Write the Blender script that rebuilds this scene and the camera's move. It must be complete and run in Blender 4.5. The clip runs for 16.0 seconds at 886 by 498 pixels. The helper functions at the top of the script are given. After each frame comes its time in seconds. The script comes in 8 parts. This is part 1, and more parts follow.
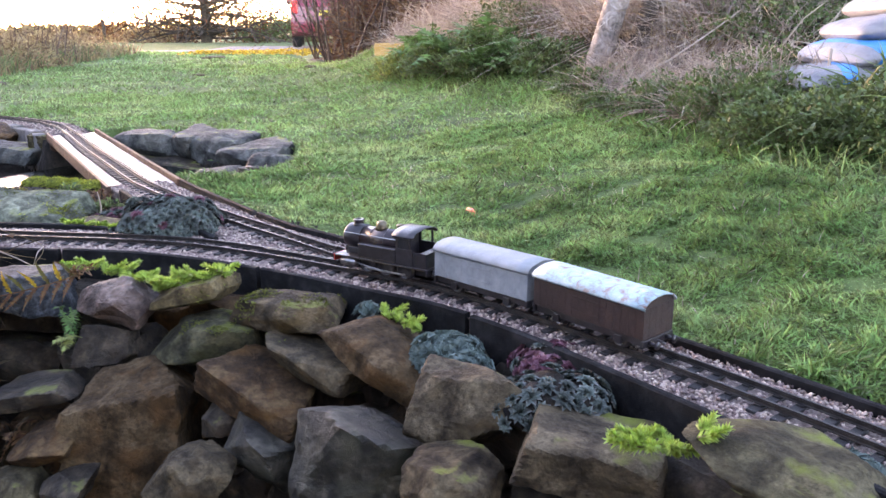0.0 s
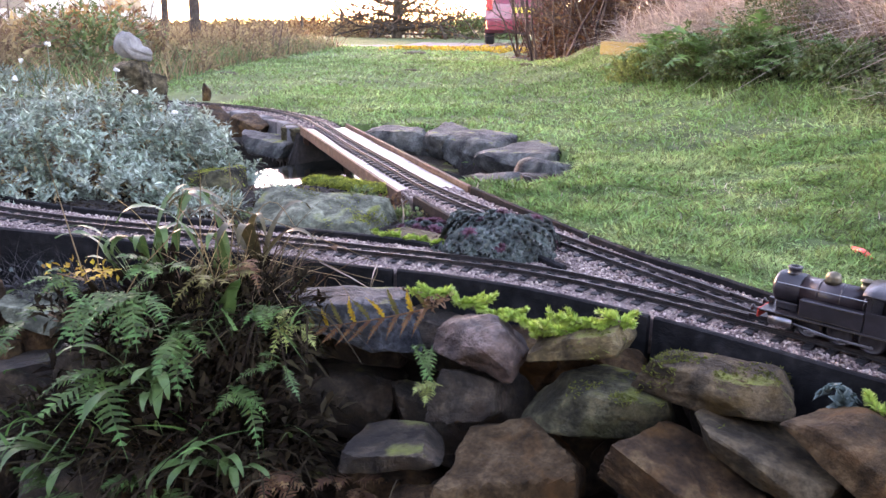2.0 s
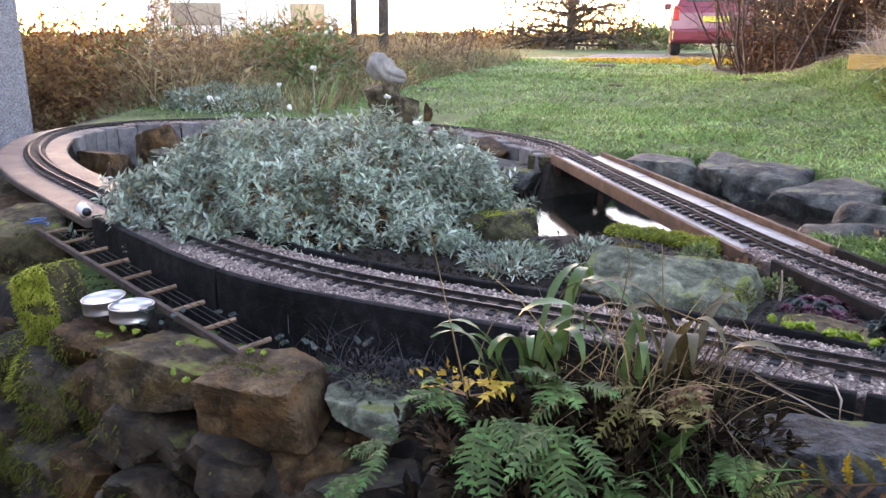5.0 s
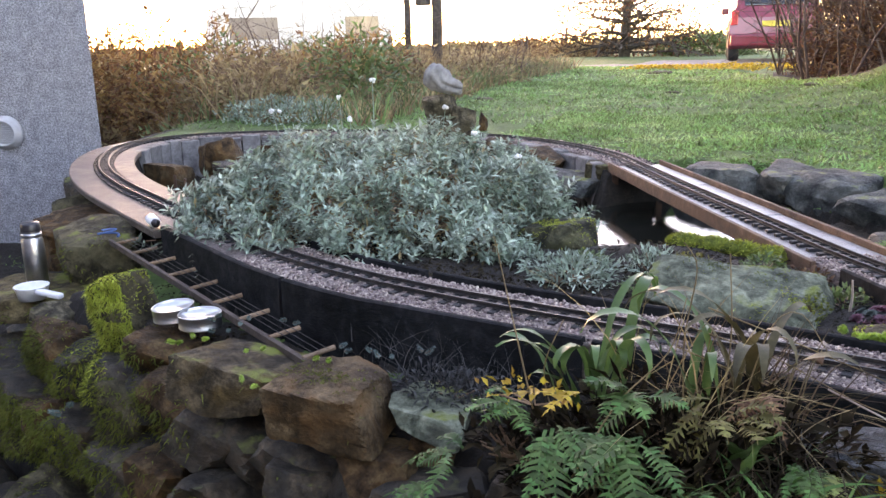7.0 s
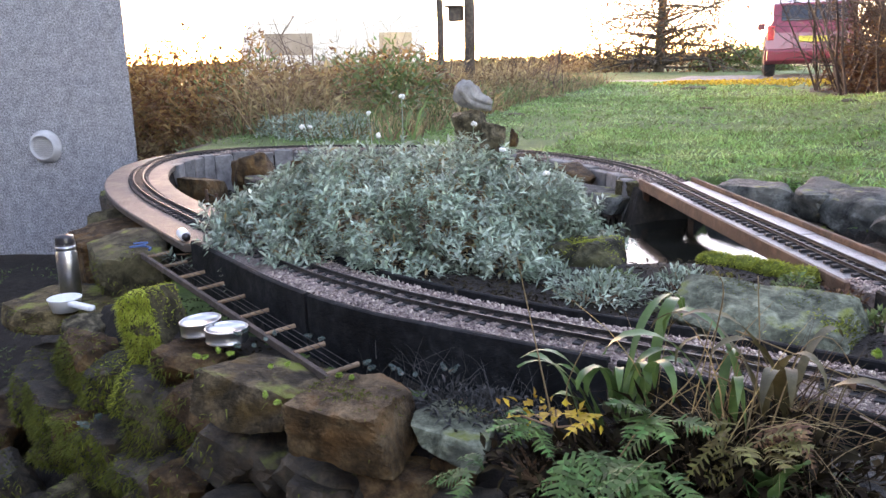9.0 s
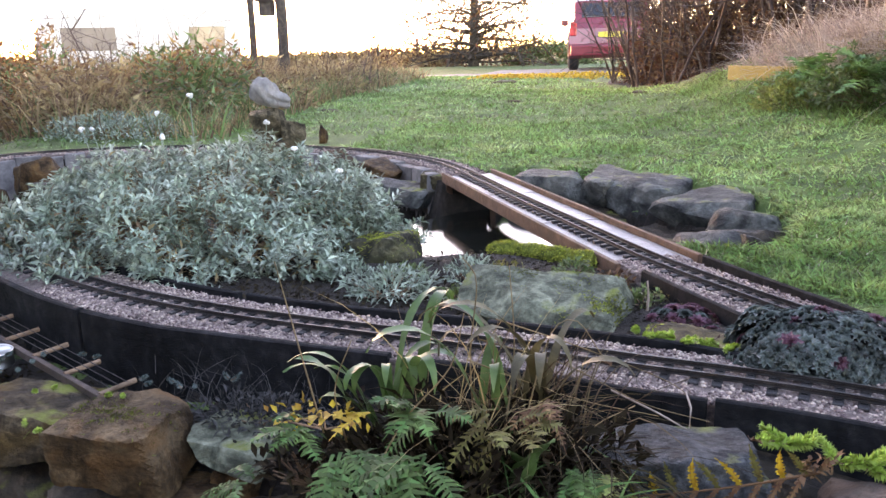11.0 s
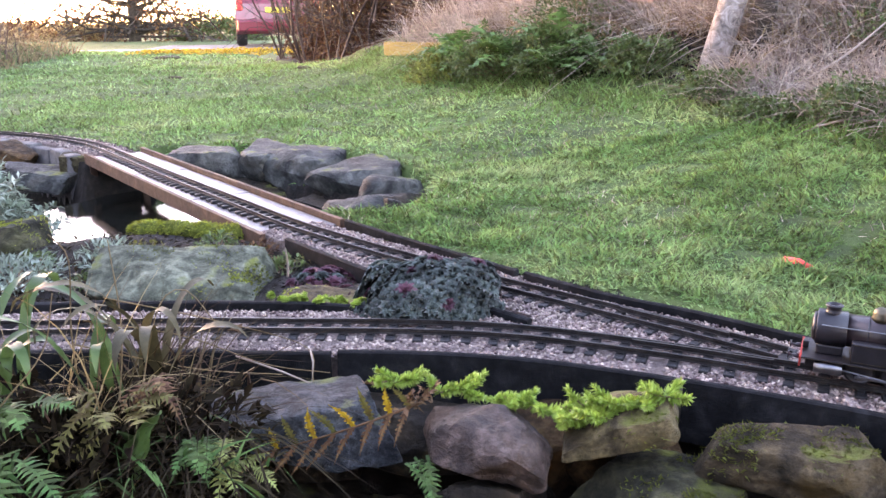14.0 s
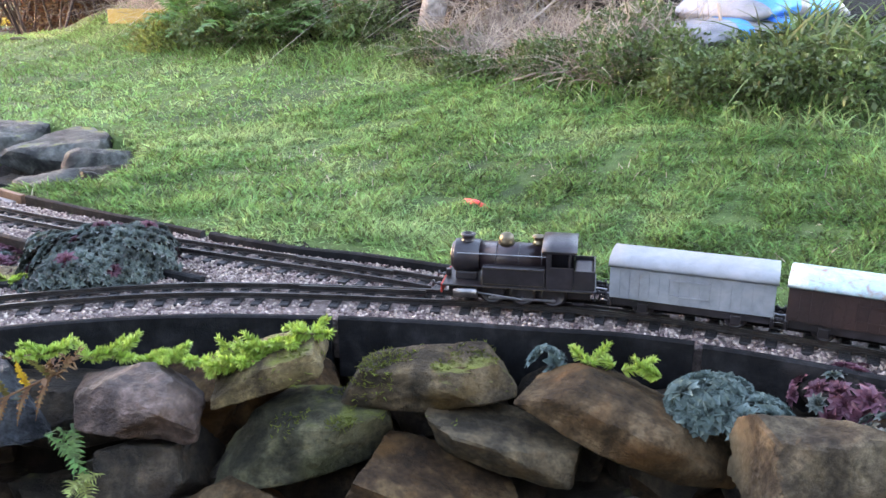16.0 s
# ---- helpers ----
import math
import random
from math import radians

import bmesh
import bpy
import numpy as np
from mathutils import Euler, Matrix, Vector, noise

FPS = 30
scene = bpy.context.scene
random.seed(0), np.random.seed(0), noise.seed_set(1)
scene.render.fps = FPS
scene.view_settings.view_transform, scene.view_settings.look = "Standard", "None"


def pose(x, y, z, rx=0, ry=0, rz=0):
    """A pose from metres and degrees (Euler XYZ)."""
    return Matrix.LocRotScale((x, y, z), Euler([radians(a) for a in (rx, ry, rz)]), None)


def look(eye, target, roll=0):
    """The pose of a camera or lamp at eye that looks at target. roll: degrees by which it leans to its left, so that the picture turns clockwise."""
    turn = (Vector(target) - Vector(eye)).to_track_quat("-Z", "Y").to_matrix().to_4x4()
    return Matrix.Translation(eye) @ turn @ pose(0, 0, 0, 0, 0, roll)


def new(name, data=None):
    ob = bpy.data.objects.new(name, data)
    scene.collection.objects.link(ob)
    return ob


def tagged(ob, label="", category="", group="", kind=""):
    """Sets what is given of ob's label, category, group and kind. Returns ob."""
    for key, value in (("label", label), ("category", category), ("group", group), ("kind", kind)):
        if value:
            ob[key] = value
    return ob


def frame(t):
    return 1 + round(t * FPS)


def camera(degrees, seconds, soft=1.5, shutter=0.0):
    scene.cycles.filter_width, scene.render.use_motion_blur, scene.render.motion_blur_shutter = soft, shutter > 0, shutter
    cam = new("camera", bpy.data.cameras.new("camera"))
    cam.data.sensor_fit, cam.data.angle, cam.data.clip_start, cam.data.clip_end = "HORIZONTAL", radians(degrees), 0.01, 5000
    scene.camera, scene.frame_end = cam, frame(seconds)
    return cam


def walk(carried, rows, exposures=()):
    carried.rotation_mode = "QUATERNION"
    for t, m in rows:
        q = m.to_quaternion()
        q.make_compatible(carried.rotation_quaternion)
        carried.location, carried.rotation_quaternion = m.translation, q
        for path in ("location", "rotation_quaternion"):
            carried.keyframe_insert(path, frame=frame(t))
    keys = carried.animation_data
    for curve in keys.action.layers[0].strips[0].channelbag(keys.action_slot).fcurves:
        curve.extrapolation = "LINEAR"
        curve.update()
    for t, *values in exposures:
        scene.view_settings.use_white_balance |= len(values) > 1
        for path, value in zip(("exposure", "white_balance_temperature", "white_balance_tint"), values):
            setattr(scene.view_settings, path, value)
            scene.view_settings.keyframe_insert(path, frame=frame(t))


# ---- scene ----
cam = camera(57.9, 16.0)
PATH = [
    (0, (1.506, -0.792, 0.428), (1.657, 1.129, -0.105), -0.2),
    (0.5, (1.46, -0.793, 0.429), (1.513, 1.134, -0.102), -0.3),
    (1, (1.377, -0.758, 0.424), (1.335, 1.169, -0.11), -0.3),
    (1.5, (1.274, -0.614, 0.401), (1.118, 1.304, -0.143), 0.0),
    (2, (1.119, -0.499, 0.412), (0.872, 1.411, -0.126), 0.7),
    (2.5, (0.907, -0.406, 0.416), (0.757, 1.524, -0.085), 0.5),
    (3, (0.846, -0.355, 0.399), (0.578, 1.559, -0.114), 0.1),
    (3.5, (0.815, -0.288, 0.42), (0.23, 1.558, -0.084), -1.3),
    (4, (0.733, -0.232, 0.416), (0.102, 1.594, -0.101), -0.5),
    (4.2, (0.699, -0.215, 0.42), (0.092, 1.618, -0.098), -0.2),
    (6.3, (0.659, -0.246, 0.436), (-0.027, 1.564, -0.067), -1.0),
    (6.5, (0.659, -0.224, 0.426), (-0.043, 1.58, -0.077), -1.5),
    (7, (0.658, -0.238, 0.435), (-0.086, 1.552, -0.057), -1.1),
    (7.5, (0.653, -0.242, 0.434), (-0.19, 1.516, -0.013), -1.2),
    (8, (0.652, -0.244, 0.436), (-0.234, 1.495, -0.001), -1.4),
    (8.2, (0.652, -0.245, 0.439), (-0.23, 1.494, -0.005), -1.3),
    (10.3, (0.715, -0.194, 0.438), (0.128, 1.659, -0.032), -1.6),
    (10.5, (0.722, -0.197, 0.443), (0.182, 1.669, -0.032), -1.6),
    (11, (0.742, -0.195, 0.442), (0.321, 1.702, -0.034), -1.3),
    (11.5, (0.761, -0.189, 0.438), (0.48, 1.73, -0.048), -0.6),
    (12, (0.783, -0.186, 0.437), (0.619, 1.744, -0.061), -0.8),
    (12.5, (0.798, -0.183, 0.435), (0.723, 1.749, -0.074), -0.8),
    (13, (0.816, -0.184, 0.432), (0.837, 1.748, -0.083), -0.6),
    (13.5, (0.837, -0.193, 0.43), (0.971, 1.735, -0.086), -0.4),
    (14, (0.838, -0.208, 0.427), (1.174, 1.688, -0.112), -0.3),
    (14.5, (0.845, -0.232, 0.421), (1.31, 1.629, -0.145), -0.2),
    (15, (0.902, -0.262, 0.42), (1.41, 1.588, -0.145), -0.7),
    (15.5, (0.945, -0.278, 0.411), (1.592, 1.522, -0.175), -0.7),
    (16, (0.983, -0.285, 0.404), (1.829, 1.421, -0.209), -0.5),
]
walk(cam, [(t, look(eye, target, roll)) for t, eye, target, roll in PATH], [(0, 4.65, 7500, 41), (2, 4.7, 7650, 48), (4, 4.45, 7900, 43), (7.5, 4.34, 8000, 38), (11, 4.42, 7950, 40), (13, 4.65, 7700, 47), (15.5, 4.9, 7700, 35), (16, 4.9, 7700, 32)])

# ---- sky and sun ----
SUN_BEARING, SUN_HEIGHT = -36.0, 4.0
world = bpy.data.worlds.new("evening_sky")
scene.world = world
world.use_nodes = True
wn = world.node_tree.nodes
sky = wn.new("ShaderNodeTexSky")
sky.sky_type = "NISHITA"
sky.sun_disc = False
sky.sun_elevation, sky.sun_rotation = radians(SUN_HEIGHT), radians(SUN_BEARING)
sky.air_density, sky.dust_density, sky.ozone_density = 0.7, 0.35, 1.0
wn["Background"].inputs["Strength"].default_value = 0.15
world.node_tree.links.new(sky.outputs["Color"], wn["Background"].inputs["Color"])
SUN_WAY = Vector((math.sin(radians(SUN_BEARING)) * math.cos(radians(SUN_HEIGHT)), math.cos(radians(SUN_BEARING)) * math.cos(radians(SUN_HEIGHT)), math.sin(radians(SUN_HEIGHT))))
sun = new("sun", bpy.data.lights.new("sun", "SUN"))
sun.data.energy, sun.data.angle, sun.data.color = 0.3, radians(4.0), (1.0, 0.72, 0.42)
sun.matrix_world = look(SUN_WAY * 40, (0, 0, 0))

# ---- tools ----
rng = np.random.default_rng(7)


def mat(name, cols, scale=20.0, rough=0.8, bump=0.3, bscale=None, metal=0.0, vary=0.0, isle=0.0, glow=0.0, moss=0.0, spec=0.35, stain=0.35, coat=0.0, warp=0.3, hard=0.2, pit_shade=0.0, tint=None):
    """A node material: a ramp over grain, broad stains, a fine bump; vary: by object, isle: by island, glow: light passing through leaves, moss: share of moss on faces that look up."""
    m = bpy.data.materials.new(name)
    m.use_nodes = True
    nt = m.node_tree
    nodes, link = nt.nodes, nt.links.new
    b = nodes["Principled BSDF"]
    tc = nodes.new("ShaderNodeTexCoord")
    n1 = nodes.new("ShaderNodeTexNoise")
    n1.inputs["Scale"].default_value, n1.inputs["Detail"].default_value, n1.inputs["Roughness"].default_value = scale, 7, 0.62
    n1.inputs["Distortion"].default_value = warp
    link(tc.outputs["Object"], n1.inputs["Vector"])
    ramp = nodes.new("ShaderNodeValToRGB")
    el = ramp.color_ramp.elements
    while len(el) < len(cols):
        el.new(0.5)
    for i, c in enumerate(cols):
        el[i].position = 0.5 - hard + 2 * hard * i / max(1, len(cols) - 1)
        el[i].color = (*c, 1)
    link(n1.outputs["Fac"], ramp.inputs["Fac"])
    n2 = nodes.new("ShaderNodeTexNoise")
    n2.inputs["Scale"].default_value, n2.inputs["Detail"].default_value = scale * 0.17, 4
    link(tc.outputs["Object"], n2.inputs["Vector"])
    hsv = nodes.new("ShaderNodeHueSaturation")
    link(ramp.outputs["Color"], hsv.inputs["Color"])
    val = nodes.new("ShaderNodeMapRange")
    val.inputs["From Min"].default_value, val.inputs["From Max"].default_value = 0.3, 0.7
    val.inputs["To Min"].default_value, val.inputs["To Max"].default_value = 1 - stain, 1 + stain
    link(n2.outputs["Fac"], val.inputs["Value"])
    last = val.outputs["Result"]
    for amount, node, out in ((vary, "ShaderNodeObjectInfo", "Random"), (isle, "ShaderNodeNewGeometry", "Random Per Island")):
        if amount:
            src = nodes.new(node)
            r = nodes.new("ShaderNodeMapRange")
            r.inputs["To Min"].default_value, r.inputs["To Max"].default_value = 1 - amount, 1 + amount
            link(src.outputs[out], r.inputs["Value"])
            mul = nodes.new("ShaderNodeMath")
            mul.operation = "MULTIPLY"
            link(last, mul.inputs[0])
            link(r.outputs["Result"], mul.inputs[1])
            last = mul.outputs["Value"]
            if isle:
                hue = nodes.new("ShaderNodeMapRange")
                hue.inputs["To Min"].default_value, hue.inputs["To Max"].default_value = 0.5 - 0.05 * amount, 0.5 + 0.05 * amount
                link(src.outputs[out], hue.inputs["Value"])
                link(hue.outputs["Result"], hsv.inputs["Hue"])
    # fine speckle, with the shade of small hollows darkened into the colour
    if pit_shade:
        np_ = nodes.new("ShaderNodeTexNoise")
        np_.inputs["Scale"].default_value, np_.inputs["Detail"].default_value, np_.inputs["Roughness"].default_value = (bscale or 80) * 1.6, 6, 0.75
        link(tc.outputs["Object"], np_.inputs["Vector"])
        r = nodes.new("ShaderNodeMapRange")
        r.inputs["From Min"].default_value, r.inputs["From Max"].default_value = 0.32, 0.62
        r.inputs["To Min"].default_value, r.inputs["To Max"].default_value = 1 - pit_shade, 1 + 0.45 * pit_shade
        link(np_.outputs["Fac"], r.inputs["Value"])
        mul = nodes.new("ShaderNodeMath")
        mul.operation = "MULTIPLY"
        link(last, mul.inputs[0])
        link(r.outputs["Result"], mul.inputs[1])
        last = mul.outputs["Value"]
    link(last, hsv.inputs["Value"])
    colour = hsv.outputs["Color"]
    if tint:
        nt_ = nodes.new("ShaderNodeTexNoise")
        nt_.inputs["Scale"].default_value, nt_.inputs["Detail"].default_value, nt_.inputs["Distortion"].default_value = 11.0, 7, 0.8
        link(tc.outputs["Object"], nt_.inputs["Vector"])
        r = nodes.new("ShaderNodeMapRange")
        r.inputs["From Min"].default_value, r.inputs["From Max"].default_value, r.inputs["To Max"].default_value = 0.5, 0.64, 0.75
        link(nt_.outputs["Fac"], r.inputs["Value"])
        mix = nodes.new("ShaderNodeMix")
        mix.data_type, mix.blend_type = "RGBA", "MIX"
        mix.inputs[7].default_value = (*tint, 1)
        link(r.outputs["Result"], mix.inputs["Factor"])
        link(colour, mix.inputs[6])
        soft = nodes.new("ShaderNodeMix")
        soft.data_type, soft.blend_type = "RGBA", "MULTIPLY"
        soft.inputs["Factor"].default_value = 0.7
        link(mix.outputs[2], soft.inputs[6])
        grain = nodes.new("ShaderNodeCombineColor")
        gr = nodes.new("ShaderNodeMapRange")
        gr.inputs["From Min"].default_value, gr.inputs["From Max"].default_value = 0.35, 0.65
        gr.inputs["To Min"].default_value, gr.inputs["To Max"].default_value = 0.35, 1.3
        link(n1.outputs["Fac"], gr.inputs["Value"])
        for name in ("Red", "Green", "Blue"):
            link(gr.outputs["Result"], grain.inputs[name])
        link(grain.outputs["Color"], soft.inputs[7])
        colour = soft.outputs[2]
    if moss:
        geo = nodes.new("ShaderNodeNewGeometry")
        sep = nodes.new("ShaderNodeSeparateXYZ")
        link(geo.outputs["Normal"], sep.inputs["Vector"])
        n3 = nodes.new("ShaderNodeTexNoise")
        n3.inputs["Scale"].default_value, n3.inputs["Detail"].default_value = 16.0, 6
        link(tc.outputs["Object"], n3.inputs["Vector"])
        add = nodes.new("ShaderNodeMath")
        add.operation = "MULTIPLY_ADD"
        add.inputs[1].default_value = 0.45
        link(sep.outputs["Z"], add.inputs[0])
        link(n3.outputs["Fac"], add.inputs[2])
        edge = nodes.new("ShaderNodeMapRange")
        edge.inputs["From Min"].default_value, edge.inputs["From Max"].default_value = 1.02 - 0.55 * moss, 1.14 - 0.55 * moss
        link(add.outputs["Value"], edge.inputs["Value"])
        mix = nodes.new("ShaderNodeMix")
        mix.data_type = "RGBA"
        mix.inputs[7].default_value = (0.13, 0.15, 0.03, 1)
        link(edge.outputs["Result"], mix.inputs["Factor"])
        link(colour, mix.inputs[6])
        colour = mix.outputs[2]
    link(colour, b.inputs["Base Color"])
    b.inputs["Roughness"].default_value, b.inputs["Metallic"].default_value = rough, metal
    b.inputs["Specular IOR Level"].default_value = spec
    b.inputs["Coat Weight"].default_value = coat
    if bump:
        nb = nodes.new("ShaderNodeTexNoise")
        nb.inputs["Scale"].default_value, nb.inputs["Detail"].default_value, nb.inputs["Roughness"].default_value = bscale or scale * 2, 8, 0.7
        link(tc.outputs["Object"], nb.inputs["Vector"])
        bp = nodes.new("ShaderNodeBump")
        bp.inputs["Strength"].default_value, bp.inputs["Distance"].default_value = bump, 0.02
        link(nb.outputs["Fac"], bp.inputs["Height"])
        link(bp.outputs["Normal"], b.inputs["Normal"])
    if glow:
        tr = nodes.new("ShaderNodeBsdfTranslucent")
        link(colour, tr.inputs["Color"])
        mx = nodes.new("ShaderNodeMixShader")
        mx.inputs["Fac"].default_value = glow
        link(b.outputs["BSDF"], mx.inputs[1])
        link(tr.outputs["BSDF"], mx.inputs[2])
        link(mx.outputs["Shader"], nodes["Material Output"].inputs["Surface"])
    return m


def part(name, bm, material, parent=None, label="", smooth=False):
    """Links a bmesh as ONE mesh object."""
    me = bpy.data.meshes.new(name)
    bmesh.ops.recalc_face_normals(bm, faces=bm.faces)
    bm.to_mesh(me)
    bm.free()
    me.materials.append(material)
    if smooth:
        me.polygons.foreach_set("use_smooth", [True] * len(me.polygons))
    ob = new(name, me)
    ob.parent = parent
    return tagged(ob, label)


def raw(name, verts, faces, material, parent=None, label="", smooth=False):
    """Links arrays of corners and faces as ONE mesh object."""
    me = bpy.data.meshes.new(name)
    me.from_pydata(np.asarray(verts).tolist(), [], faces.tolist() if isinstance(faces, np.ndarray) else faces)
    me.materials.append(material)
    if smooth:
        me.polygons.foreach_set("use_smooth", [True] * len(me.polygons))
    ob = new(name, me)
    ob.parent = parent
    return tagged(ob, label)


def big(name, verts, quads, material, parent=None, label="", smooth=False):
    """As raw, but quick for a great many faces of one size (quads: an array of rows of 3 or 4)."""
    me = bpy.data.meshes.new(name)
    n, k = quads.shape
    me.vertices.add(len(verts))
    me.vertices.foreach_set("co", np.asarray(verts, np.float32).ravel())
    me.loops.add(n * k)
    me.loops.foreach_set("vertex_index", quads.astype(np.int32).ravel())
    me.polygons.add(n)
    me.polygons.foreach_set("loop_start", np.arange(0, n * k, k, dtype=np.int32))
    if smooth:
        me.polygons.foreach_set("use_smooth", np.ones(n, bool))
    me.update(calc_edges=True)
    me.materials.append(material)
    ob = new(name, me)
    ob.parent = parent
    return tagged(ob, label)


def empty(name, x, y, z, rz=0.0):
    ob = new(name)
    ob.empty_display_size = 0.05
    ob.matrix_world = pose(x, y, z, 0, 0, rz)
    return ob


def box(bm, x0, y0, z0, x1, y1, z1, bevel=0.0):
    """Adds a box, with its edges bevelled."""
    r = bmesh.ops.create_cube(bm, size=1, matrix=Matrix.LocRotScale(((x0 + x1) / 2, (y0 + y1) / 2, (z0 + z1) / 2), None, (x1 - x0, y1 - y0, z1 - z0)))
    if bevel:
        es = list({e for v in r["verts"] for e in v.link_edges})
        bmesh.ops.bevel(bm, geom=es, offset=bevel, segments=2, profile=0.5, affect="EDGES")
    return bm


def rod(bm, a, b, r0, r1=None, n=10, caps=True):
    """Adds a tapered round bar from a to b."""
    a, b = Vector(a), Vector(b)
    m = Matrix.Translation((a + b) / 2) @ (b - a).to_track_quat("Z", "Y").to_matrix().to_4x4()
    bmesh.ops.create_cone(bm, cap_ends=caps, segments=n, radius1=r0, radius2=r0 if r1 is None else r1, depth=(b - a).length, matrix=m)
    return bm


def lathe(bm, profile, n=24, m=Matrix.Identity(4)):
    """Adds a turned body from (radius, height) pairs."""
    rings = [[bm.verts.new(m @ Vector((r * math.cos(2 * math.pi * i / n), r * math.sin(2 * math.pi * i / n), z))) for i in range(n)] for r, z in profile]
    for lo, hi in zip(rings[:-1], rings[1:]):
        for i in range(n):
            bm.faces.new((lo[i], lo[(i + 1) % n], hi[(i + 1) % n], hi[i]))
    if profile[0][0] > 1e-4:
        bm.faces.new(rings[0][::-1])
    if profile[-1][0] > 1e-4:
        bm.faces.new(rings[-1])
    return bm


def spline(points, step):
    """A smooth line through plan points, as an array of evenly spaced points."""
    p = np.array(points, float)
    p = np.vstack([2 * p[0] - p[1], p, 2 * p[-1] - p[-2]])
    out = []
    for i in range(1, len(p) - 2):
        for u in np.linspace(0, 1, 24, endpoint=False):
            a, b, c, d = p[i - 1], p[i], p[i + 1], p[i + 2]
            out.append(0.5 * (2 * b + (c - a) * u + (2 * a - 5 * b + 4 * c - d) * u * u + (3 * b - a - 3 * c + d) * u ** 3))
    out.append(p[-2])
    out = np.array(out)
    s = np.concatenate([[0], np.cumsum(np.linalg.norm(np.diff(out, axis=0), axis=1))])
    t = np.linspace(0, s[-1], max(2, int(s[-1] / step) + 1))
    return np.stack([np.interp(t, s, out[:, k]) for k in range(out.shape[1])], 1)


def tangents(p):
    d = np.gradient(p, axis=0)
    return d / np.linalg.norm(d, axis=1, keepdims=True)


def offset(p, d):
    t = tangents(p)
    return p + d * np.stack([-t[:, 1], t[:, 0]], 1)


def sweep(p, profile):
    """A closed profile of (side, height) swept along a plan line: corners and faces, with end caps."""
    t = tangents(p)
    side = np.stack([-t[:, 1], t[:, 0]], 1)
    prof = np.array(profile)
    k, n = len(prof), len(p)
    v = np.zeros((n, k, 3))
    v[:, :, :2] = p[:, None, :] + side[:, None, :] * prof[None, :, 0, None]
    v[:, :, 2] = prof[None, :, 1]
    f = [(i * k + j, i * k + (j + 1) % k, (i + 1) * k + (j + 1) % k, (i + 1) * k + j) for i in range(n - 1) for j in range(k)]
    f.append(tuple(range(k))[::-1])
    f.append(tuple((n - 1) * k + j for j in range(k)))
    return v.reshape(-1, 3), f


def line_dist(q, p):
    """Distance of plan points q to the line p, and its sign (plus: left of the line)."""
    best, sign = np.full(len(q), 1e9), np.ones(len(q))
    for a, b in zip(p[:-1], p[1:]):
        e = b - a
        u = np.clip(((q - a) @ e) / (e @ e), 0, 1)
        w = q - a - u[:, None] * e
        d = np.hypot(w[:, 0], w[:, 1])
        near = d < best
        best = np.where(near, d, best)
        sign = np.where(near, np.sign(e[0] * w[:, 1] - e[1] * w[:, 0]), sign)
    return best, sign


def inside(q, poly):
    odd = np.zeros(len(q), bool)
    for a, b in zip(poly, np.roll(poly, -1, axis=0)):
        c = (a[1] > q[:, 1]) != (b[1] > q[:, 1])
        x = a[0] + (q[:, 1] - a[1]) * (b[0] - a[0]) / (b[1] - a[1] + 1e-12)
        odd ^= c & (q[:, 0] < x)
    return odd


def smooth01(u):
    u = np.clip(u, 0, 1)
    return u * u * (3 - 2 * u)


def fbm(q, scale, seed=0.0):
    """Soft plan noise from a few sines."""
    x, y = q[:, 0] * scale + seed, q[:, 1] * scale - seed * 0.7
    return (np.sin(x * 1.3 + 1.7 * np.sin(y * 0.9)) + np.sin(y * 1.7 + 1.3 * np.sin(x * 1.1 + 2)) + 0.5 * np.sin(2.9 * x + 2.3 * y) + 0.5 * np.sin(3.7 * y - 2.1 * x)) / 3


def ribbons(base, direction, length, width, bend, seg=2):
    """Blades: arrays of feet, directions (unit), lengths, widths and how far the tip droops. Corners and quads."""
    n = len(base)
    up = np.array([0, 0, 1.0])
    side = np.cross(direction, up)
    side += rng.normal(0, 0.5, side.shape)
    side -= direction * np.sum(side * direction, 1, keepdims=True)
    side /= np.linalg.norm(side, axis=1, keepdims=True) + 1e-9
    flat = direction.copy()
    flat[:, 2] = 0
    flat /= np.linalg.norm(flat, axis=1, keepdims=True) + 1e-6
    rows = []
    for i in range(seg + 1):
        u = i / seg
        c = base + direction * (length * u)[:, None] + (flat * 0.6 - up * 0.55) * (bend * length * u * u)[:, None]
        w = width * (1 - u) ** 0.7 if i < seg else width * 0.04
        rows += [c - side * (w / 2)[:, None], c + side * (w / 2)[:, None]]
    v = np.stack(rows, 1)
    k = 2 * (seg + 1)
    o = np.arange(n)[:, None] * k
    q = np.concatenate([o + np.array([[2 * i, 2 * i + 1, 2 * i + 3, 2 * i + 2]]) for i in range(seg)], 0)
    return v.reshape(-1, 3), q


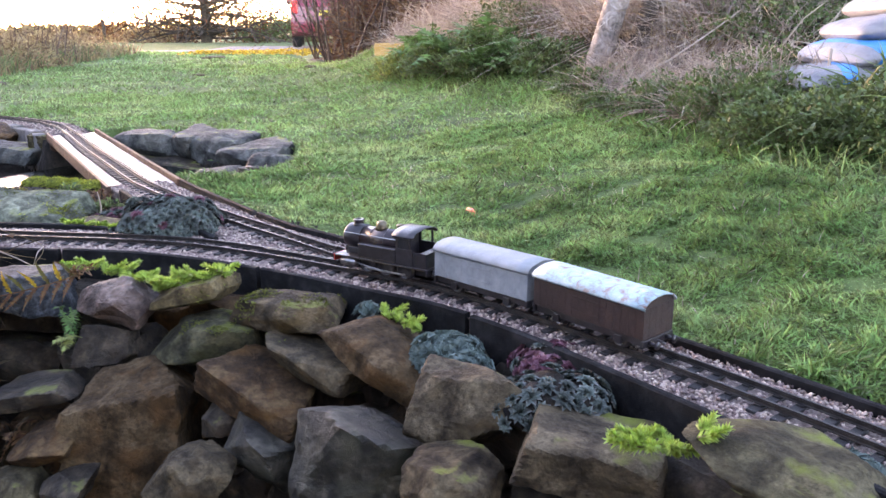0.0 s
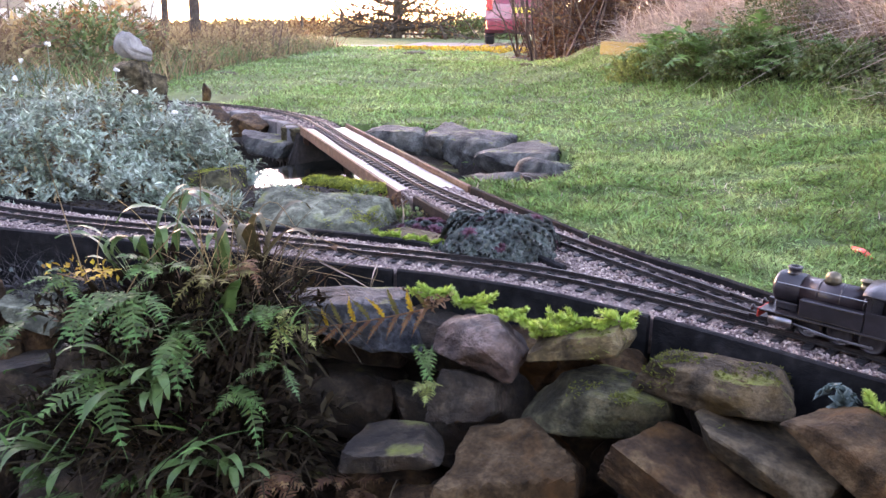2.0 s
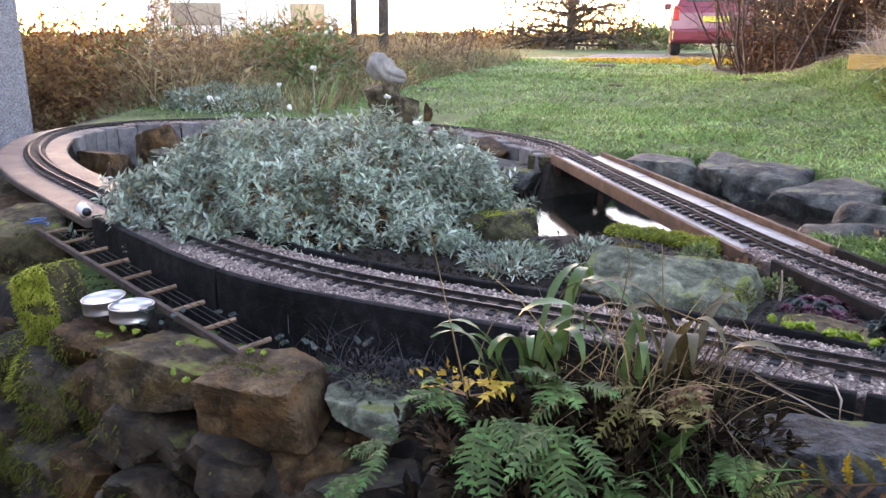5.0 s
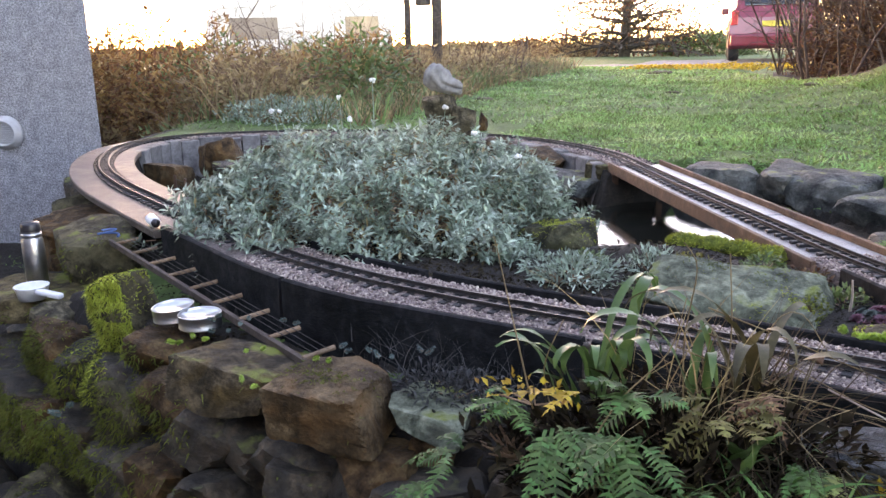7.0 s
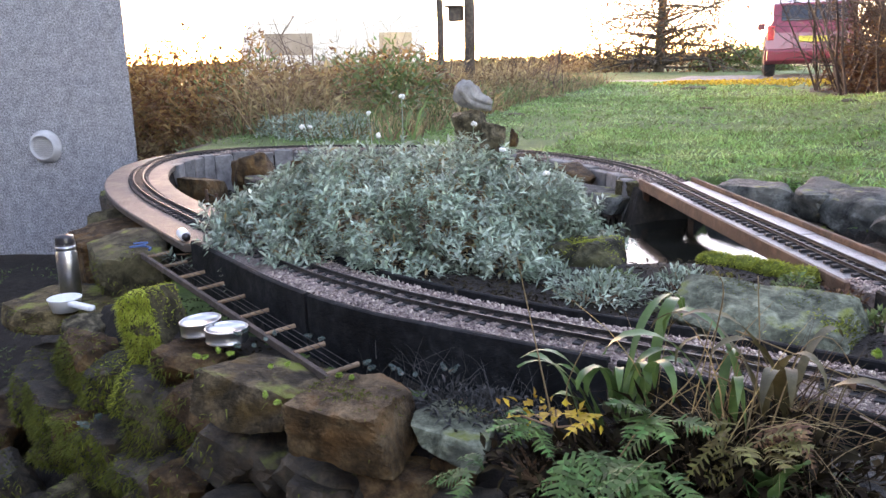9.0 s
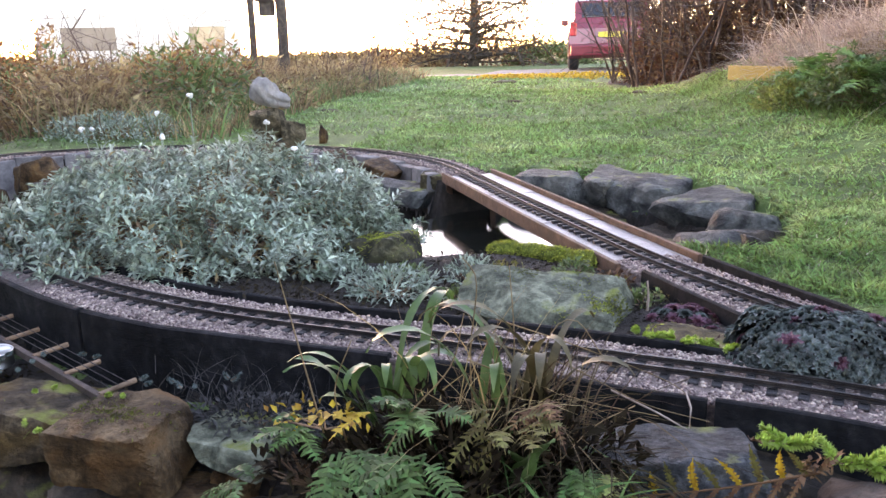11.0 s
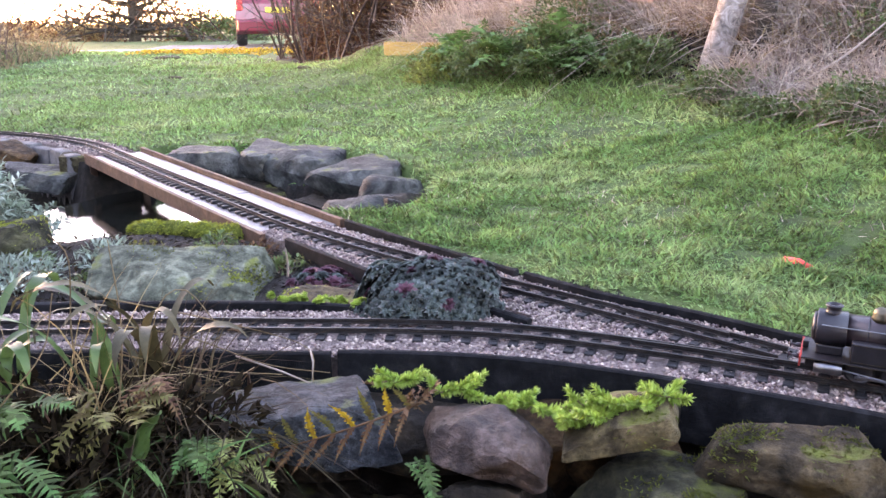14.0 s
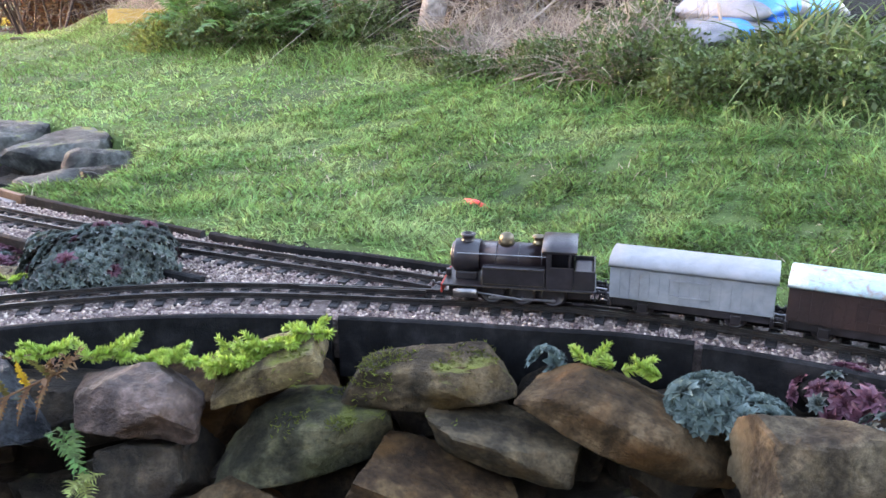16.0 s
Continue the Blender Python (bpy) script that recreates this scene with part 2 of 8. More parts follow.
def leaves(base, direction, length, width, cup=0.25):
    """Pointed leaves, folded along the middle: corners and triangles."""
    n = len(base)
    up = np.tile([0.0, 0.0, 1.0], (n, 1)) + rng.normal(0, 0.35, (n, 3))
    side = np.cross(direction, up)
    side /= np.linalg.norm(side, axis=1, keepdims=True) + 1e-9
    nor = np.cross(side, direction)
    L, Wd = length[:, None], width[:, None]
    a, t = base, base + direction * L - np.array([0, 0, 0.12]) * L
    m1 = base + direction * L * 0.45
    l, r = m1 - side * Wd / 2 + nor * Wd * cup, m1 + side * Wd / 2 + nor * Wd * cup
    v = np.stack([a, l, m1, r, t], 1).reshape(-1, 3)
    o = np.arange(n)[:, None] * 5
    q = np.concatenate([o + np.array([[0, 2, 1, 1]]), o + np.array([[0, 3, 2, 2]]), o + np.array([[1, 2, 4, 4]]), o + np.array([[2, 3, 4, 4]])], 0)[:, :3]
    return v, q


def unit(v):
    return v / (np.linalg.norm(v, axis=-1, keepdims=True) + 1e-9)


ICO = {}


def ball(sub):
    if sub not in ICO:
        b = bmesh.new()
        bmesh.ops.create_icosphere(b, subdivisions=sub, radius=1)
        b.verts.ensure_lookup_table()
        ICO[sub] = (np.array([v.co[:] for v in b.verts]), np.array([[v.index for v in f.verts] for f in b.faces]))
        b.free()
    return ICO[sub]


def rock_mesh(w, d, h, seed, sub=4, sharp=11, rough=0.05, shape="block"):
    """A quarried stone: planes cut off a ball, rounded edges, a weathered skin."""
    g = np.random.default_rng(seed)
    p, f = ball(sub)
    skew, lo, hi, more, near_cut, far_cut = {"block": (0.2, 0.72, 0.95, 8, 0.86, 1.15), "oval": (0.3, 0.86, 1.0, 13, 0.78, 1.0), "flat": (0.12, 0.7, 0.95, 7, 0.9, 1.2)}[shape]
    nor = np.vstack([np.eye(3), -np.eye(3)]) + g.normal(0, skew, (6, 3))
    nor = np.vstack([nor, g.normal(0, 1, (more, 3))])
    nor = unit(nor)
    dist = np.concatenate([g.uniform(lo, hi, 6), g.uniform(near_cut, far_cut, more)])
    r = (np.clip(p @ nor.T / dist, 0, None) ** sharp).sum(1) ** (-1 / sharp)
    q = p * r[:, None]
    q = (q - (q.max(0) + q.min(0)) / 2) / ((q.max(0) - q.min(0)) / 2)
    size = np.array([w, d, h]) / 2
    q = q * size
    k = 1 / max(min(w, d, h), 0.02)
    o = Vector((seed * 3.1 % 97, seed * 1.7 % 89, 0))
    amp = rough * min(w, d, h)
    n = np.array([noise.fractal(Vector(c) * k * 1.3 + o, 0.9, 2.1, 5) for c in q])
    strata = np.array([noise.noise(Vector((c[0] * k * 0.7, c[1] * k * 0.7, c[2] * k * 5)) + o) for c in q])
    chip = np.array([noise.noise(Vector(c) * k * 6 + o) + 0.6 * noise.noise(Vector(c) * k * 14 + o) for c in q])
    step = np.round(n * 2.2) / 2.2
    q = q + p * (amp * (0.35 * n + 0.4 * step) + amp * 0.35 * strata + amp * 0.22 * chip)[:, None]
    return q, f


def tube(pts, r0, r1, sides=6):
    """A bent tapering bar through points: corners and faces, one closed piece."""
    p = np.array(pts, float)
    t = unit(np.gradient(p, axis=0))
    ref = np.array([0.3, 0.9, 0.25])
    v, f = [], []
    for i in range(len(p)):
        a = unit(np.cross(t[i], ref))
        b = np.cross(t[i], a)
        r = r0 + (r1 - r0) * i / (len(p) - 1)
        for k in range(sides):
            w = 2 * math.pi * k / sides
            v.append(p[i] + (a * math.cos(w) + b * math.sin(w)) * r)
    for i in range(len(p) - 1):
        for k in range(sides):
            j = (k + 1) % sides
            f.append((i * sides + k, i * sides + j, (i + 1) * sides + j, (i + 1) * sides + k))
    f.append(tuple(range(sides))[::-1])
    f.append(tuple((len(p) - 1) * sides + k for k in range(sides)))
    return v, f


def merge(pieces):
    v, f = [], []
    for a, b in pieces:
        k = len(v)
        v += list(a)
        f += [tuple(i + k for i in q) for q in b]
    return v, f

# ---- materials ----
M = {}
M["lawn"] = mat("lawn_turf", [(0.03, 0.052, 0.012), (0.055, 0.098, 0.022), (0.095, 0.15, 0.04)], 9, 0.95, 0.6, 60, stain=0.3)
M["soil"] = mat("dark_soil", [(0.008, 0.006, 0.005), (0.018, 0.014, 0.010), (0.035, 0.028, 0.021)], 30, 0.95, 0.8, 90)
M["drive"] = mat("gravel_drive", [(0.10, 0.09, 0.085), (0.17, 0.155, 0.145), (0.24, 0.22, 0.2)], 12, 0.9, 0.4, 70)
M["field"] = mat("stubble_field", [(0.14, 0.11, 0.035), (0.22, 0.17, 0.06), (0.27, 0.21, 0.09)], 0.4, 0.95, 0.3, 4)
M["grass"] = mat("grass_blade", [(0.085, 0.155, 0.04), (0.15, 0.25, 0.075), (0.30, 0.38, 0.16)], 2.2, 0.5, 0, isle=0.75, glow=0.5, stain=0.3)
M["straw"] = mat("dead_grass", [(0.28, 0.22, 0.175), (0.40, 0.325, 0.265), (0.52, 0.44, 0.37)], 3, 0.75, 0, isle=0.45, glow=0.25, stain=0.25)
M["reed"] = mat("brown_stems", [(0.14, 0.095, 0.05), (0.24, 0.17, 0.09), (0.36, 0.27, 0.155)], 3, 0.8, 0, isle=0.5, glow=0.4, stain=0.25)
M["leaf"] = mat("green_leaf", [(0.06, 0.09, 0.028), (0.095, 0.14, 0.046), (0.155, 0.205, 0.08)], 5, 0.5, 0, isle=0.5, glow=0.3, stain=0.25)
M["fern"] = mat("fern_green", [(0.020, 0.046, 0.011), (0.040, 0.088, 0.022), (0.088, 0.155, 0.042)], 14, 0.6, 0.1, isle=0.5, glow=0.2, stain=0.4, spec=0.25)
M["yellow"] = mat("yellow_leaf", [(0.34, 0.21, 0.015), (0.46, 0.31, 0.03), (0.25, 0.11, 0.02)], 40, 0.6, 0, isle=0.3, glow=0.35)
M["olive_fern"] = mat("fading_fern", [(0.08, 0.075, 0.022), (0.14, 0.13, 0.036), (0.10, 0.06, 0.022)], 18, 0.6, 0, isle=0.3, glow=0.3)
M["rust_fern"] = mat("dead_fern", [(0.07, 0.034, 0.016), (0.12, 0.06, 0.028), (0.18, 0.10, 0.05)], 18, 0.75, 0, isle=0.4, glow=0.2)
M["lime"] = mat("lime_stonecrop", [(0.19, 0.31, 0.045), (0.29, 0.43, 0.075), (0.42, 0.55, 0.14)], 30, 0.45, 0, isle=0.25, glow=0.35, stain=0.2)
M["silver"] = mat("silver_leaf", [(0.13, 0.185, 0.12), (0.245, 0.31, 0.235), (0.42, 0.475, 0.395)], 9, 0.75, 0, isle=0.5, glow=0.22, stain=0.25)
M["sage"] = mat("blue_green_leaf", [(0.06, 0.10, 0.088), (0.10, 0.15, 0.135), (0.18, 0.235, 0.21)], 20, 0.6, 0, isle=0.25, glow=0.15)
M["semper"] = mat("houseleek_leaf", [(0.04, 0.06, 0.05), (0.075, 0.10, 0.088), (0.17, 0.155, 0.155)], 45, 0.6, 0.1, vary=0.5, isle=0.2, stain=0.2)
M["semper_red"] = mat("red_houseleek_leaf", [(0.08, 0.03, 0.045), (0.13, 0.05, 0.07), (0.16, 0.12, 0.13)], 25, 0.5, 0.1, vary=0.3, isle=0.2)
M["moss"] = mat("moss", [(0.06, 0.075, 0.012), (0.12, 0.14, 0.02), (0.20, 0.22, 0.04)], 40, 0.95, 0.9, 160, isle=0.35, glow=0.2)
M["ballast"] = mat("pink_granite_ballast", [(0.10, 0.075, 0.065), (0.22, 0.17, 0.15), (0.34, 0.27, 0.24)], 120, 0.85, 1.0, 190, stain=0.15)
M["chip"] = mat("granite_chip", [(0.11, 0.08, 0.072), (0.26, 0.195, 0.17), (0.45, 0.345, 0.30)], 60, 0.85, 0.2, 300, isle=0.7, stain=0.1)
M["rubber"] = mat("black_edging", [(0.006, 0.0065, 0.007), (0.012, 0.0125, 0.013), (0.025, 0.025, 0.026)], 35, 0.75, 0.35, 90, spec=0.06)
M["sleeper"] = mat("black_sleeper", [(0.010, 0.010, 0.010), (0.018, 0.018, 0.018)], 90, 0.6, 0.2)
M["rail"] = mat("dull_rail", [(0.016, 0.014, 0.013), (0.028, 0.025, 0.023), (0.05, 0.045, 0.04)], 70, 0.5, 0.1, metal=0.4)
M["rusty"] = mat("rust_brown_beam", [(0.045, 0.022, 0.013), (0.08, 0.04, 0.022), (0.12, 0.065, 0.038)], 28, 0.75, 0.25, 120)
M["deck"] = mat("wet_deck_board", [(0.08, 0.072, 0.068), (0.14, 0.13, 0.122), (0.21, 0.195, 0.185)], 22, 0.34, 0.25, 120, spec=0.5)
M["plank"] = mat("weathered_plank", [(0.04, 0.03, 0.025), (0.075, 0.058, 0.048), (0.115, 0.092, 0.076)], 18, 0.6, 0.3, 70, vary=0.12, spec=0.3)
M["concrete"] = mat("grey_block", [(0.075, 0.07, 0.068), (0.13, 0.125, 0.12), (0.19, 0.18, 0.17)], 25, 0.9, 0.5, 110, vary=0.25)
# near black to give the clump its deep shade; also crumbled litter on soil
M["litter"] = mat("shaded_leaf_litter", [(0.012, 0.009, 0.006), (0.026, 0.019, 0.011), (0.048, 0.036, 0.02)], 18, 0.9, 0, isle=0.5, glow=0.1, spec=0.08)
M["limp_leaf"] = mat("withered_strap_leaf", [(0.03, 0.026, 0.012), (0.075, 0.062, 0.026), (0.14, 0.115, 0.055)], 22, 0.6, 0.15, isle=0.4, glow=0.2, stain=0.3)
M["strap"] = mat("hart_tongue_leaf", [(0.035, 0.075, 0.022), (0.06, 0.12, 0.034), (0.11, 0.18, 0.062)], 18, 0.4, 0.1, isle=0.4, glow=0.3, stain=0.2)
M["mole"] = mat("turned_soil", [(0.04, 0.032, 0.02), (0.075, 0.065, 0.04), (0.10, 0.10, 0.05)], 20, 0.95, 0.8, 60)
M["old_wood"] = mat("old_grey_wood", [(0.035, 0.024, 0.018), (0.06, 0.042, 0.032), (0.10, 0.072, 0.055)], 40, 0.8, 0.4, 150)
M["moss_bright"] = mat("bright_moss", [(0.18, 0.21, 0.02), (0.32, 0.36, 0.045), (0.48, 0.52, 0.10)], 40, 0.95, 0.6, 160, isle=0.35, glow=0.25)
M["dry"] = mat("dry_brown_grass", [(0.05, 0.033, 0.018), (0.09, 0.062, 0.035), (0.17, 0.125, 0.075)], 3, 0.85, 0, isle=0.6, glow=0.2, stain=0.25, spec=0.1)
M["bank_fern"] = mat("bank_fern_green", [(0.06, 0.13, 0.04), (0.10, 0.20, 0.055), (0.17, 0.28, 0.09)], 14, 0.5, 0, isle=0.4, glow=0.35, stain=0.25)
M["lime_weed"] = mat("yellow_green_weed", [(0.10, 0.13, 0.03), (0.17, 0.20, 0.05), (0.26, 0.29, 0.09)], 8, 0.6, 0, isle=0.5, glow=0.35)
M["heather"] = mat("grey_heather", [(0.026, 0.026, 0.025), (0.052, 0.052, 0.05), (0.09, 0.089, 0.083)], 18, 0.85, 0, isle=0.5, glow=0.1, spec=0.1)
M["russet"] = mat("russet_bush", [(0.13, 0.07, 0.03), (0.22, 0.12, 0.05), (0.33, 0.20, 0.09)], 6, 0.8, 0, isle=0.5, glow=0.4)
M["wood"] = mat("bare_wood", [(0.12, 0.07, 0.04), (0.2, 0.125, 0.075), (0.3, 0.2, 0.13)], 40, 0.7, 0.3, 150, vary=0.2)

# ---- the plan ----
LEG = [(2.42, -0.72), (2.2, -0.36), (2.03, -0.07), (1.887, 0.146), (1.77, 0.31), (1.649, 0.455), (1.545, 0.552), (1.405, 0.653), (1.274, 0.742), (1.127, 0.824), (0.967, 0.876), (0.8, 0.912), (0.655, 0.942), (0.38, 0.983), (0.145, 1.028)]
LOOP = [(-0.01, 1.068), (-0.227, 1.145), (-0.449, 1.257), (-0.633, 1.372), (-1.0, 1.595), (-1.395, 1.846), (-1.727, 2.11), (-2.0, 2.4), (-2.18, 2.68), (-2.25, 2.95), (-2.14, 3.22), (-1.84, 3.43), (-1.45, 3.55), (-1.1, 3.585), (-0.75, 3.545), (-0.45, 3.43), (-0.2, 3.26), (0.02, 3.03)]
BRANCH = [(0.175, 2.775), (0.44, 2.25), (0.64, 1.87), (0.80, 1.565), (0.89, 1.42), (0.99, 1.275), (1.11, 1.11), (1.209, 0.985), (1.3, 0.875), (1.39, 0.765), (1.47, 0.66), (1.56, 0.55), (1.649, 0.455)]
track_line = spline(LEG + LOOP + BRANCH, 0.01)
n_leg = int(np.argmin(np.hypot(*(track_line - LOOP[0]).T)))
n_merge = int(np.argmin(np.hypot(*(track_line[n_leg:] - (1.48, 0.645)).T))) + n_leg
loop_poly = track_line[int(np.argmin(np.hypot(*(track_line[:n_leg] - (1.48, 0.60)).T))):n_merge:6]
WALL = np.vstack([[(14, -9.0), (5.0, -3.0)], spline([(2.4, -0.75), (2.05, -0.3), (1.8, -0.07), (1.68, 0.05), (1.57, 0.19), (1.43, 0.41), (1.26, 0.54), (0.97, 0.64), (0.72, 0.67), (0.4, 0.6), (0.22, 0.63), (0.0, 0.7), (-0.3, 0.8), (-0.5, 0.86), (-0.8, 0.95), (-1.0, 1.05), (-1.15, 1.3), (-1.5, 1.72), (-2.0, 2.2), (-2.5, 2.75)], 0.06), [(-3.0, 4.0), (-5.0, 8.0)]])
POND = spline([(0.12, 2.70), (0.3, 2.80), (0.58, 2.74), (0.80, 2.58), (0.97, 2.34), (1.04, 2.1), (1.0, 1.9), (0.90, 1.74), (0.7, 1.64), (0.42, 1.64), (0.22, 1.75), (0.02, 2.1), (-0.05, 2.4), (0.12, 2.70)], 0.05)
FOOT = np.vstack([[(-0.4, 14), (0.4, 10.5)], spline([(1.2, 6.5), (1.75, 4.2), (2.05, 3.3), (2.3, 2.6), (2.4, 2.1), (2.45, 1.6), (2.58, 1.1), (3.0, 0.4)], 0.15), [(4.2, -0.8), (9, -5)]])
WATER = -0.125
RIM = np.array([(0.40, 2.86), (0.66, 2.80), (0.86, 2.68), (1.04, 2.44), (1.12, 2.2), (1.1, 2.0), (1.0, 1.8)])


def height(q):
    """The ground's height at plan points."""
    q = np.asarray(q, float)
    h = 0.004 * fbm(q, 7.0) + 0.006 * fbm(q, 2.1, 3) - 0.012
    far = np.hypot(q[:, 0] - 1, q[:, 1] - 1)
    h = h + 0.05 * fbm(q, 0.35, 5) * smooth01((far - 5) / 10)
    d, s = line_dist(q, FOOT)
    d = d * s
    fade = smooth01((9.5 - q[:, 1]) / 3)
    h = h + fade * (0.11 * smooth01((d + 1.0) / 1.0) + np.clip(d, 0, 1.2) * (0.22 + 0.23 * smooth01((q[:, 1] - 2.0) / 1.0))) + 0.05 * fbm(q, 5, 1) * smooth01(d / 0.3) * smooth01((3 - d) / 2)
    h = h - 0.7 * smooth01((-q[:, 0] - 7) / 4) * smooth01((q[:, 1] - 9) / 5)
    ins = inside(q, loop_poly)
    dt, _ = line_dist(q, track_line[::5])
    sunk = np.where(ins, smooth01((dt - 0.09) / 0.06), 0)
    deep = -0.03 - 0.19 * smooth01((q[:, 1] - 1.55) / 0.6) * smooth01((0.75 - q[:, 0]) / 0.5)
    h = h * (1 - sunk) + sunk * (deep + 0.02 * fbm(q, 6, 2))
    h = np.where(dt < 0.11, np.minimum(h, -0.03), h)
    inp = inside(q, POND)
    dp, _ = line_dist(q, POND)
    dp = np.where(inp, dp, -dp)
    h = h - 0.36 * smooth01((dp + 0.03) / 0.12)
    dr, _ = line_dist(q, RIM)
    h = h - 0.09 * smooth01((0.13 - dr) / 0.06)
    dw, sw = line_dist(q, WALL)
    dw = dw * sw
    ledge = ~ins & (dt > 0.085) & (q[:, 0] < 0.75) & (q[:, 0] > -0.95) & (dw > -0.5) & (dw < 0.1)
    h = np.where(ledge, np.minimum(h, -0.12 + 0.01 * fbm(q, 11, 4)), h)
    end = ~ins & (dt > 0.12) & (q[:, 0] <= -0.88) & (q[:, 0] > -1.9) & (dw > -0.5) & (dw < 0.1)
    h = np.where(end, np.minimum(h, -0.21), h)
    floor_z = -0.74 + 0.14 * smooth01((-q[:, 0] - 0.8) / 1.2) + 0.008 * fbm(q, 6, 8)
    h = np.where(dw > -0.17, np.maximum(np.minimum(h, -(dw + 0.17) / 0.45), floor_z), h)
    return h


def axis(lo, hi, step, reach):
    mid = np.arange(lo, hi + step / 2, step)
    out, d = [], step
    x = 0.0
    while x < reach:
        d *= 1.22
        x += d
        out.append(x)
    out = np.array(out)
    return np.concatenate([lo - out[::-1], mid, mid[-1] + out])


gx, gy = axis(-2.6, 3.4, 0.03, 900), axis(-1.2, 4.4, 0.03, 1500)
grid = np.stack(np.meshgrid(gx, gy), -1).reshape(-1, 2)
gz = height(grid)
nx, ny = len(gx), len(gy)
idx = np.arange(nx * ny).reshape(ny, nx)
quads = np.stack([idx[:-1, :-1], idx[:-1, 1:], idx[1:, 1:], idx[1:, :-1]], -1).reshape(-1, 4)
ground = big("ground", np.column_stack([grid, gz]), quads, M["lawn"], smooth=True)
for key in ("soil", "drive", "field"):
    ground.data.materials.append(M[key])
mid = grid[quads].mean(1)
kind = np.zeros(len(mid), int)
dw, sw = line_dist(mid, WALL)
dt, _ = line_dist(mid, track_line[::5])
dp, _ = line_dist(mid, POND)
kind[(dw * sw > -0.22) | inside(mid, loop_poly) | (dt < 0.12) | inside(mid, POND) | (dp < 0.05)] = 1
df, sf = line_dist(mid, FOOT)
kind[(df * sf > 0.25) & (mid[:, 1] < 12) & (mid[:, 1] > 0.6) & (mid[:, 0] < 6)] = 1
lane = mid[:, 1] - (17.5 + 0.12 * (mid[:, 0] + 2) ** 1 + 0.6 * np.sin(mid[:, 0] * 0.3))
kind[(np.abs(lane) < 1.8) & (mid[:, 0] > -7)] = 2
kind[(mid[:, 1] > 32) | (mid[:, 0] < -40) | (mid[:, 0] > 60)] = 3
ground.data.polygons.foreach_set("material_index", kind.astype(np.int32))
tagged(ground, "mown green lawn with bare soil, a gravel drive and stubble fields beyond", "ground", kind="structure")

# water in the pond
pv = np.column_stack([offset(POND, -0.1), np.full(len(POND), WATER)])[:-1]
M["water"] = mat("pond_water", [(0.006, 0.007, 0.006), (0.010, 0.011, 0.009)], 5, 0.04, 0.02, 25, spec=0.5)
tagged(raw("water", pv, [tuple(range(len(pv)))], M["water"]), "dark still pond water mirroring the bright sky", "water", kind="structure")

# ---- track bed, edging, rails ----
def bed(name, p, half, top, low, label):
    v, f = sweep(p, [(-half, low), (half, low), (half, top), (half * 0.5, top + 0.003), (-half * 0.5, top + 0.003), (-half, top)])
    return tagged(raw(name, v, f, M["ballast"]), label, "track bed", kind="structure")


def stretch(a, b):
    """The part of the track's line between the places nearest to a and b."""
    i = int(np.argmin(np.hypot(*(track_line - a).T)))
    j = int(np.argmin(np.hypot(*(track_line - b).T)))
    return track_line[min(i, j):max(i, j) + 1]


i_deck0 = int(np.argmin(np.hypot(*(track_line - (-0.72, 1.42)).T)))
i_deck1 = int(np.argmin(np.hypot(*(track_line - (-2.2, 3.12)).T)))
i_br0 = int(np.argmin(np.hypot(*(track_line - (0.19, 2.745)).T)))
i_br1 = int(np.argmin(np.hypot(*(track_line - (0.80, 1.565)).T)))
# the bed narrows where the edging runs close beside the rails
i_narrow = min(range(i_deck0), key=lambda k: (track_line[k][0] - 1.3) ** 2 + (track_line[k][1] - 0.72) ** 2)
bed("trackbed_near", track_line[i_narrow:i_deck0], 0.088, -0.006, -0.06, "pinkish grey granite ballast under the near track")
bed("trackbed_junction", track_line[:i_narrow + 1], 0.070, -0.006, -0.06, "pinkish grey granite ballast under the near track")
bed("trackbed_back", track_line[i_deck1:i_br0], 0.08, -0.006, -0.06, "grey ballast under the far curve of track")
bed("trackbed_branch", track_line[i_br1:n_merge + 8], 0.08, -0.0075, -0.06, "pinkish grey granite ballast under the branch track")


def edging(p, top, low, piece, label, thick=0.012):
    """Edging boards, piece by piece, along a line."""
    n = max(1, round(len(p) * 0.01 / piece))
    cuts = np.linspace(0, len(p) - 1, n + 1).astype(int)
    for i, (a, b) in enumerate(zip(cuts[:-1], cuts[1:])):
        up = 0.0015 * math.sin(i * 2.3)
        v, f = sweep(p[a:b][:: 2 if b - a > 8 else 1], [(-thick / 2, low), (thick / 2, low), (thick / 2, top - 0.002 + up), (thick / 4, top + up), (-thick / 4, top + up), (-thick / 2, top - 0.002 + up)])
        tagged(raw("edging_board", v, f, M["rubber"]), label, "edging", "track edging boards", "structure")


near = spline([(2.36, -0.78), (2.1, -0.4), (1.93, -0.08), (1.82, 0.10), (1.70, 0.28), (1.59, 0.405), (1.48, 0.49), (1.36, 0.58), (1.244, 0.657), (1.107, 0.732), (0.96, 0.783), (0.77, 0.822), (0.65, 0.853), (0.42, 0.89)], 0.01)
edging(near, 0.006, -0.075, 0.42, "matt black rubber edging board holding back ballast")
tall = spline([(0.415, 0.891), (0.25, 0.915), (0.1, 0.938), (-0.05, 0.965), (-0.28, 1.05), (-0.55, 1.2), (-0.76, 1.322)], 0.01)
edging(tall, 0.006, -0.24, 0.62, "tall black board wall along the curve of track", 0.016)
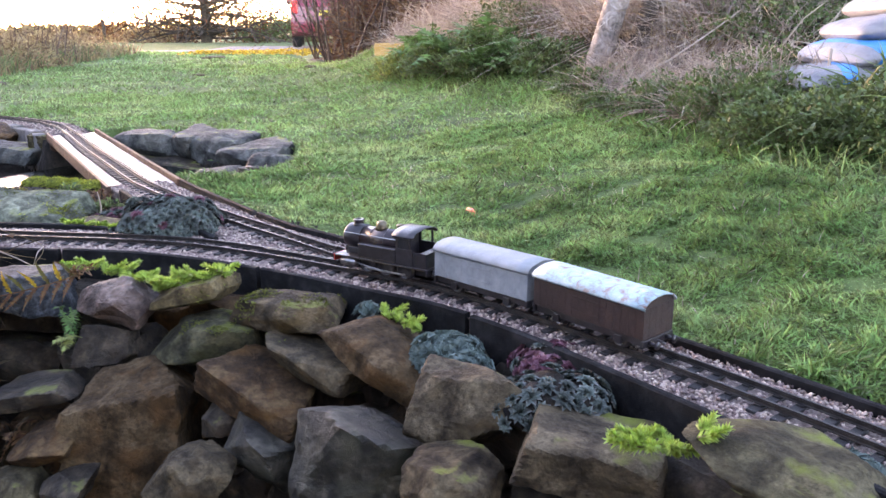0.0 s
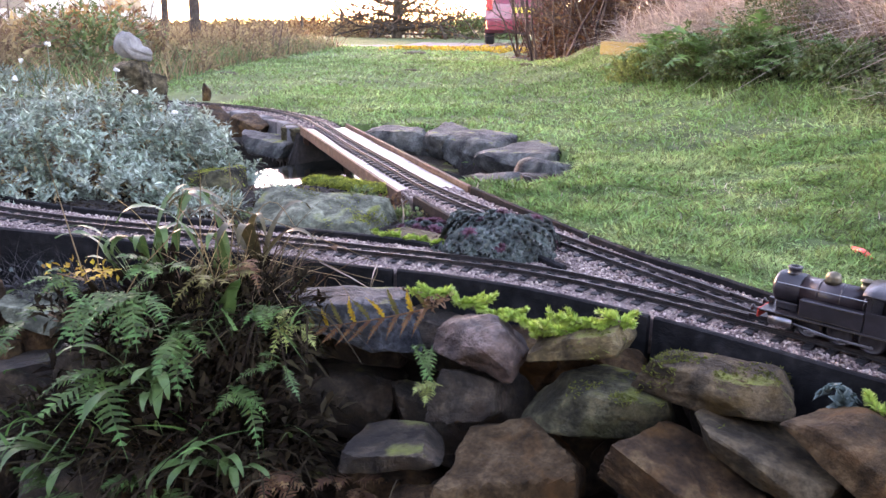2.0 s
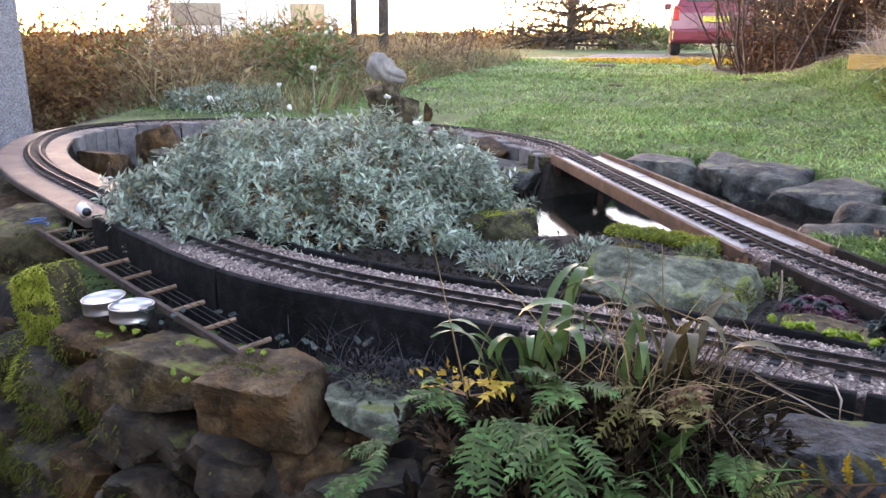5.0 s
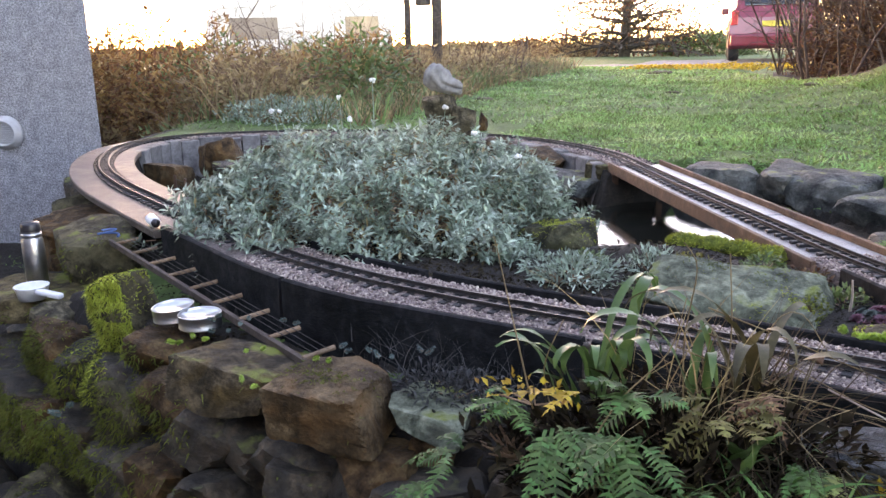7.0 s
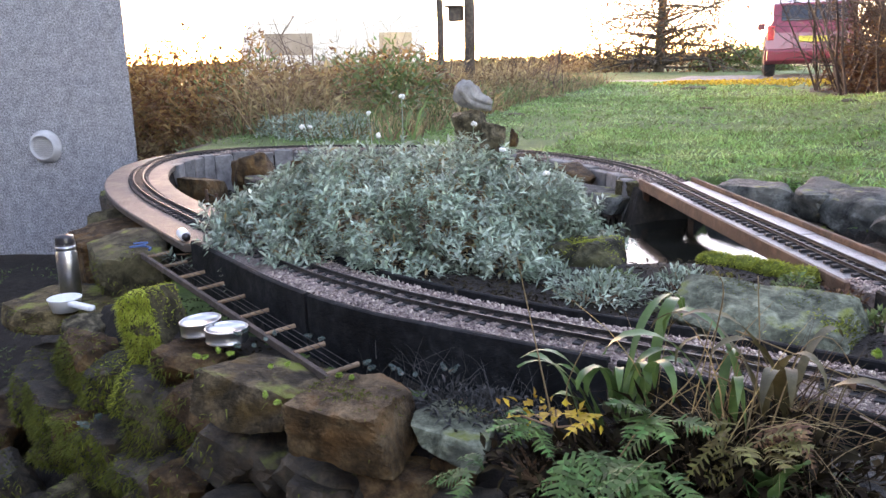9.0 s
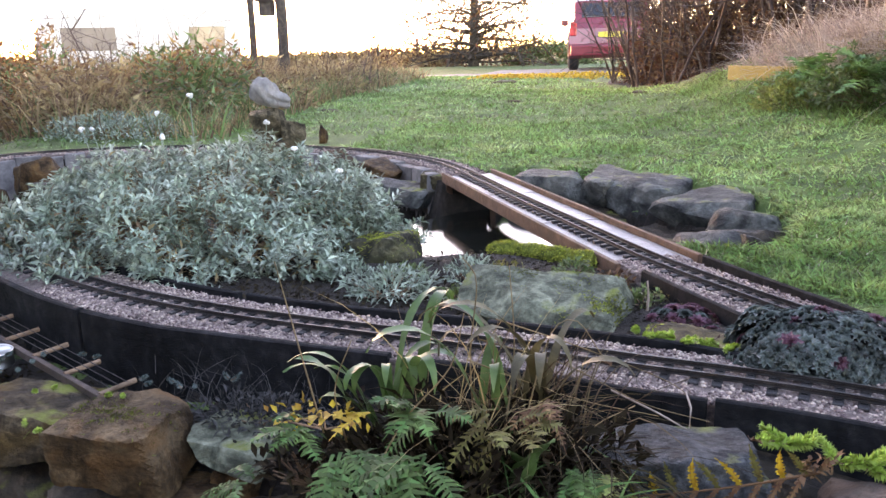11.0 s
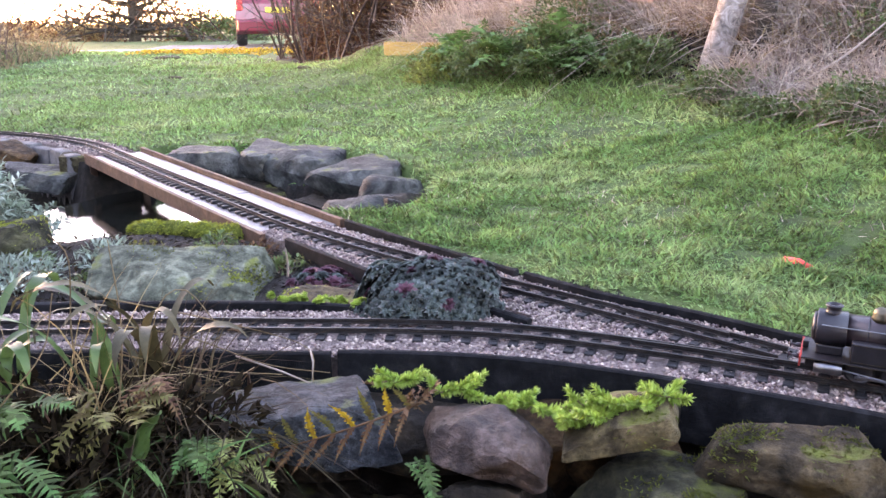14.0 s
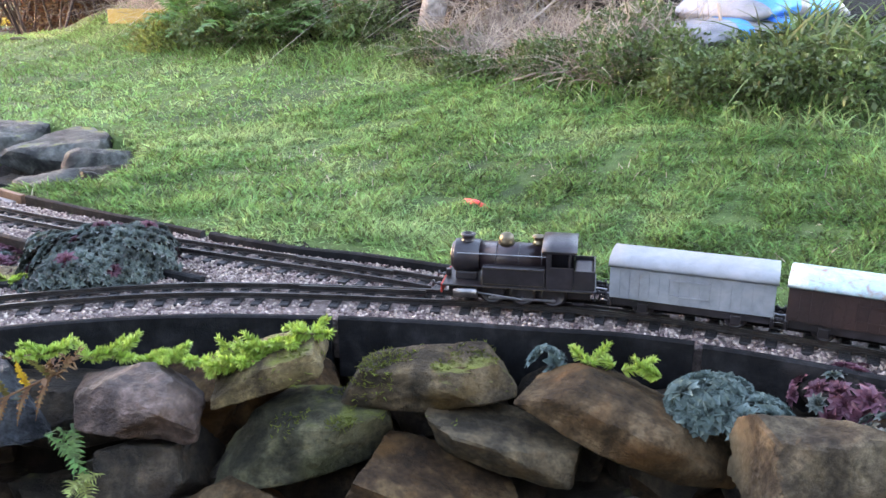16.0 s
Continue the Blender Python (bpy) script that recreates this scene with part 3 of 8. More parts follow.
edging(spline([(-0.38, 1.34), (-0.18, 1.235), (0.03, 1.16), (0.21, 1.115), (0.4, 1.085), (0.6, 1.062), (0.8, 1.022), (0.905, 0.985), (1.0, 0.945)], 0.01), 0.006, -0.05, 0.5, "thin black edging strip beside the planting bed")
edging(spline([(0.80, 1.42), (0.885, 1.27), (0.98, 1.115), (1.08, 0.975), (1.17, 0.85)], 0.01), 0.006, -0.06, 0.35, "dark edging board on the wedge between two tracks")
edging(spline([(0.93, 1.55), (1.04, 1.365), (1.13, 1.225), (1.225, 1.075), (1.318, 0.945), (1.41, 0.85), (1.52, 0.715), (1.63, 0.6), (1.71, 0.52), (1.84, 0.335), (1.95, 0.18), (2.1, -0.04), (2.3, -0.36), (2.5, -0.68)], 0.01), 0.008, -0.05, 0.55, "black edging strip between ballast and lawn")

RAIL = [(-0.0024, 0.0), (0.0024, 0.0), (0.0024, 0.0009), (0.0008, 0.0016), (0.0008, 0.0048), (0.0017, 0.0054), (0.0017, 0.0078), (-0.0017, 0.0078), (-0.0017, 0.0054), (-0.0008, 0.0048), (-0.0008, 0.0016), (-0.0024, 0.0009)]
GAUGE, RAIL_Z = 0.0375, 0.002


def rails(track, p, dz=0.0):
    for side in (-1, 1):
        v, f = sweep(offset(p, side * GAUGE / 2)[::2], [(a, b + RAIL_Z + dz) for a, b in RAIL])
        raw("rail", v, f, M["rail"], track, "dull brown metal rail")


track = empty("railway_track", 0, 0, 0)
tagged(track, "narrow model railway track with black sleepers in ballast", "railway track", kind="structure")
rails(track, track_line[:n_leg])
rails(track, track_line[n_leg - 2:n_merge - 3], -0.0006)
bm = box(bmesh.new(), -0.0068, -0.039, -0.006, 0.0068, 0.039, 0.0018, 0.0012)
for side in (-1, 1):
    for k in (-1, 1):
        box(bm, -0.004, side * GAUGE / 2 + k * 0.0045 - 0.0013, 0.0015, 0.004, side * GAUGE / 2 + k * 0.0045 + 0.0013, 0.0038)
sleeper = part("sleeper", bm, M["sleeper"], track)
tg = tangents(track_line)
count = 0
s_at = np.arange(0, (n_merge - 4) * 0.01, 0.036)
for s in s_at:
    i = min(int(s / 0.01), len(track_line) - 1)
    m = pose(track_line[i][0], track_line[i][1], -0.0012, 0, 0, math.degrees(math.atan2(tg[i][1], tg[i][0])) + random.uniform(-1.5, 1.5))
    if count == 0:
        sleeper.matrix_basis = m
    else:
        o = new("sleeper", sleeper.data)
        o.parent, o.matrix_basis = track, m
    count += 1

# turnout: check rails and switch blades
for p, d in ((stretch((1.42, 0.645), (1.27, 0.745)), -0.0125), (track_line[n_merge - 30:n_merge - 12], 0.0125)):
    v, f = sweep(offset(p, d), [(a, b + RAIL_Z) for a, b in RAIL])
    raw("check_rail", v, f, M["rail"], track)
v, f = sweep(spline([(1.49, 0.605), (1.57, 0.53), (1.66, 0.432)], 0.01), [(a * 0.6, b + RAIL_Z - 0.0004) for a, b in RAIL])
raw("switch_blade", v, f, M["rail"], track)

# ballast chips
def chips(name, p, half, per_metre, size, z, label):
    n = int(len(p) * 0.01 * per_metre)
    g = np.random.default_rng(11)
    i = g.integers(1, len(p) - 1, n)
    t = tangents(p)[i]
    side = g.uniform(-half, half, n)
    c = p[i] + t * g.uniform(-0.005, 0.005, (n, 1)) + np.stack([-t[:, 1], t[:, 0]], 1) * side[:, None]
    dia = size * g.uniform(0.6, 1.35, n)
    under = np.minimum(np.abs(side - GAUGE / 2), np.abs(side + GAUGE / 2)) < 0.006
    zz = z + dia * g.uniform(-0.1, 0.35, n) - np.where(under, 0.002, 0) + np.where(np.abs(side) < 0.045, 0.0008, 0)
    shape = np.array([(1, 0, 0), (-1, 0, 0), (0, 1, 0), (0, -1, 0), (0, 0, 0.75), (0, 0, -0.75)])
    v = shape[None] * (dia / 2)[:, None, None] * g.uniform(0.65, 1.25, (n, 6, 1))
    a, b2 = g.uniform(0, 6.28, n), g.uniform(-0.7, 0.7, n)
    ca, sa, cb, sb = np.cos(a), np.sin(a), np.cos(b2), np.sin(b2)
    x, y, w = v[..., 0], v[..., 1], v[..., 2]
    x, w = x * cb[:, None] + w * sb[:, None], -x * sb[:, None] + w * cb[:, None]
    x, y = x * ca[:, None] - y * sa[:, None], x * sa[:, None] + y * ca[:, None]
    v = np.stack([x + c[:, :1], y + c[:, 1:], w + zz[:, None]], -1).reshape(-1, 3)
    oct_f = np.array([(0, 2, 4), (2, 1, 4), (1, 3, 4), (3, 0, 4), (2, 0, 5), (1, 2, 5), (3, 1, 5), (0, 3, 5)])
    q = (np.arange(n)[:, None, None] * 6 + oct_f[None]).reshape(-1, 3)
    return tagged(big(name, v, q, M["chip"]), label, "gravel", kind="stuff")


chips("ballast_gravel", track_line[8:i_narrow], 0.072, 9000, 0.0064, -0.0050, "small pinkish grey granite chips along the track")
chips("ballast_gravel", track_line[i_narrow:i_deck0 - 40], 0.086, 9000, 0.0064, -0.0050, "small pinkish grey granite chips along the track")
chips("ballast_gravel", track_line[i_br1:n_merge + 8], 0.078, 9000, 0.0064, -0.0056, "small pinkish grey granite chips on the branch")
chips("ballast_gravel", track_line[i_deck1:i_br0], 0.078, 1500, 0.010, -0.004, "grey ballast chips along the far curve")

# ---- bridge over the pond ----
bridge = empty("track_bridge", 0.835, 1.53, 0, math.degrees(math.atan2(1.253, -0.643)))
tagged(bridge, "low footbridge-like track bridge with rust-brown side beams and wet grey deck", "bridge")
BL = 1.405
for side, y in ((1, 0.102), (-1, -0.092)):
    bm = box(bmesh.new(), -0.012, y - 0.006, -0.034, BL + 0.01, y + 0.006, 0.003 if side > 0 else 0.007, 0.002)
    beam = part("beam", bm, M["rusty"], bridge, "rust-brown side beam")
for i in range(6):
    x0 = i * BL / 6
    bm = box(bmesh.new(), x0 + 0.002, -0.083, -0.022, x0 + BL / 6 - 0.002, 0.093, -0.0065 - 0.0012 * (i % 2), 0.002)
    part("deck_panel", bm, M["deck"], bridge, "wet grey deck panel")
for x, y in ((0.02, 0.09), (0.02, -0.08), (BL - 0.03, 0.09), (BL - 0.03, -0.08)):
    part("leg", box(bmesh.new(), x, y - 0.012, -0.16, x + 0.02, y + 0.012, -0.03, 0.002), M["rusty"], bridge)

# ---- plank deck under the left curve ----
deck = empty("plank_deck", 0, 0, 0)
tagged(deck, "worn brown plank deck carrying the curve of track", "deck")
dl = track_line[i_deck0:i_deck1]
cuts = np.linspace(0, len(dl) - 1, 7).astype(int)
for a, b in zip(cuts[:-1], cuts[1:]):
    v, f = sweep(np.vstack([dl[a:b - 2:3], dl[b:b + 1]]), [(-0.115, -0.028), (0.125, -0.028), (0.128, -0.01), (0.124, -0.0065), (-0.113, -0.0065), (-0.116, -0.01)])
    raw("plank", v, f, M["plank"], deck)
for i in cuts[1:-1:2]:
    x, y = offset(dl, 0.05)[i]
    part("post", box(bmesh.new(), x - 0.02, y - 0.02, -0.45, x + 0.02, y + 0.02, -0.027, 0.003), M["wood"], deck)
for i in range(5):
    j = int(12 + i * 10)
    x, y = offset(dl, -0.105)[j]
    bm = rod(bmesh.new(), (x, y, -0.02), (x, y, 0.05), 0.0055, 0.005, 8)
    part("fence_peg", bm, M["rusty"], deck)
for z in (0.018, 0.038):
    v, f = sweep(offset(dl, -0.105)[10:56:4], [(-0.0007, z), (0.0007, z), (0, z + 0.0013)])
    raw("fence_wire", v, f, M["rail"], deck)

# ---- upright blocks inside the far curve ----
wall_in = empty("block_wall", 0, 0, 0)
tagged(wall_in, "row of upright dark grey concrete blocks retaining the far curve", "retaining wall", kind="structure")
pl = offset(track_line, -0.108)
i, k = i_deck1 - 60, 0
while i < i_br0 - 8:
    step = 13 + int(4 * math.sin(k * 1.7))
    a, b = pl[i], pl[i + step - 1]
    L, ang = float(np.hypot(*(b - a))), math.degrees(math.atan2(*(b - a)[::-1]))
    bm = box(bmesh.new(), -L / 2, -0.025, -0.27, L / 2, 0.025, -0.006 + 0.006 * math.sin(k * 2.9), 0.005)
    o = part("block", bm, M["concrete"], wall_in)
    o.matrix_basis = pose((a[0] + b[0]) / 2, (a[1] + b[1]) / 2, 0, 2 * math.sin(k), 0, ang)
    i, k = i + step, k + 1

# ---- house corner ----
M["dash"] = mat("grey_pebbledash", [(0.15, 0.15, 0.155), (0.27, 0.27, 0.28), (0.42, 0.42, 0.43)], 110, 0.95, 0.8, 150, stain=0.2, hard=0.13)
M["slate_roof"] = mat("slate", [(0.05, 0.05, 0.055), (0.09, 0.09, 0.10)], 8, 0.6, 0.3)
M["grey_plastic"] = mat("grey_plastic", [(0.30, 0.30, 0.30), (0.38, 0.38, 0.38)], 20, 0.5, 0.1)
house = empty("house", -2.735, 3.10, -0.62, 21.7)
tagged(house, "rendered house with rough grey pebbledash walls", "house")


def prism(pts, z0, z1):
    bm = bmesh.new()
    lo, hi = [bm.verts.new((*p, z0)) for p in pts], [bm.verts.new((*p, z1)) for p in pts]
    bm.faces.new(lo[::-1])
    bm.faces.new(hi)
    for i in range(len(pts)):
        j = (i + 1) % len(pts)
        bm.faces.new((lo[i], lo[j], hi[j], hi[i]))
    return bm


part("wall", prism([(-7, 0), (0, 0), (-0.2, 0.3), (-7, 0.3)], -0.3, 3.1), M["dash"], house, "grey pebbledash wall")
part("wall", prism([(-0.205, 0.305), (0.0, 0.003), (-3.3, 6.0), (-3.6, 6.0)], -0.3, 3.1), M["dash"], house, "grey pebbledash wall")
part("wall", prism([(-7, 5.7), (-3.62, 5.7), (-3.62, 6.0), (-7, 6.0)], -0.3, 3.1), M["dash"], house, "grey pebbledash wall")
part("wall", prism([(-7, 0.305), (-6.7, 0.305), (-6.7, 5.695), (-7, 5.695)], -0.3, 3.1), M["dash"], house, "grey pebbledash wall")
part("roof", prism([(-7.3, -0.3), (0.15, -0.3), (-3.3, 6.3), (-7.3, 6.3)], 3.102, 3.3), M["slate_roof"], house, "flat dark roof")
vent = part("wall_vent", lathe(bmesh.new(), [(0.092, 0), (0.092, 0.012), (0.078, 0.02), (0.07, 0.05), (0.062, 0.05), (0.058, 0.02), (0.0, 0.018)], 32, Matrix.Translation((-0.51, 0.0, 0.64)) @ pose(0, 0, 0, 90)), M["grey_plastic"], house, "round grey plastic flue vent", True)
for i in range(-4, 5):
    w = math.sqrt(max(0.0001, 0.058 ** 2 - (i * 0.012) ** 2))
    part("slat", box(bmesh.new(), -0.51 - w, -0.034, 0.64 + i * 0.012 - 0.003, -0.51 + w, -0.03, 0.64 + i * 0.012 + 0.003), M["grey_plastic"], vent)
M["pipe"] = mat("white_pipe", [(0.6, 0.6, 0.6), (0.7, 0.7, 0.7)], 20, 0.4, 0)
bm = rod(bmesh.new(), (-0.42, -0.03, -0.05), (-0.42, -0.03, 0.10), 0.010, n=12)
rod(bm, (-0.42, -0.03, 0.10), (-0.50, -0.03, 0.11), 0.010, n=12)
part("waste_pipe", bm, M["pipe"], house, "short white waste pipe")

# ---- unseen pebbledash wall, added behind the path to cut sky light ----
closing = part("sky_blocking_wall", prism([(-9.0, -1.3), (5.5, -4.4), (5.5, -4.7), (-9.0, -1.6)], -1.0, 2.6), M["dash"], None)
tagged(closing, "unseen plain grey pebbledash wall, added to shade the path", "wall", kind="structure")

# ---- stones of the dry wall ----
STONE = {
    "purple": mat("purple_sandstone", [(0.036, 0.022, 0.016), (0.064, 0.041, 0.031), (0.106, 0.073, 0.058)], 26, 0.55, 0.55, 70, spec=0.3, hard=0.13, pit_shade=0.55, tint=(0.066, 0.033, 0.015)),
    "wedge": mat("grey_brown_slabstone", [(0.052, 0.037, 0.017), (0.088, 0.065, 0.029), (0.130, 0.100, 0.049)], 26, 0.75, 0.5, 80, moss=0.04, spec=0.18, hard=0.13, pit_shade=0.55, tint=(0.088, 0.066, 0.022)),
    "lichen": mat("lichened_stone", [(0.034, 0.026, 0.014), (0.063, 0.046, 0.026), (0.100, 0.073, 0.040)], 24, 0.8, 0.6, 80, moss=0.08, spec=0.18, hard=0.13, pit_shade=0.55, tint=(0.090, 0.054, 0.013)),
    "mossy": mat("green_grey_stone", [(0.028, 0.027, 0.015), (0.051, 0.049, 0.027), (0.086, 0.079, 0.042)], 22, 0.8, 0.7, 70, moss=0.07, spec=0.18, hard=0.13, pit_shade=0.55, tint=(0.060, 0.060, 0.022)),
    "grey": mat("grey_stone", [(0.039, 0.031, 0.018), (0.067, 0.052, 0.031), (0.104, 0.080, 0.046)], 24, 0.75, 0.6, 80, spec=0.18, hard=0.13, pit_shade=0.55, tint=(0.089, 0.057, 0.025)),
    "rust": mat("rust_brown_stone", [(0.043, 0.025, 0.010), (0.074, 0.045, 0.020), (0.099, 0.067, 0.035)], 20, 0.8, 0.6, 80, spec=0.18, hard=0.13, pit_shade=0.55, tint=(0.120, 0.058, 0.019)),
    "sand": mat("tan_sandstone", [(0.049, 0.037, 0.023), (0.084, 0.065, 0.040), (0.119, 0.095, 0.059)], 22, 0.85, 0.6, 90, moss=0.03, spec=0.18, hard=0.13, pit_shade=0.55, tint=(0.111, 0.083, 0.046)),
    "olive": mat("olive_stone", [(0.040, 0.033, 0.018), (0.069, 0.057, 0.031), (0.098, 0.084, 0.047)], 22, 0.85, 0.6, 90, moss=0.04, spec=0.18, hard=0.13, pit_shade=0.55, tint=(0.091, 0.078, 0.039)),
    # dark colour stands for shade in wall recesses; also serves wet pond rocks
    "dark": mat("wet_and_shaded_stone", [(0.019, 0.014, 0.009), (0.034, 0.027, 0.017), (0.061, 0.045, 0.029)], 24, 0.6, 0.6, 80, moss=0.03, spec=0.3, hard=0.13, pit_shade=0.55, tint=(0.044, 0.027, 0.013)),
    "slate": mat("dark_slate_stone", [(0.020, 0.019, 0.015), (0.038, 0.036, 0.026), (0.072, 0.066, 0.048)], 22, 0.5, 0.6, 60, spec=0.3, hard=0.13, pit_shade=0.55, tint=(0.051, 0.051, 0.029)),
    "ochre": mat("ochre_mottled_stone", [(0.034, 0.023, 0.014), (0.071, 0.052, 0.029), (0.129, 0.100, 0.059)], 18, 0.85, 0.6, 80, moss=0.06, spec=0.18, hard=0.13, pit_shade=0.55, tint=(0.151, 0.110, 0.057)),
    "slab": mat("blue_grey_slab", [(0.024, 0.030, 0.035), (0.045, 0.054, 0.060), (0.082, 0.093, 0.098)], 30, 0.6, 0.8, 80, spec=0.25, moss=0.02, hard=0.13, pit_shade=0.7, tint=(0.075, 0.082, 0.078)),
    "brown": mat("brown_stone", [(0.037, 0.021, 0.009), (0.066, 0.037, 0.017), (0.097, 0.061, 0.027)], 24, 0.8, 0.6, 80, spec=0.18, hard=0.13, pit_shade=0.55, tint=(0.101, 0.048, 0.013)),
    "grit": mat("pale_grit_stone", [(0.051, 0.044, 0.028), (0.098, 0.084, 0.053), (0.155, 0.131, 0.085)], 40, 0.9, 0.8, 120, moss=0.06, spec=0.18, hard=0.13, pit_shade=0.55, tint=(0.138, 0.117, 0.066)),
    "pond": mat("pond_boulder", [(0.029, 0.032, 0.029), (0.055, 0.060, 0.053), (0.097, 0.103, 0.090)], 14, 0.7, 0.7, 50, spec=0.22, moss=0.03, hard=0.13, pit_shade=0.55, tint=(0.105, 0.10, 0.08)),
    "flat": mat("pale_lichen_slab", [(0.085, 0.098, 0.066), (0.14, 0.158, 0.108), (0.195, 0.21, 0.148)], 34, 0.85, 0.5, 70, moss=0.04, spec=0.15, warp=0.3, hard=0.16, pit_shade=0.4, tint=(0.075, 0.08, 0.06)),
}
WORDS = {"purple": "purplish brown smooth stone", "wedge": "flat wedge-shaped grey brown stone", "lichen": "brown stone with yellow green lichen", "mossy": "greenish grey rough stone with moss", "grey": "angular mid grey stone", "rust": "large rust-brown angular stone", "sand": "tan blocky sandstone", "olive": "olive green mossy stone", "dark": "angular stone coloured dark with recess shade", "slate": "dark blue grey slaty stone", "ochre": "ochre mottled stone", "slab": "blue grey flat-topped slab stone", "brown": "dull brown stone", "grit": "pale gritty stone", "pond": "dark grey weathered pond-edge boulder", "flat": "pale lichen-covered flat slab"}
seed = 40
ROCKS = []


def stone(x, y, z, w, d, h, rz, tilt, kind, label="", sharp=0, rx=0, rough=0.075, where="in the dry stone wall", group="dry wall stones", detail=0, shape="block"):
    """One stone at its middle, with its width, depth and height, its turn and its tilt (clockwise as seen from the path)."""
    global seed
    seed += 1
    sharp = sharp or (55 if shape == "oval" else 85)
    c, s = math.cos(radians(tilt)), abs(math.sin(radians(tilt)))
    if s > 0.05:
        w, h = max(0.75 * w, (w * c - h * s) / (c * c - s * s)), max(0.6 * h, (h * c - w * s) / (c * c - s * s))
    v, f = rock_mesh(w * 1.02, d * 1.1, h, seed, detail or (5 if y < 1.3 and z > -0.3 else 4), sharp, rough, shape)
    o = big("stone", v, f, STONE[kind], smooth=True)
    if sharp > 30:
        o.data.set_sharp_from_angle(angle=radians(20))
    o.matrix_world = pose(x, y, z, 0, 0, rz) @ pose(0, 0, 0, rx, tilt, 0)
    if z > -0.62 and (len(ROCKS) < 43 or x < -0.15 or 1.0 < y < 1.8):
        ROCKS.append((np.array([o.matrix_world @ Vector(c) for c in v]), f))
    return tagged(o, label or f"{WORDS[kind]} {where}", "stone", group)


stone(1.030, 0.610, -0.040, 0.167, 0.110, 0.092, -27, 3, "purple", shape="oval")
stone(1.181, 0.575, -0.015, 0.145, 0.090, 0.068, -14, -15, "wedge", shape="flat")
stone(1.355, 0.502, -0.031, 0.207, 0.120, 0.080, -28, 4, "lichen", shape="oval")
stone(1.207, 0.534, -0.094, 0.212, 0.130, 0.103, -20, -3, "mossy", shape="oval")
stone(1.402, 0.402, -0.084, 0.193, 0.110, 0.081, -34, 10, "grey", shape="block")
stone(1.526, 0.337, -0.055, 0.246, 0.130, 0.113, -46, 17, "rust", shape="oval")
stone(1.620, 0.170, -0.046, 0.149, 0.130, 0.111, -22, 3, "sand", shape="flat")
stone(1.315, 0.394, -0.129, 0.211, 0.120, 0.112, -32, 15, "brown", shape="flat")
stone(1.102, 0.445, -0.223, 0.180, 0.190, 0.234, -16, 2, "rust", shape="flat")
stone(1.325, 0.324, -0.194, 0.166, 0.120, 0.126, -34, 12, "slate", shape="block")
stone(1.482, 0.213, -0.159, 0.215, 0.150, 0.197, -30, 0, "slate", shape="oval")
stone(1.579, 0.055, -0.089, 0.132, 0.120, 0.080, -35, -10, "ochre", shape="oval")
stone(1.755, 0.028, -0.049, 0.191, 0.140, 0.091, -22, 8, "sand", shape="flat")
stone(1.904, -0.105, 0.003, 0.199, 0.150, 0.085, -40, 10, "olive", shape="oval")
stone(1.226, 0.286, -0.207, 0.134, 0.120, 0.107, -30, -8, "grey", shape="oval")
stone(0.975, 0.408, -0.218, 0.120, 0.110, 0.093, -12, -12, "brown", shape="oval")
stone(0.942, 0.354, -0.256, 0.100, 0.100, 0.066, -8, 10, "olive", shape="oval")
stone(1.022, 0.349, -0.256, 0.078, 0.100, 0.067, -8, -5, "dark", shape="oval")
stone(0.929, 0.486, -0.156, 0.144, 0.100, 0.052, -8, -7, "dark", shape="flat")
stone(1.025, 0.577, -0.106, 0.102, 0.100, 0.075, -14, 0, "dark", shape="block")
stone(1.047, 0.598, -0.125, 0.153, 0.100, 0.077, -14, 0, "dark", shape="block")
stone(1.574, 0.293, -0.161, 0.153, 0.120, 0.074, -42, 8, "brown", shape="block")
stone(1.256, 0.403, -0.174, 0.076, 0.090, 0.069, -30, 0, "dark", shape="oval")
stone(1.720, 0.078, -0.150, 0.122, 0.120, 0.051, -30, 5, "slate", shape="oval")
stone(0.076, 0.718, -0.076, 0.19, 0.155, 0.088, 4, 2, "rust", shape="flat")
stone(-0.142, 0.795, -0.100, 0.200, 0.160, 0.107, 0, 8, "lichen", shape="flat")
stone(-0.416, 0.935, -0.140, 0.137, 0.160, 0.096, 0, 4, "brown", shape="block")
stone(-0.588, 1.010, -0.124, 0.096, 0.140, 0.233, -3, 0, "olive", shape="oval")
stone(-0.838, 1.082, -0.192, 0.134, 0.160, 0.139, -3, 8, "grit", shape="block")
stone(-0.661, 0.954, -0.214, 0.074, 0.100, 0.079, -3, -10, "sand", shape="oval")
stone(-0.182, 0.782, -0.197, 0.179, 0.130, 0.135, 4, 10, "dark", shape="block")
stone(-0.466, 0.880, -0.254, 0.134, 0.140, 0.177, 0, 18, "olive", shape="block")
# pale slab colour stands for the sky's reflection on this stone's top
stone(0.222, 0.752, -0.090, 0.125, 0.115, 0.045, 5, 2, "flat", "flat-topped capping stone, sky sheen in its pale colour, in the dry stone wall", shape="flat")
stone(0.229, 0.758, -0.149, 0.084, 0.100, 0.072, 5, 0, "brown", shape="block")
stone(0.170, 0.687, -0.155, 0.118, 0.110, 0.068, 5, -3, "brown", shape="block")
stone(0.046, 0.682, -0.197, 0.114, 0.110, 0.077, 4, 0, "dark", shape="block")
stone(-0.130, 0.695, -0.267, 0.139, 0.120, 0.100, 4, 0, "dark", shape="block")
stone(-0.862, 1.048, -0.240, 0.151, 0.140, 0.156, -6, 0, "olive", shape="oval")
stone(-0.762, 0.938, -0.372, 0.177, 0.160, 0.209, -6, 0, "olive", shape="oval")
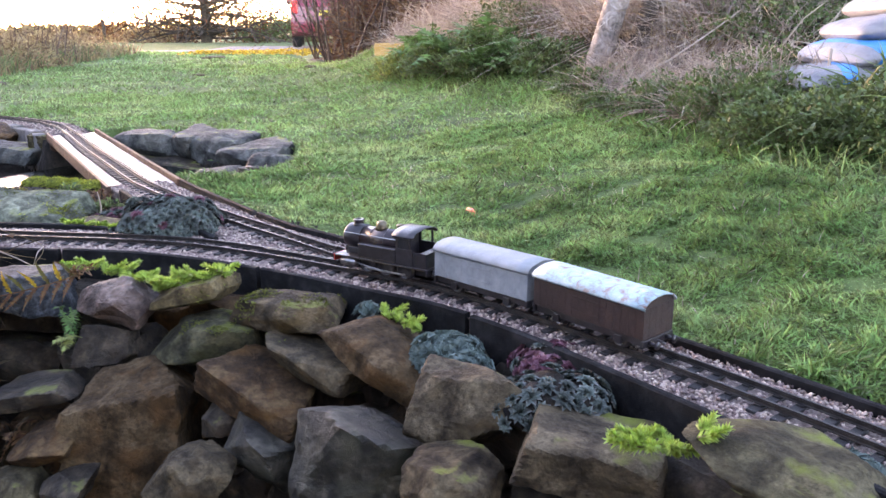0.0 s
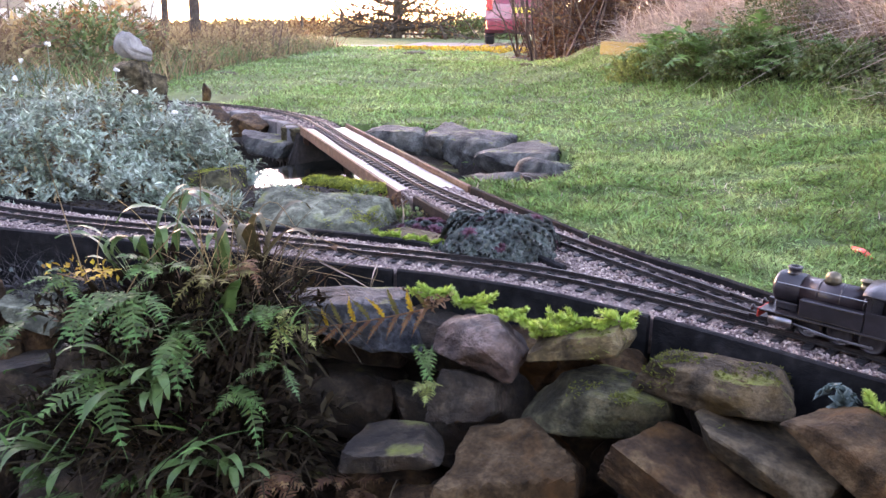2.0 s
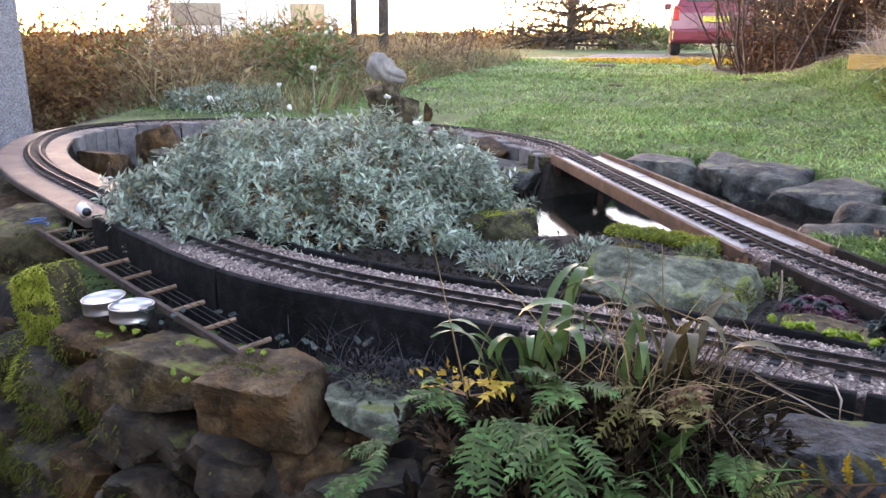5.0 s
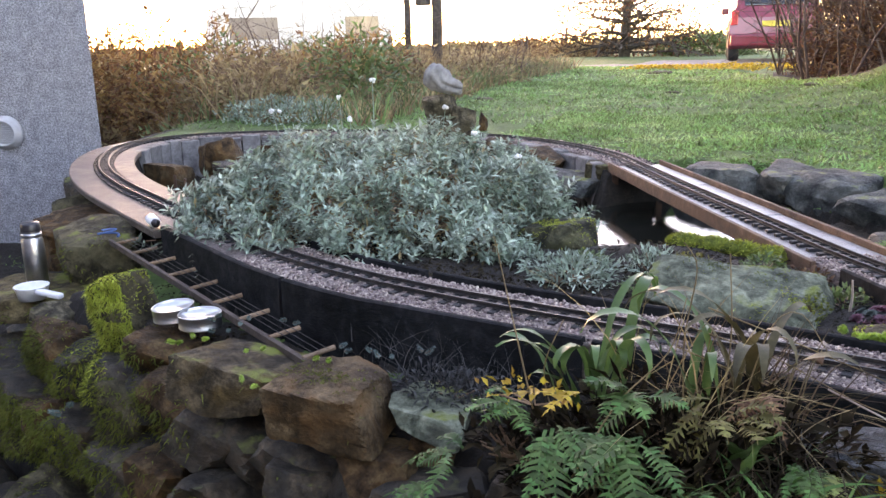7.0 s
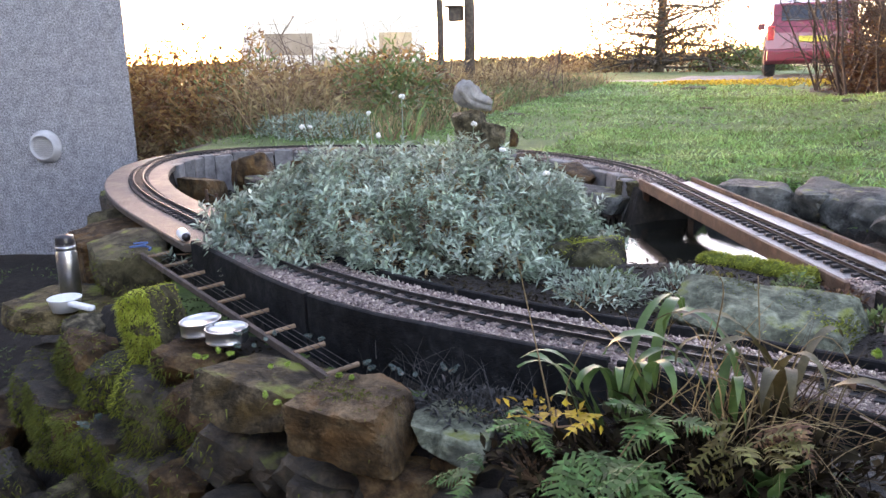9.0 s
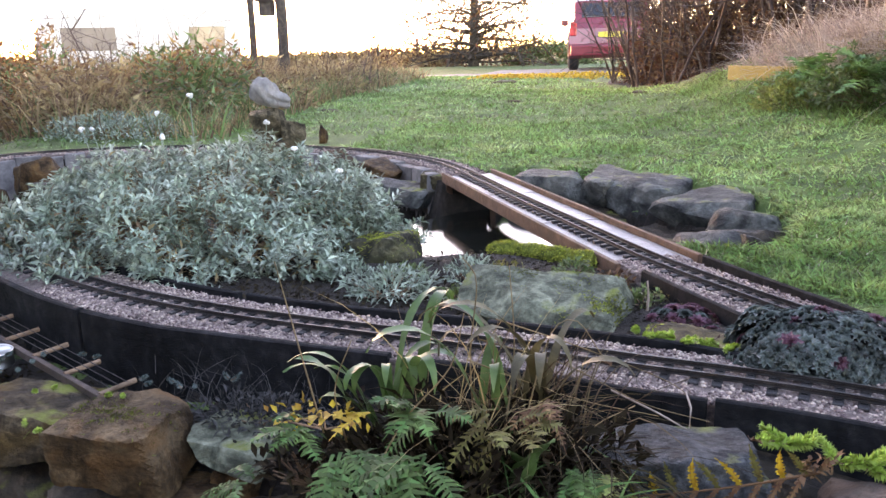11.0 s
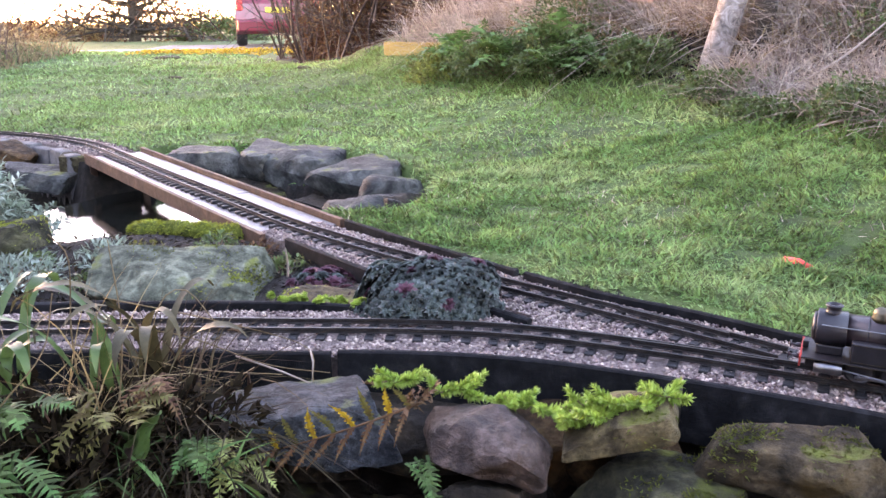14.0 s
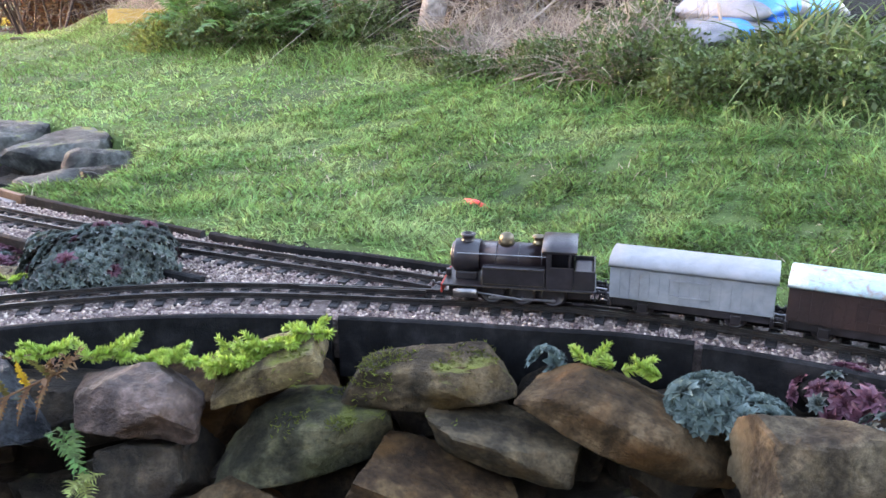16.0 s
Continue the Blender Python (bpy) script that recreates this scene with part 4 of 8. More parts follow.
stone(-0.417, 0.807, -0.373, 0.136, 0.140, 0.140, 0, 0, "dark", shape="oval")
stone(-0.636, 0.796, -0.465, 0.161, 0.160, 0.161, -6, 0, "olive", shape="oval")
stone(0.827, 0.702, -0.043, 0.241, 0.120, 0.103, -7, 4, "slab", shape="block")
stone(0.423, 0.618, -0.106, 0.118, 0.090, 0.062, -9, 0, "dark", shape="block")

# fill stones for courses behind and below, gap shade put in their dark colour
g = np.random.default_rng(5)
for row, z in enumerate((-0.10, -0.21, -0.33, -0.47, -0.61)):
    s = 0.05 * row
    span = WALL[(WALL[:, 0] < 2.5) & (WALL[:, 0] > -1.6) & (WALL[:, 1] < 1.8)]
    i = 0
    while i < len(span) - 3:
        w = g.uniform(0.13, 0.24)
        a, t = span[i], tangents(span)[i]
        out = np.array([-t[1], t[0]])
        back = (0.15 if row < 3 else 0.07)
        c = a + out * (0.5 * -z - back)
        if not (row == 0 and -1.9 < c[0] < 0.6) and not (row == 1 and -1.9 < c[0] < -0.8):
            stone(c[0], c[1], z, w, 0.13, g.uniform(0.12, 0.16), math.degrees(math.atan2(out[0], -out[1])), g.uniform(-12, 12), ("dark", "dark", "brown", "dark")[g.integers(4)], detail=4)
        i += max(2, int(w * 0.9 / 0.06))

# rocks of the pond and the bed inside the loop
def boulder(x, y, z, w, d, h, rz, kind, label, tilt=0, rx=0, sharp=40):
    return stone(x, y, z, w, d, h, rz, tilt, kind, label, sharp, rx, 0.075, group="pond and bed rocks")


boulder(0.50, 2.84, -0.065, 0.34, 0.20, 0.12, -12, "pond", "flat pale grey boulder on the pond edge", 0, 0, 40)
boulder(0.683, 2.80, -0.060, 0.26, 0.22, 0.22, -40, "pond", "humped dark grey boulder on the pond edge", 14, 0, 45)
boulder(0.865, 2.67, -0.080, 0.33, 0.22, 0.20, -35, "pond", "broad dark grey boulder above the pond", 6, 0, 45)
boulder(1.045, 2.44, -0.075, 0.34, 0.24, 0.16, -45, "pond", "low olive grey boulder beside the lawn", 4, 0, 40)
boulder(1.13, 2.22, -0.075, 0.26, 0.20, 0.15, -20, "pond", "small grey boulder beside the lawn", 8, 0, 40)
boulder(1.10, 2.05, -0.095, 0.26, 0.20, 0.15, 5, "dark", "dark wet boulder at the pond corner", -4, 0, 40)
boulder(0.985, 1.85, -0.080, 0.22, 0.18, 0.14, 15, "pond", "grey boulder beside the bridge end", 0, 0, 24)
boulder(0.62, 2.70, -0.16, 0.5, 0.16, 0.14, -32, "dark", "dark wet rock ledge under the boulders", 0, 0, 30)
boulder(0.93, 2.36, -0.17, 0.5, 0.16, 0.13, -55, "dark", "dark wet rock ledge over the water", 0, 0, 30)
boulder(1.075, 1.83, -0.035, 0.06, 0.05, 0.06, 0, "dark", "small dark stone beside the bridge end")
boulder(0.625, 1.235, -0.028, 0.335, 0.20, 0.125, -10, "flat", "large pale slab with dark lichen beside the track", 3, 12)
boulder(0.86, 1.07, -0.02, 0.13, 0.10, 0.05, -10, "wedge", "small flat stone beside the track")
boulder(0.20, 1.62, -0.03, 0.20, 0.15, 0.10, -20, "mossy", "mossy rounded rock above the pond")
boulder(-0.08, 2.82, -0.09, 0.30, 0.16, 0.10, -15, "pond", "grey rock at the water's edge")
boulder(-0.24, 2.42, -0.15, 0.24, 0.18, 0.13, 10, "mossy", "mossy rock at the water's edge")
boulder(-0.22, 3.03, -0.05, 0.22, 0.15, 0.15, -30, "brown", "angular brown rock against the block wall", 15)
boulder(-0.46, 3.20, -0.05, 0.28, 0.12, 0.15, -30, "brown", "leaning brown slab against the block wall", 24)
boulder(0.05, 2.82, -0.04, 0.11, 0.10, 0.07, 0, "olive", "small mossy rock at the bridge end")
boulder(-1.80, 2.92, -0.07, 0.26, 0.18, 0.20, 20, "brown", "brown rock in the sunken bed")
boulder(-1.53, 3.08, -0.05, 0.27, 0.17, 0.15, -10, "brown", "broad brown rock in the sunken bed", -12)
boulder(-1.90, 2.66, -0.14, 0.22, 0.17, 0.16, 10, "rust", "squat brown rock in the sunken bed")
boulder(-1.55, 2.78, -0.16, 0.36, 0.24, 0.20, -20, "dark", "dark rock in the sunken bed")
boulder(-0.95, 3.20, -0.09, 0.24, 0.15, 0.16, 0, "rust", "brown rock under the far curve")
boulder(0.50, 1.66, -0.12, 0.40, 0.14, 0.10, -10, "dark", "dark rock along the pond edge")

# stones under the plank deck and towards the house
boulder(-1.06, 1.42, -0.10, 0.34, 0.22, 0.16, -35, "olive", "large mossy stone under the plank deck")
boulder(-1.10, 1.24, -0.205, 0.36, 0.26, 0.09, 12, "wedge", "flat stone ledge beside the house")
boulder(-1.42, 1.66, -0.16, 0.30, 0.22, 0.20, -40, "brown", "stone under the plank deck")
boulder(-1.36, 1.52, -0.34, 0.28, 0.22, 0.16, -40, "olive", "mossy stone low in the wall end")
boulder(-1.75, 2.02, -0.18, 0.32, 0.22, 0.24, -45, "olive", "mossy stone under the plank deck")
boulder(-2.05, 2.35, -0.20, 0.30, 0.24, 0.28, -50, "dark", "dark stone under the plank deck")

# where a line straight down meets the stones
from mathutils.bvhtree import BVHTree
rv = np.vstack([v for v, f in ROCKS])
rf = np.vstack([f + k for (v, f), k in zip(ROCKS, np.cumsum([0] + [len(v) for v, f in ROCKS[:-1]]))])
ROCK_TREE = BVHTree.FromPolygons(rv.tolist(), rf.tolist())


def rest(x, y, low):
    """The height of the stone's top at a plan point, or low where there is none."""
    hit = ROCK_TREE.ray_cast(Vector((x, y, 0.3)), Vector((0, 0, -1)), 0.6)
    return hit[0].z if hit[0] and hit[0].z > low else low

# ---- the train ----
M["van_grey"] = mat("grey_van_paint", [(0.15, 0.17, 0.185), (0.20, 0.225, 0.24), (0.25, 0.275, 0.29)], 45, 0.55, 0.2, 200, stain=0.12)
M["van_roof"] = mat("pale_grey_roof", [(0.16, 0.175, 0.185), (0.20, 0.22, 0.23), (0.245, 0.26, 0.27)], 40, 0.5, 0.15, stain=0.1)
M["van_brown"] = mat("oxide_brown_boards", [(0.012, 0.006, 0.006), (0.022, 0.010, 0.009), (0.036, 0.017, 0.014)], 45, 0.6, 0.3, 200, stain=0.2)
M["flaky"] = mat("flaking_pale_blue_roof", [(0.22, 0.09, 0.05), (0.24, 0.38, 0.42), (0.36, 0.46, 0.48)], 75, 0.6, 0.3, 120, stain=0.2, warp=0.5)
M["black"] = mat("black_paint", [(0.010, 0.009, 0.010), (0.018, 0.016, 0.018), (0.03, 0.025, 0.03)], 60, 0.32, 0.08, 200, spec=0.5)
M["maroon"] = mat("dark_maroon_paint", [(0.013, 0.008, 0.010), (0.022, 0.012, 0.014)], 60, 0.35, 0.08, 200, spec=0.5)
M["brass"] = mat("brass", [(0.09, 0.075, 0.05), (0.15, 0.125, 0.085)], 60, 0.42, 0.1, metal=0.9)
M["steel"] = mat("bright_steel", [(0.20, 0.20, 0.20), (0.30, 0.30, 0.30)], 60, 0.35, 0.1, metal=1.0)
M["red"] = mat("red_buffer_beam", [(0.40, 0.035, 0.025), (0.5, 0.05, 0.035)], 60, 0.5, 0.1)
RAIL_TOP = RAIL_Z + 0.0078


def wheel(thing, x, y, r, material):
    bm = lathe(bmesh.new(), [(r * 0.25, -0.002), (r * 0.72, -0.001), (r * 0.78, -0.003), (r * 1.1, -0.003), (r * 1.1, -0.0015), (r, -0.0010), (r * 0.98, 0.003), (r * 0.78, 0.003), (r * 0.72, 0.001), (r * 0.25, 0.0025)], 28, Matrix.Translation((x, y, r)) @ pose(0, 0, 0, 90 if y < 0 else -90))
    w = part("wheel", bm, material, thing, "dark metal wheel", True)
    return w


def buffers(thing, x, z, way):
    for y in (-0.019, 0.019):
        bm = lathe(bmesh.new(), [(0.0035, 0), (0.003, 0.006), (0.0018, 0.007), (0.0018, 0.0115), (0.0055, 0.012), (0.0058, 0.0135), (0.0, 0.014)], 14, Matrix.Translation((x, y, z)) @ pose(0, 0, 0, 0, 90 * way, 0))
        part("buffer", bm, M["black"], thing, "", True)


def van(name, side_mat, roof_mat, label):
    """A four-wheeled boarded van, its middle over the rail head, lengthways along x."""
    L, W, Z0, H = 0.192, 0.066, 0.0235, 0.044
    ob = empty(name, 0, 0, 0)
    tagged(ob, label, "goods van", "train vans")
    body = part("body", box(bmesh.new(), -L / 2 + 0.001, -W / 2 + 0.0015, Z0, L / 2 - 0.001, W / 2 - 0.0015, Z0 + H, 0.0006), side_mat, ob)
    n = 16
    for side in (-1, 1):
        for i in range(n):
            x0 = -L / 2 + L * i / n
            y = side * (W / 2 - 0.0008)
            part("plank", box(bmesh.new(), x0 + 0.0001, y - 0.0009, Z0 + 0.001, x0 + L / n - 0.0001, y + 0.0009, Z0 + H - 0.001, 0.0003), side_mat, body)
        y = side * (W / 2 + 0.0010)
        for z in (Z0 + 0.012, Z0 + H - 0.012):
            part("door_hinge", box(bmesh.new(), -0.024, y - 0.0006, z - 0.001, 0.024, y + 0.0006, z + 0.001), side_mat, body)
    for end in (-1, 1):
        bm = bmesh.new()
        pts = [(-W / 2, Z0), (W / 2, Z0), (W / 2, Z0 + H)] + [(W / 2 * math.cos(a), Z0 + H + 0.012 * math.sin(a)) for a in np.linspace(0, math.pi, 13)[1:-1]] + [(-W / 2, Z0 + H)]
        fa, fb = [bm.verts.new((end * (L / 2 - 0.002), y, z)) for y, z in pts], [bm.verts.new((end * L / 2, y, z)) for y, z in pts]
        bm.faces.new(fa)
        bm.faces.new(fb)
        for i in range(len(pts)):
            j = (i + 1) % len(pts)
            bm.faces.new((fa[i], fa[j], fb[j], fb[i]))
        e = part("end_panel", bm, side_mat, ob)
        for i in range(5):
            y = -W / 2 + W * (i + 0.5) / 5
            part("plank", box(bmesh.new(), end * L / 2 - 0.0009, y - W / 10 + 0.0001, Z0 + 0.001, end * L / 2 + 0.0009, y + W / 10 - 0.0001, Z0 + H - 0.001, 0.0003), side_mat, e)
    bm = bmesh.new()
    rings = []
    arc = [(math.cos(a) * (W / 2 + 0.003), Z0 + H + 0.014 * math.sin(a)) for a in np.linspace(0, math.pi, 17)]
    pts = arc + [(y * 0.965, z - 0.0022) for y, z in arc[::-1]]
    for x in np.linspace(-L / 2 - 0.003, L / 2 + 0.003, 9):
        rings.append([bm.verts.new((x, y, z)) for y, z in pts])
    for a, b in zip(rings[:-1], rings[1:]):
        for i in range(len(pts)):
            j = (i + 1) % len(pts)
            bm.faces.new((a[i], a[j], b[j], b[i]))
    bm.faces.new(rings[0])
    bm.faces.new(rings[-1][::-1])
    part("roof", bm, roof_mat, ob, "", True)
    for y in (-0.026, 0.026):
        part("solebar", box(bmesh.new(), -L / 2, y - 0.003, Z0 - 0.010, L / 2, y + 0.003, Z0 - 0.0005, 0.0006), M["black"], ob)
    for x in (-0.055, 0.055):
        for y in (-0.0205, 0.0205):
            wheel(ob, x, y, 0.013, M["black"])
        part("axle", rod(bmesh.new(), (x, -0.03, 0.013), (x, 0.03, 0.013), 0.002), M["steel"], ob)
        for y in (-0.028, 0.028):
            bm = box(bmesh.new(), x - 0.006, y - 0.003, 0.008, x + 0.006, y + 0.003, 0.0195, 0.001)
            box(bm, x - 0.014, y - 0.0015, 0.018, x + 0.014, y + 0.0015, 0.0205)
            part("axle_guard", bm, M["black"], ob)
    for end in (-1, 1):
        part("headstock", box(bmesh.new(), end * L / 2 - 0.002, -0.034, Z0 - 0.011, end * L / 2 + 0.002, 0.034, Z0 - 0.0006, 0.0006), M["black"], ob)
        buffers(ob, end * (L / 2 + 0.002), Z0 - 0.006, end)
        bm = rod(bmesh.new(), (end * L / 2, 0, Z0 - 0.006), (end * (L / 2 + 0.014), 0, Z0 - 0.008), 0.0016)
        part("coupling_hook", bm, M["steel"], ob)
    return ob


def tank_engine():
    """A small live steam tank engine, chimney towards -x."""
    ob = empty("steam_locomotive", 0, 0, 0)
    tagged(ob, "black live steam model tank locomotive with brass lining on the track", "locomotive")
    part("running_plate", box(bmesh.new(), -0.098, -0.036, 0.0295, 0.098, 0.036, 0.0325, 0.0006), M["black"], ob)
    part("main_frame", box(bmesh.new(), -0.094, -0.014, 0.010, 0.094, 0.014, 0.0293, 0.001), M["black"], ob)
    lay = Matrix.Translation((0, 0, 0.0665)) @ pose(0, 0, 0, 0, 90, 0)
    boiler = part("boiler", lathe(bmesh.new(), [(0.0225, -0.052), (0.0225, 0.036)], 32, lay), M["maroon"], ob, "dark maroon boiler", True)
    for x in (-0.03, 0.0, 0.03):
        part("boiler_band", lathe(bmesh.new(), [(0.0226, x - 0.001), (0.0231, x - 0.001), (0.0231, x + 0.001), (0.0226, x + 0.001)], 32, lay), M["black"], boiler, "", True)
    box_m = lathe(bmesh.new(), [(0.0245, -0.086), (0.0248, -0.084), (0.0248, -0.0525), (0.0230, -0.0522)], 32, lay)
    smoke = part("smokebox", box_m, M["black"], ob, "", True)
    part("smokebox_door", lathe(bmesh.new(), [(0.021, -0.0862), (0.0195, -0.0895), (0.010, -0.0915), (0.0, -0.092)], 28, lay), M["black"], smoke, "", True)
    part("saddle", box(bmesh.new(), -0.084, -0.016, 0.0327, -0.054, 0.016, 0.046, 0.002), M["black"], ob)
    up = Matrix.Translation((-0.069, 0, 0.0895))
    part("chimney", lathe(bmesh.new(), [(0.012, -0.002), (0.009, 0.002), (0.0084, 0.007), (0.0098, 0.009), (0.0102, 0.0105), (0.0085, 0.0115), (0.006, 0.0115), (0.005, 0.004)], 24, up), M["black"], ob, "short black chimney", True)
    up = Matrix.Translation((-0.018, 0, 0.0885))
    part("dome", lathe(bmesh.new(), [(0.012, -0.002), (0.010, 0.003), (0.0098, 0.008), (0.0085, 0.0125), (0.005, 0.0152), (0.0, 0.016)], 24, up), M["brass"], ob, "dull brass dome", True)
    up = Matrix.Translation((0.024, 0, 0.0885))
    part("safety_valve", lathe(bmesh.new(), [(0.008, -0.002), (0.0072, 0.004), (0.0062, 0.005), (0.0062, 0.010), (0.0085, 0.0115), (0.0085, 0.013), (0.003, 0.015), (0.0, 0.0155)], 20, up), M["brass"], ob, "", True)
    for s in (-1, 1):
        tank = part("side_tank", box(bmesh.new(), -0.046, s * 0.0285 - 0.0065, 0.0327, 0.0355, s * 0.0285 + 0.0065, 0.0625, 0.0018), M["black"], ob)
        y = s * 0.0353
        for x0, z0, x1, z1 in ((-0.043, 0.0595, 0.033, 0.0602), (-0.043, 0.0355, 0.033, 0.0362)):
            part("lining", box(bmesh.new(), x0, y - 0.0003, z0, x1, y + 0.0003, z1), M["brass"], tank, "thin brass-coloured line")
        part("valance_line", box(bmesh.new(), -0.097, s * 0.0362 - 0.0004, 0.0303, 0.097, s * 0.0362 + 0.0004, 0.0312), M["brass"], ob)
        # cab side with an opening
        bm = box(bmesh.new(), 0.0365, s * 0.034 - 0.001, 0.0327, 0.071, s * 0.034 + 0.001, 0.066, 0.0004)
        box(bm, 0.0365, s * 0.034 - 0.001, 0.066, 0.043, s * 0.034 + 0.001, 0.090, 0.0004)
        box(bm, 0.064, s * 0.034 - 0.001, 0.066, 0.068, s * 0.034 + 0.001, 0.090, 0.0004)
        part("cab_side", bm, M["black"], ob)
        part("handrail", rod(bmesh.new(), (-0.08, s * 0.0275, 0.079), (0.036, s * 0.0275, 0.079), 0.0009, n=8), M["steel"], ob)
        part("bunker_side", box(bmesh.new(), 0.0712, s * 0.032 - 0.001, 0.0327, 0.0975, s * 0.032 + 0.001, 0.062, 0.0004), M["black"], ob)
        part("cylinder", lathe(bmesh.new(), [(0.0, -0.0155), (0.009, -0.0155), (0.009, 0.0155), (0.0, 0.0155)], 22, Matrix.Translation((-0.068, s * 0.030, 0.020)) @ pose(0, 0, 0, 0, 90, 0)), M["steel"], ob, "bright steel cylinder", True)
        for x in (-0.034, 0.006, 0.046):
            wheel(ob, x, s * 0.0205, 0.0165, M["black"])
            part("crank_pin", rod(bmesh.new(), (x, s * 0.022, 0.011), (x, s * 0.0285, 0.011), 0.0018), M["steel"], ob)
        part("coupling_rod", box(bmesh.new(), -0.038, s * 0.0265 - 0.0009, 0.0093, 0.050, s * 0.0265 + 0.0009, 0.0128, 0.0005), M["steel"], ob)
        part("piston_rod", rod(bmesh.new(), (-0.054, s * 0.030, 0.0195), (0.006, s * 0.0287, 0.0115), 0.0014), M["steel"], ob)
        part("step", box(bmesh.new(), 0.072, s * 0.034 - 0.004, 0.012, 0.086, s * 0.034 + 0.002, 0.0135), M["black"], ob)
    part("cab_front", box(bmesh.new(), 0.0365, -0.0328, 0.0327, 0.0385, 0.0328, 0.092, 0.0004), M["black"], ob)
    part("bunker_back", box(bmesh.new(), 0.0965, -0.033, 0.0327, 0.0985, 0.033, 0.062, 0.0004), M["black"], ob)
    part("coal", box(bmesh.new(), 0.072, -0.031, 0.0327, 0.0963, 0.031, 0.057, 0.004), M["black"], ob)
    bm = bmesh.new()
    arc = [(math.cos(a) * 0.0385, 0.0895 + 0.0135 * math.sin(a)) for a in np.linspace(0, math.pi, 17)]
    pts = arc + [(y * 0.96, z - 0.0016) for y, z in arc[::-1]]
    rings = [[bm.verts.new((x, y, z)) for y, z in pts] for x in (0.031, 0.045, 0.06, 0.075)]
    for a, b in zip(rings[:-1], rings[1:]):
        for i in range(len(pts)):
            j = (i + 1) % len(pts)
            bm.faces.new((a[i], a[j], b[j], b[i]))
    bm.faces.new(rings[0])
    bm.faces.new(rings[-1][::-1])
    part("cab_roof", bm, M["black"], ob, "curved black cab roof", True)
    part("buffer_beam", box(bmesh.new(), -0.1005, -0.036, 0.018, -0.0982, 0.036, 0.0325, 0.0006), M["red"], ob, "red front buffer beam")
    part("buffer_beam", box(bmesh.new(), 0.0982, -0.036, 0.018, 0.1005, 0.036, 0.0325, 0.0006), M["black"], ob)
    buffers(ob, -0.1005, 0.0255, -1)
    buffers(ob, 0.1005, 0.0255, 1)
    part("coupling_hook", rod(bmesh.new(), (0.1, 0, 0.025), (0.115, 0, 0.023), 0.0016), M["steel"], ob)
    part("lamp", box(bmesh.new(), -0.099, -0.004, 0.0328, -0.092, 0.004, 0.043, 0.001), M["black"], ob)
    return ob


def on_track(ob, s, tall=1.0):
    """Sets a vehicle on the rails with its middle s metres along the line, its -x end ahead."""
    i = int(s / 0.01)
    a, b = track_line[max(0, i - 6)], track_line[i + 6]
    ang = math.degrees(math.atan2(a[1] - b[1], a[0] - b[0]))
    c = (a + b) / 2
    ob.matrix_world = pose(c[0], c[1], RAIL_TOP, 0, 0, ang) @ Matrix.Diagonal((1, 1, tall, 1))


s_front = int(np.argmin(np.hypot(*(track_line[:n_leg] - (1.445, 0.605)).T))) * 0.01
on_track(tank_engine(), s_front - 0.076, 0.88)
on_track(van("goods_van", M["van_grey"], M["van_roof"], "grey boarded goods van with a pale curved roof"), s_front - 0.300)
on_track(van("goods_van", M["van_brown"], M["flaky"], "dark brown goods van with flaking pale blue roof"), s_front - 0.510)

# ---- lawn grass ----
def scatter(n, x0, y0, x1, y1, g):
    return np.column_stack([g.uniform(x0, x1, n), g.uniform(y0, y1, n)])


def lawn_ok(q):
    dw, sw = line_dist(q, WALL[::3])
    dt, _ = line_dist(q, track_line[::10])
    dp, _ = line_dist(q, POND)
    bridge_d, _ = line_dist(q, np.array([(0.835, 1.53), (0.19, 2.78)]))
    rim, _ = line_dist(q, RIM)
    return (dw * sw < -0.24) & ~inside(q, loop_poly) & (dt > 0.105) & ~inside(q, POND) & (bridge_d > 0.12) & (rim > 0.10) & (q[:, 1] < 15.5)


def grass(name, q, hgt, wid, material, label, lean=0.55, bend=0.5, seg=2, lift=0.0, category="grass", flow=0.0):
    n = len(q)
    z = height(q) + lift
    a = rng.uniform(0, 6.283, n) if not flow else 5 * fbm(q, 2.3, 1) + 4 * fbm(q, 8.0, 3) + rng.normal(0, flow, n)
    tilt = np.abs(rng.normal(0, lean, n))
    d = unit(np.column_stack([np.cos(a) * np.sin(tilt), np.sin(a) * np.sin(tilt), np.cos(tilt)]))
    v, f = ribbons(np.column_stack([q, z - 0.004]), d, hgt * rng.uniform(0.55, 1.3, n), wid * rng.uniform(0.7, 1.3, n), bend * rng.uniform(0.3, 1.4, n), seg)
    return tagged(big(name, v, f, material), label, category, kind="stuff")


g = np.random.default_rng(21)
q = np.vstack([scatter(330000, 0.85, -0.4, 2.6, 2.3, g), scatter(110000, 1.45, -0.4, 2.5, 1.1, g), scatter(105000, -0.6, 1.9, 2.9, 5.0, g), scatter(66000, -2.6, 4.2, 2.6, 9.5, g), scatter(9000, -4.5, 3.5, -1.2, 5.2, g), scatter(34000, -3.5, 8.5, 3.0, 15.5, g)])
keep = lawn_ok(q)
df, sf = line_dist(q, FOOT)
keep &= (df * sf < 0.12) & (g.uniform(0, 1, len(q)) < 0.86 + 0.25 * fbm(q, 9, 4) + 0.25 * fbm(q, 21, 8))
q = q[keep]
far = np.hypot(q[:, 0] - 1.0, q[:, 1] + 0.3)
tuft = np.clip(1.0 + 0.5 * fbm(q, 5.0, 9) + 0.75 * fbm(q, 21.0, 8), 0.35, 2.5)
size = 0.021 * tuft * (1 + 0.09 * far)
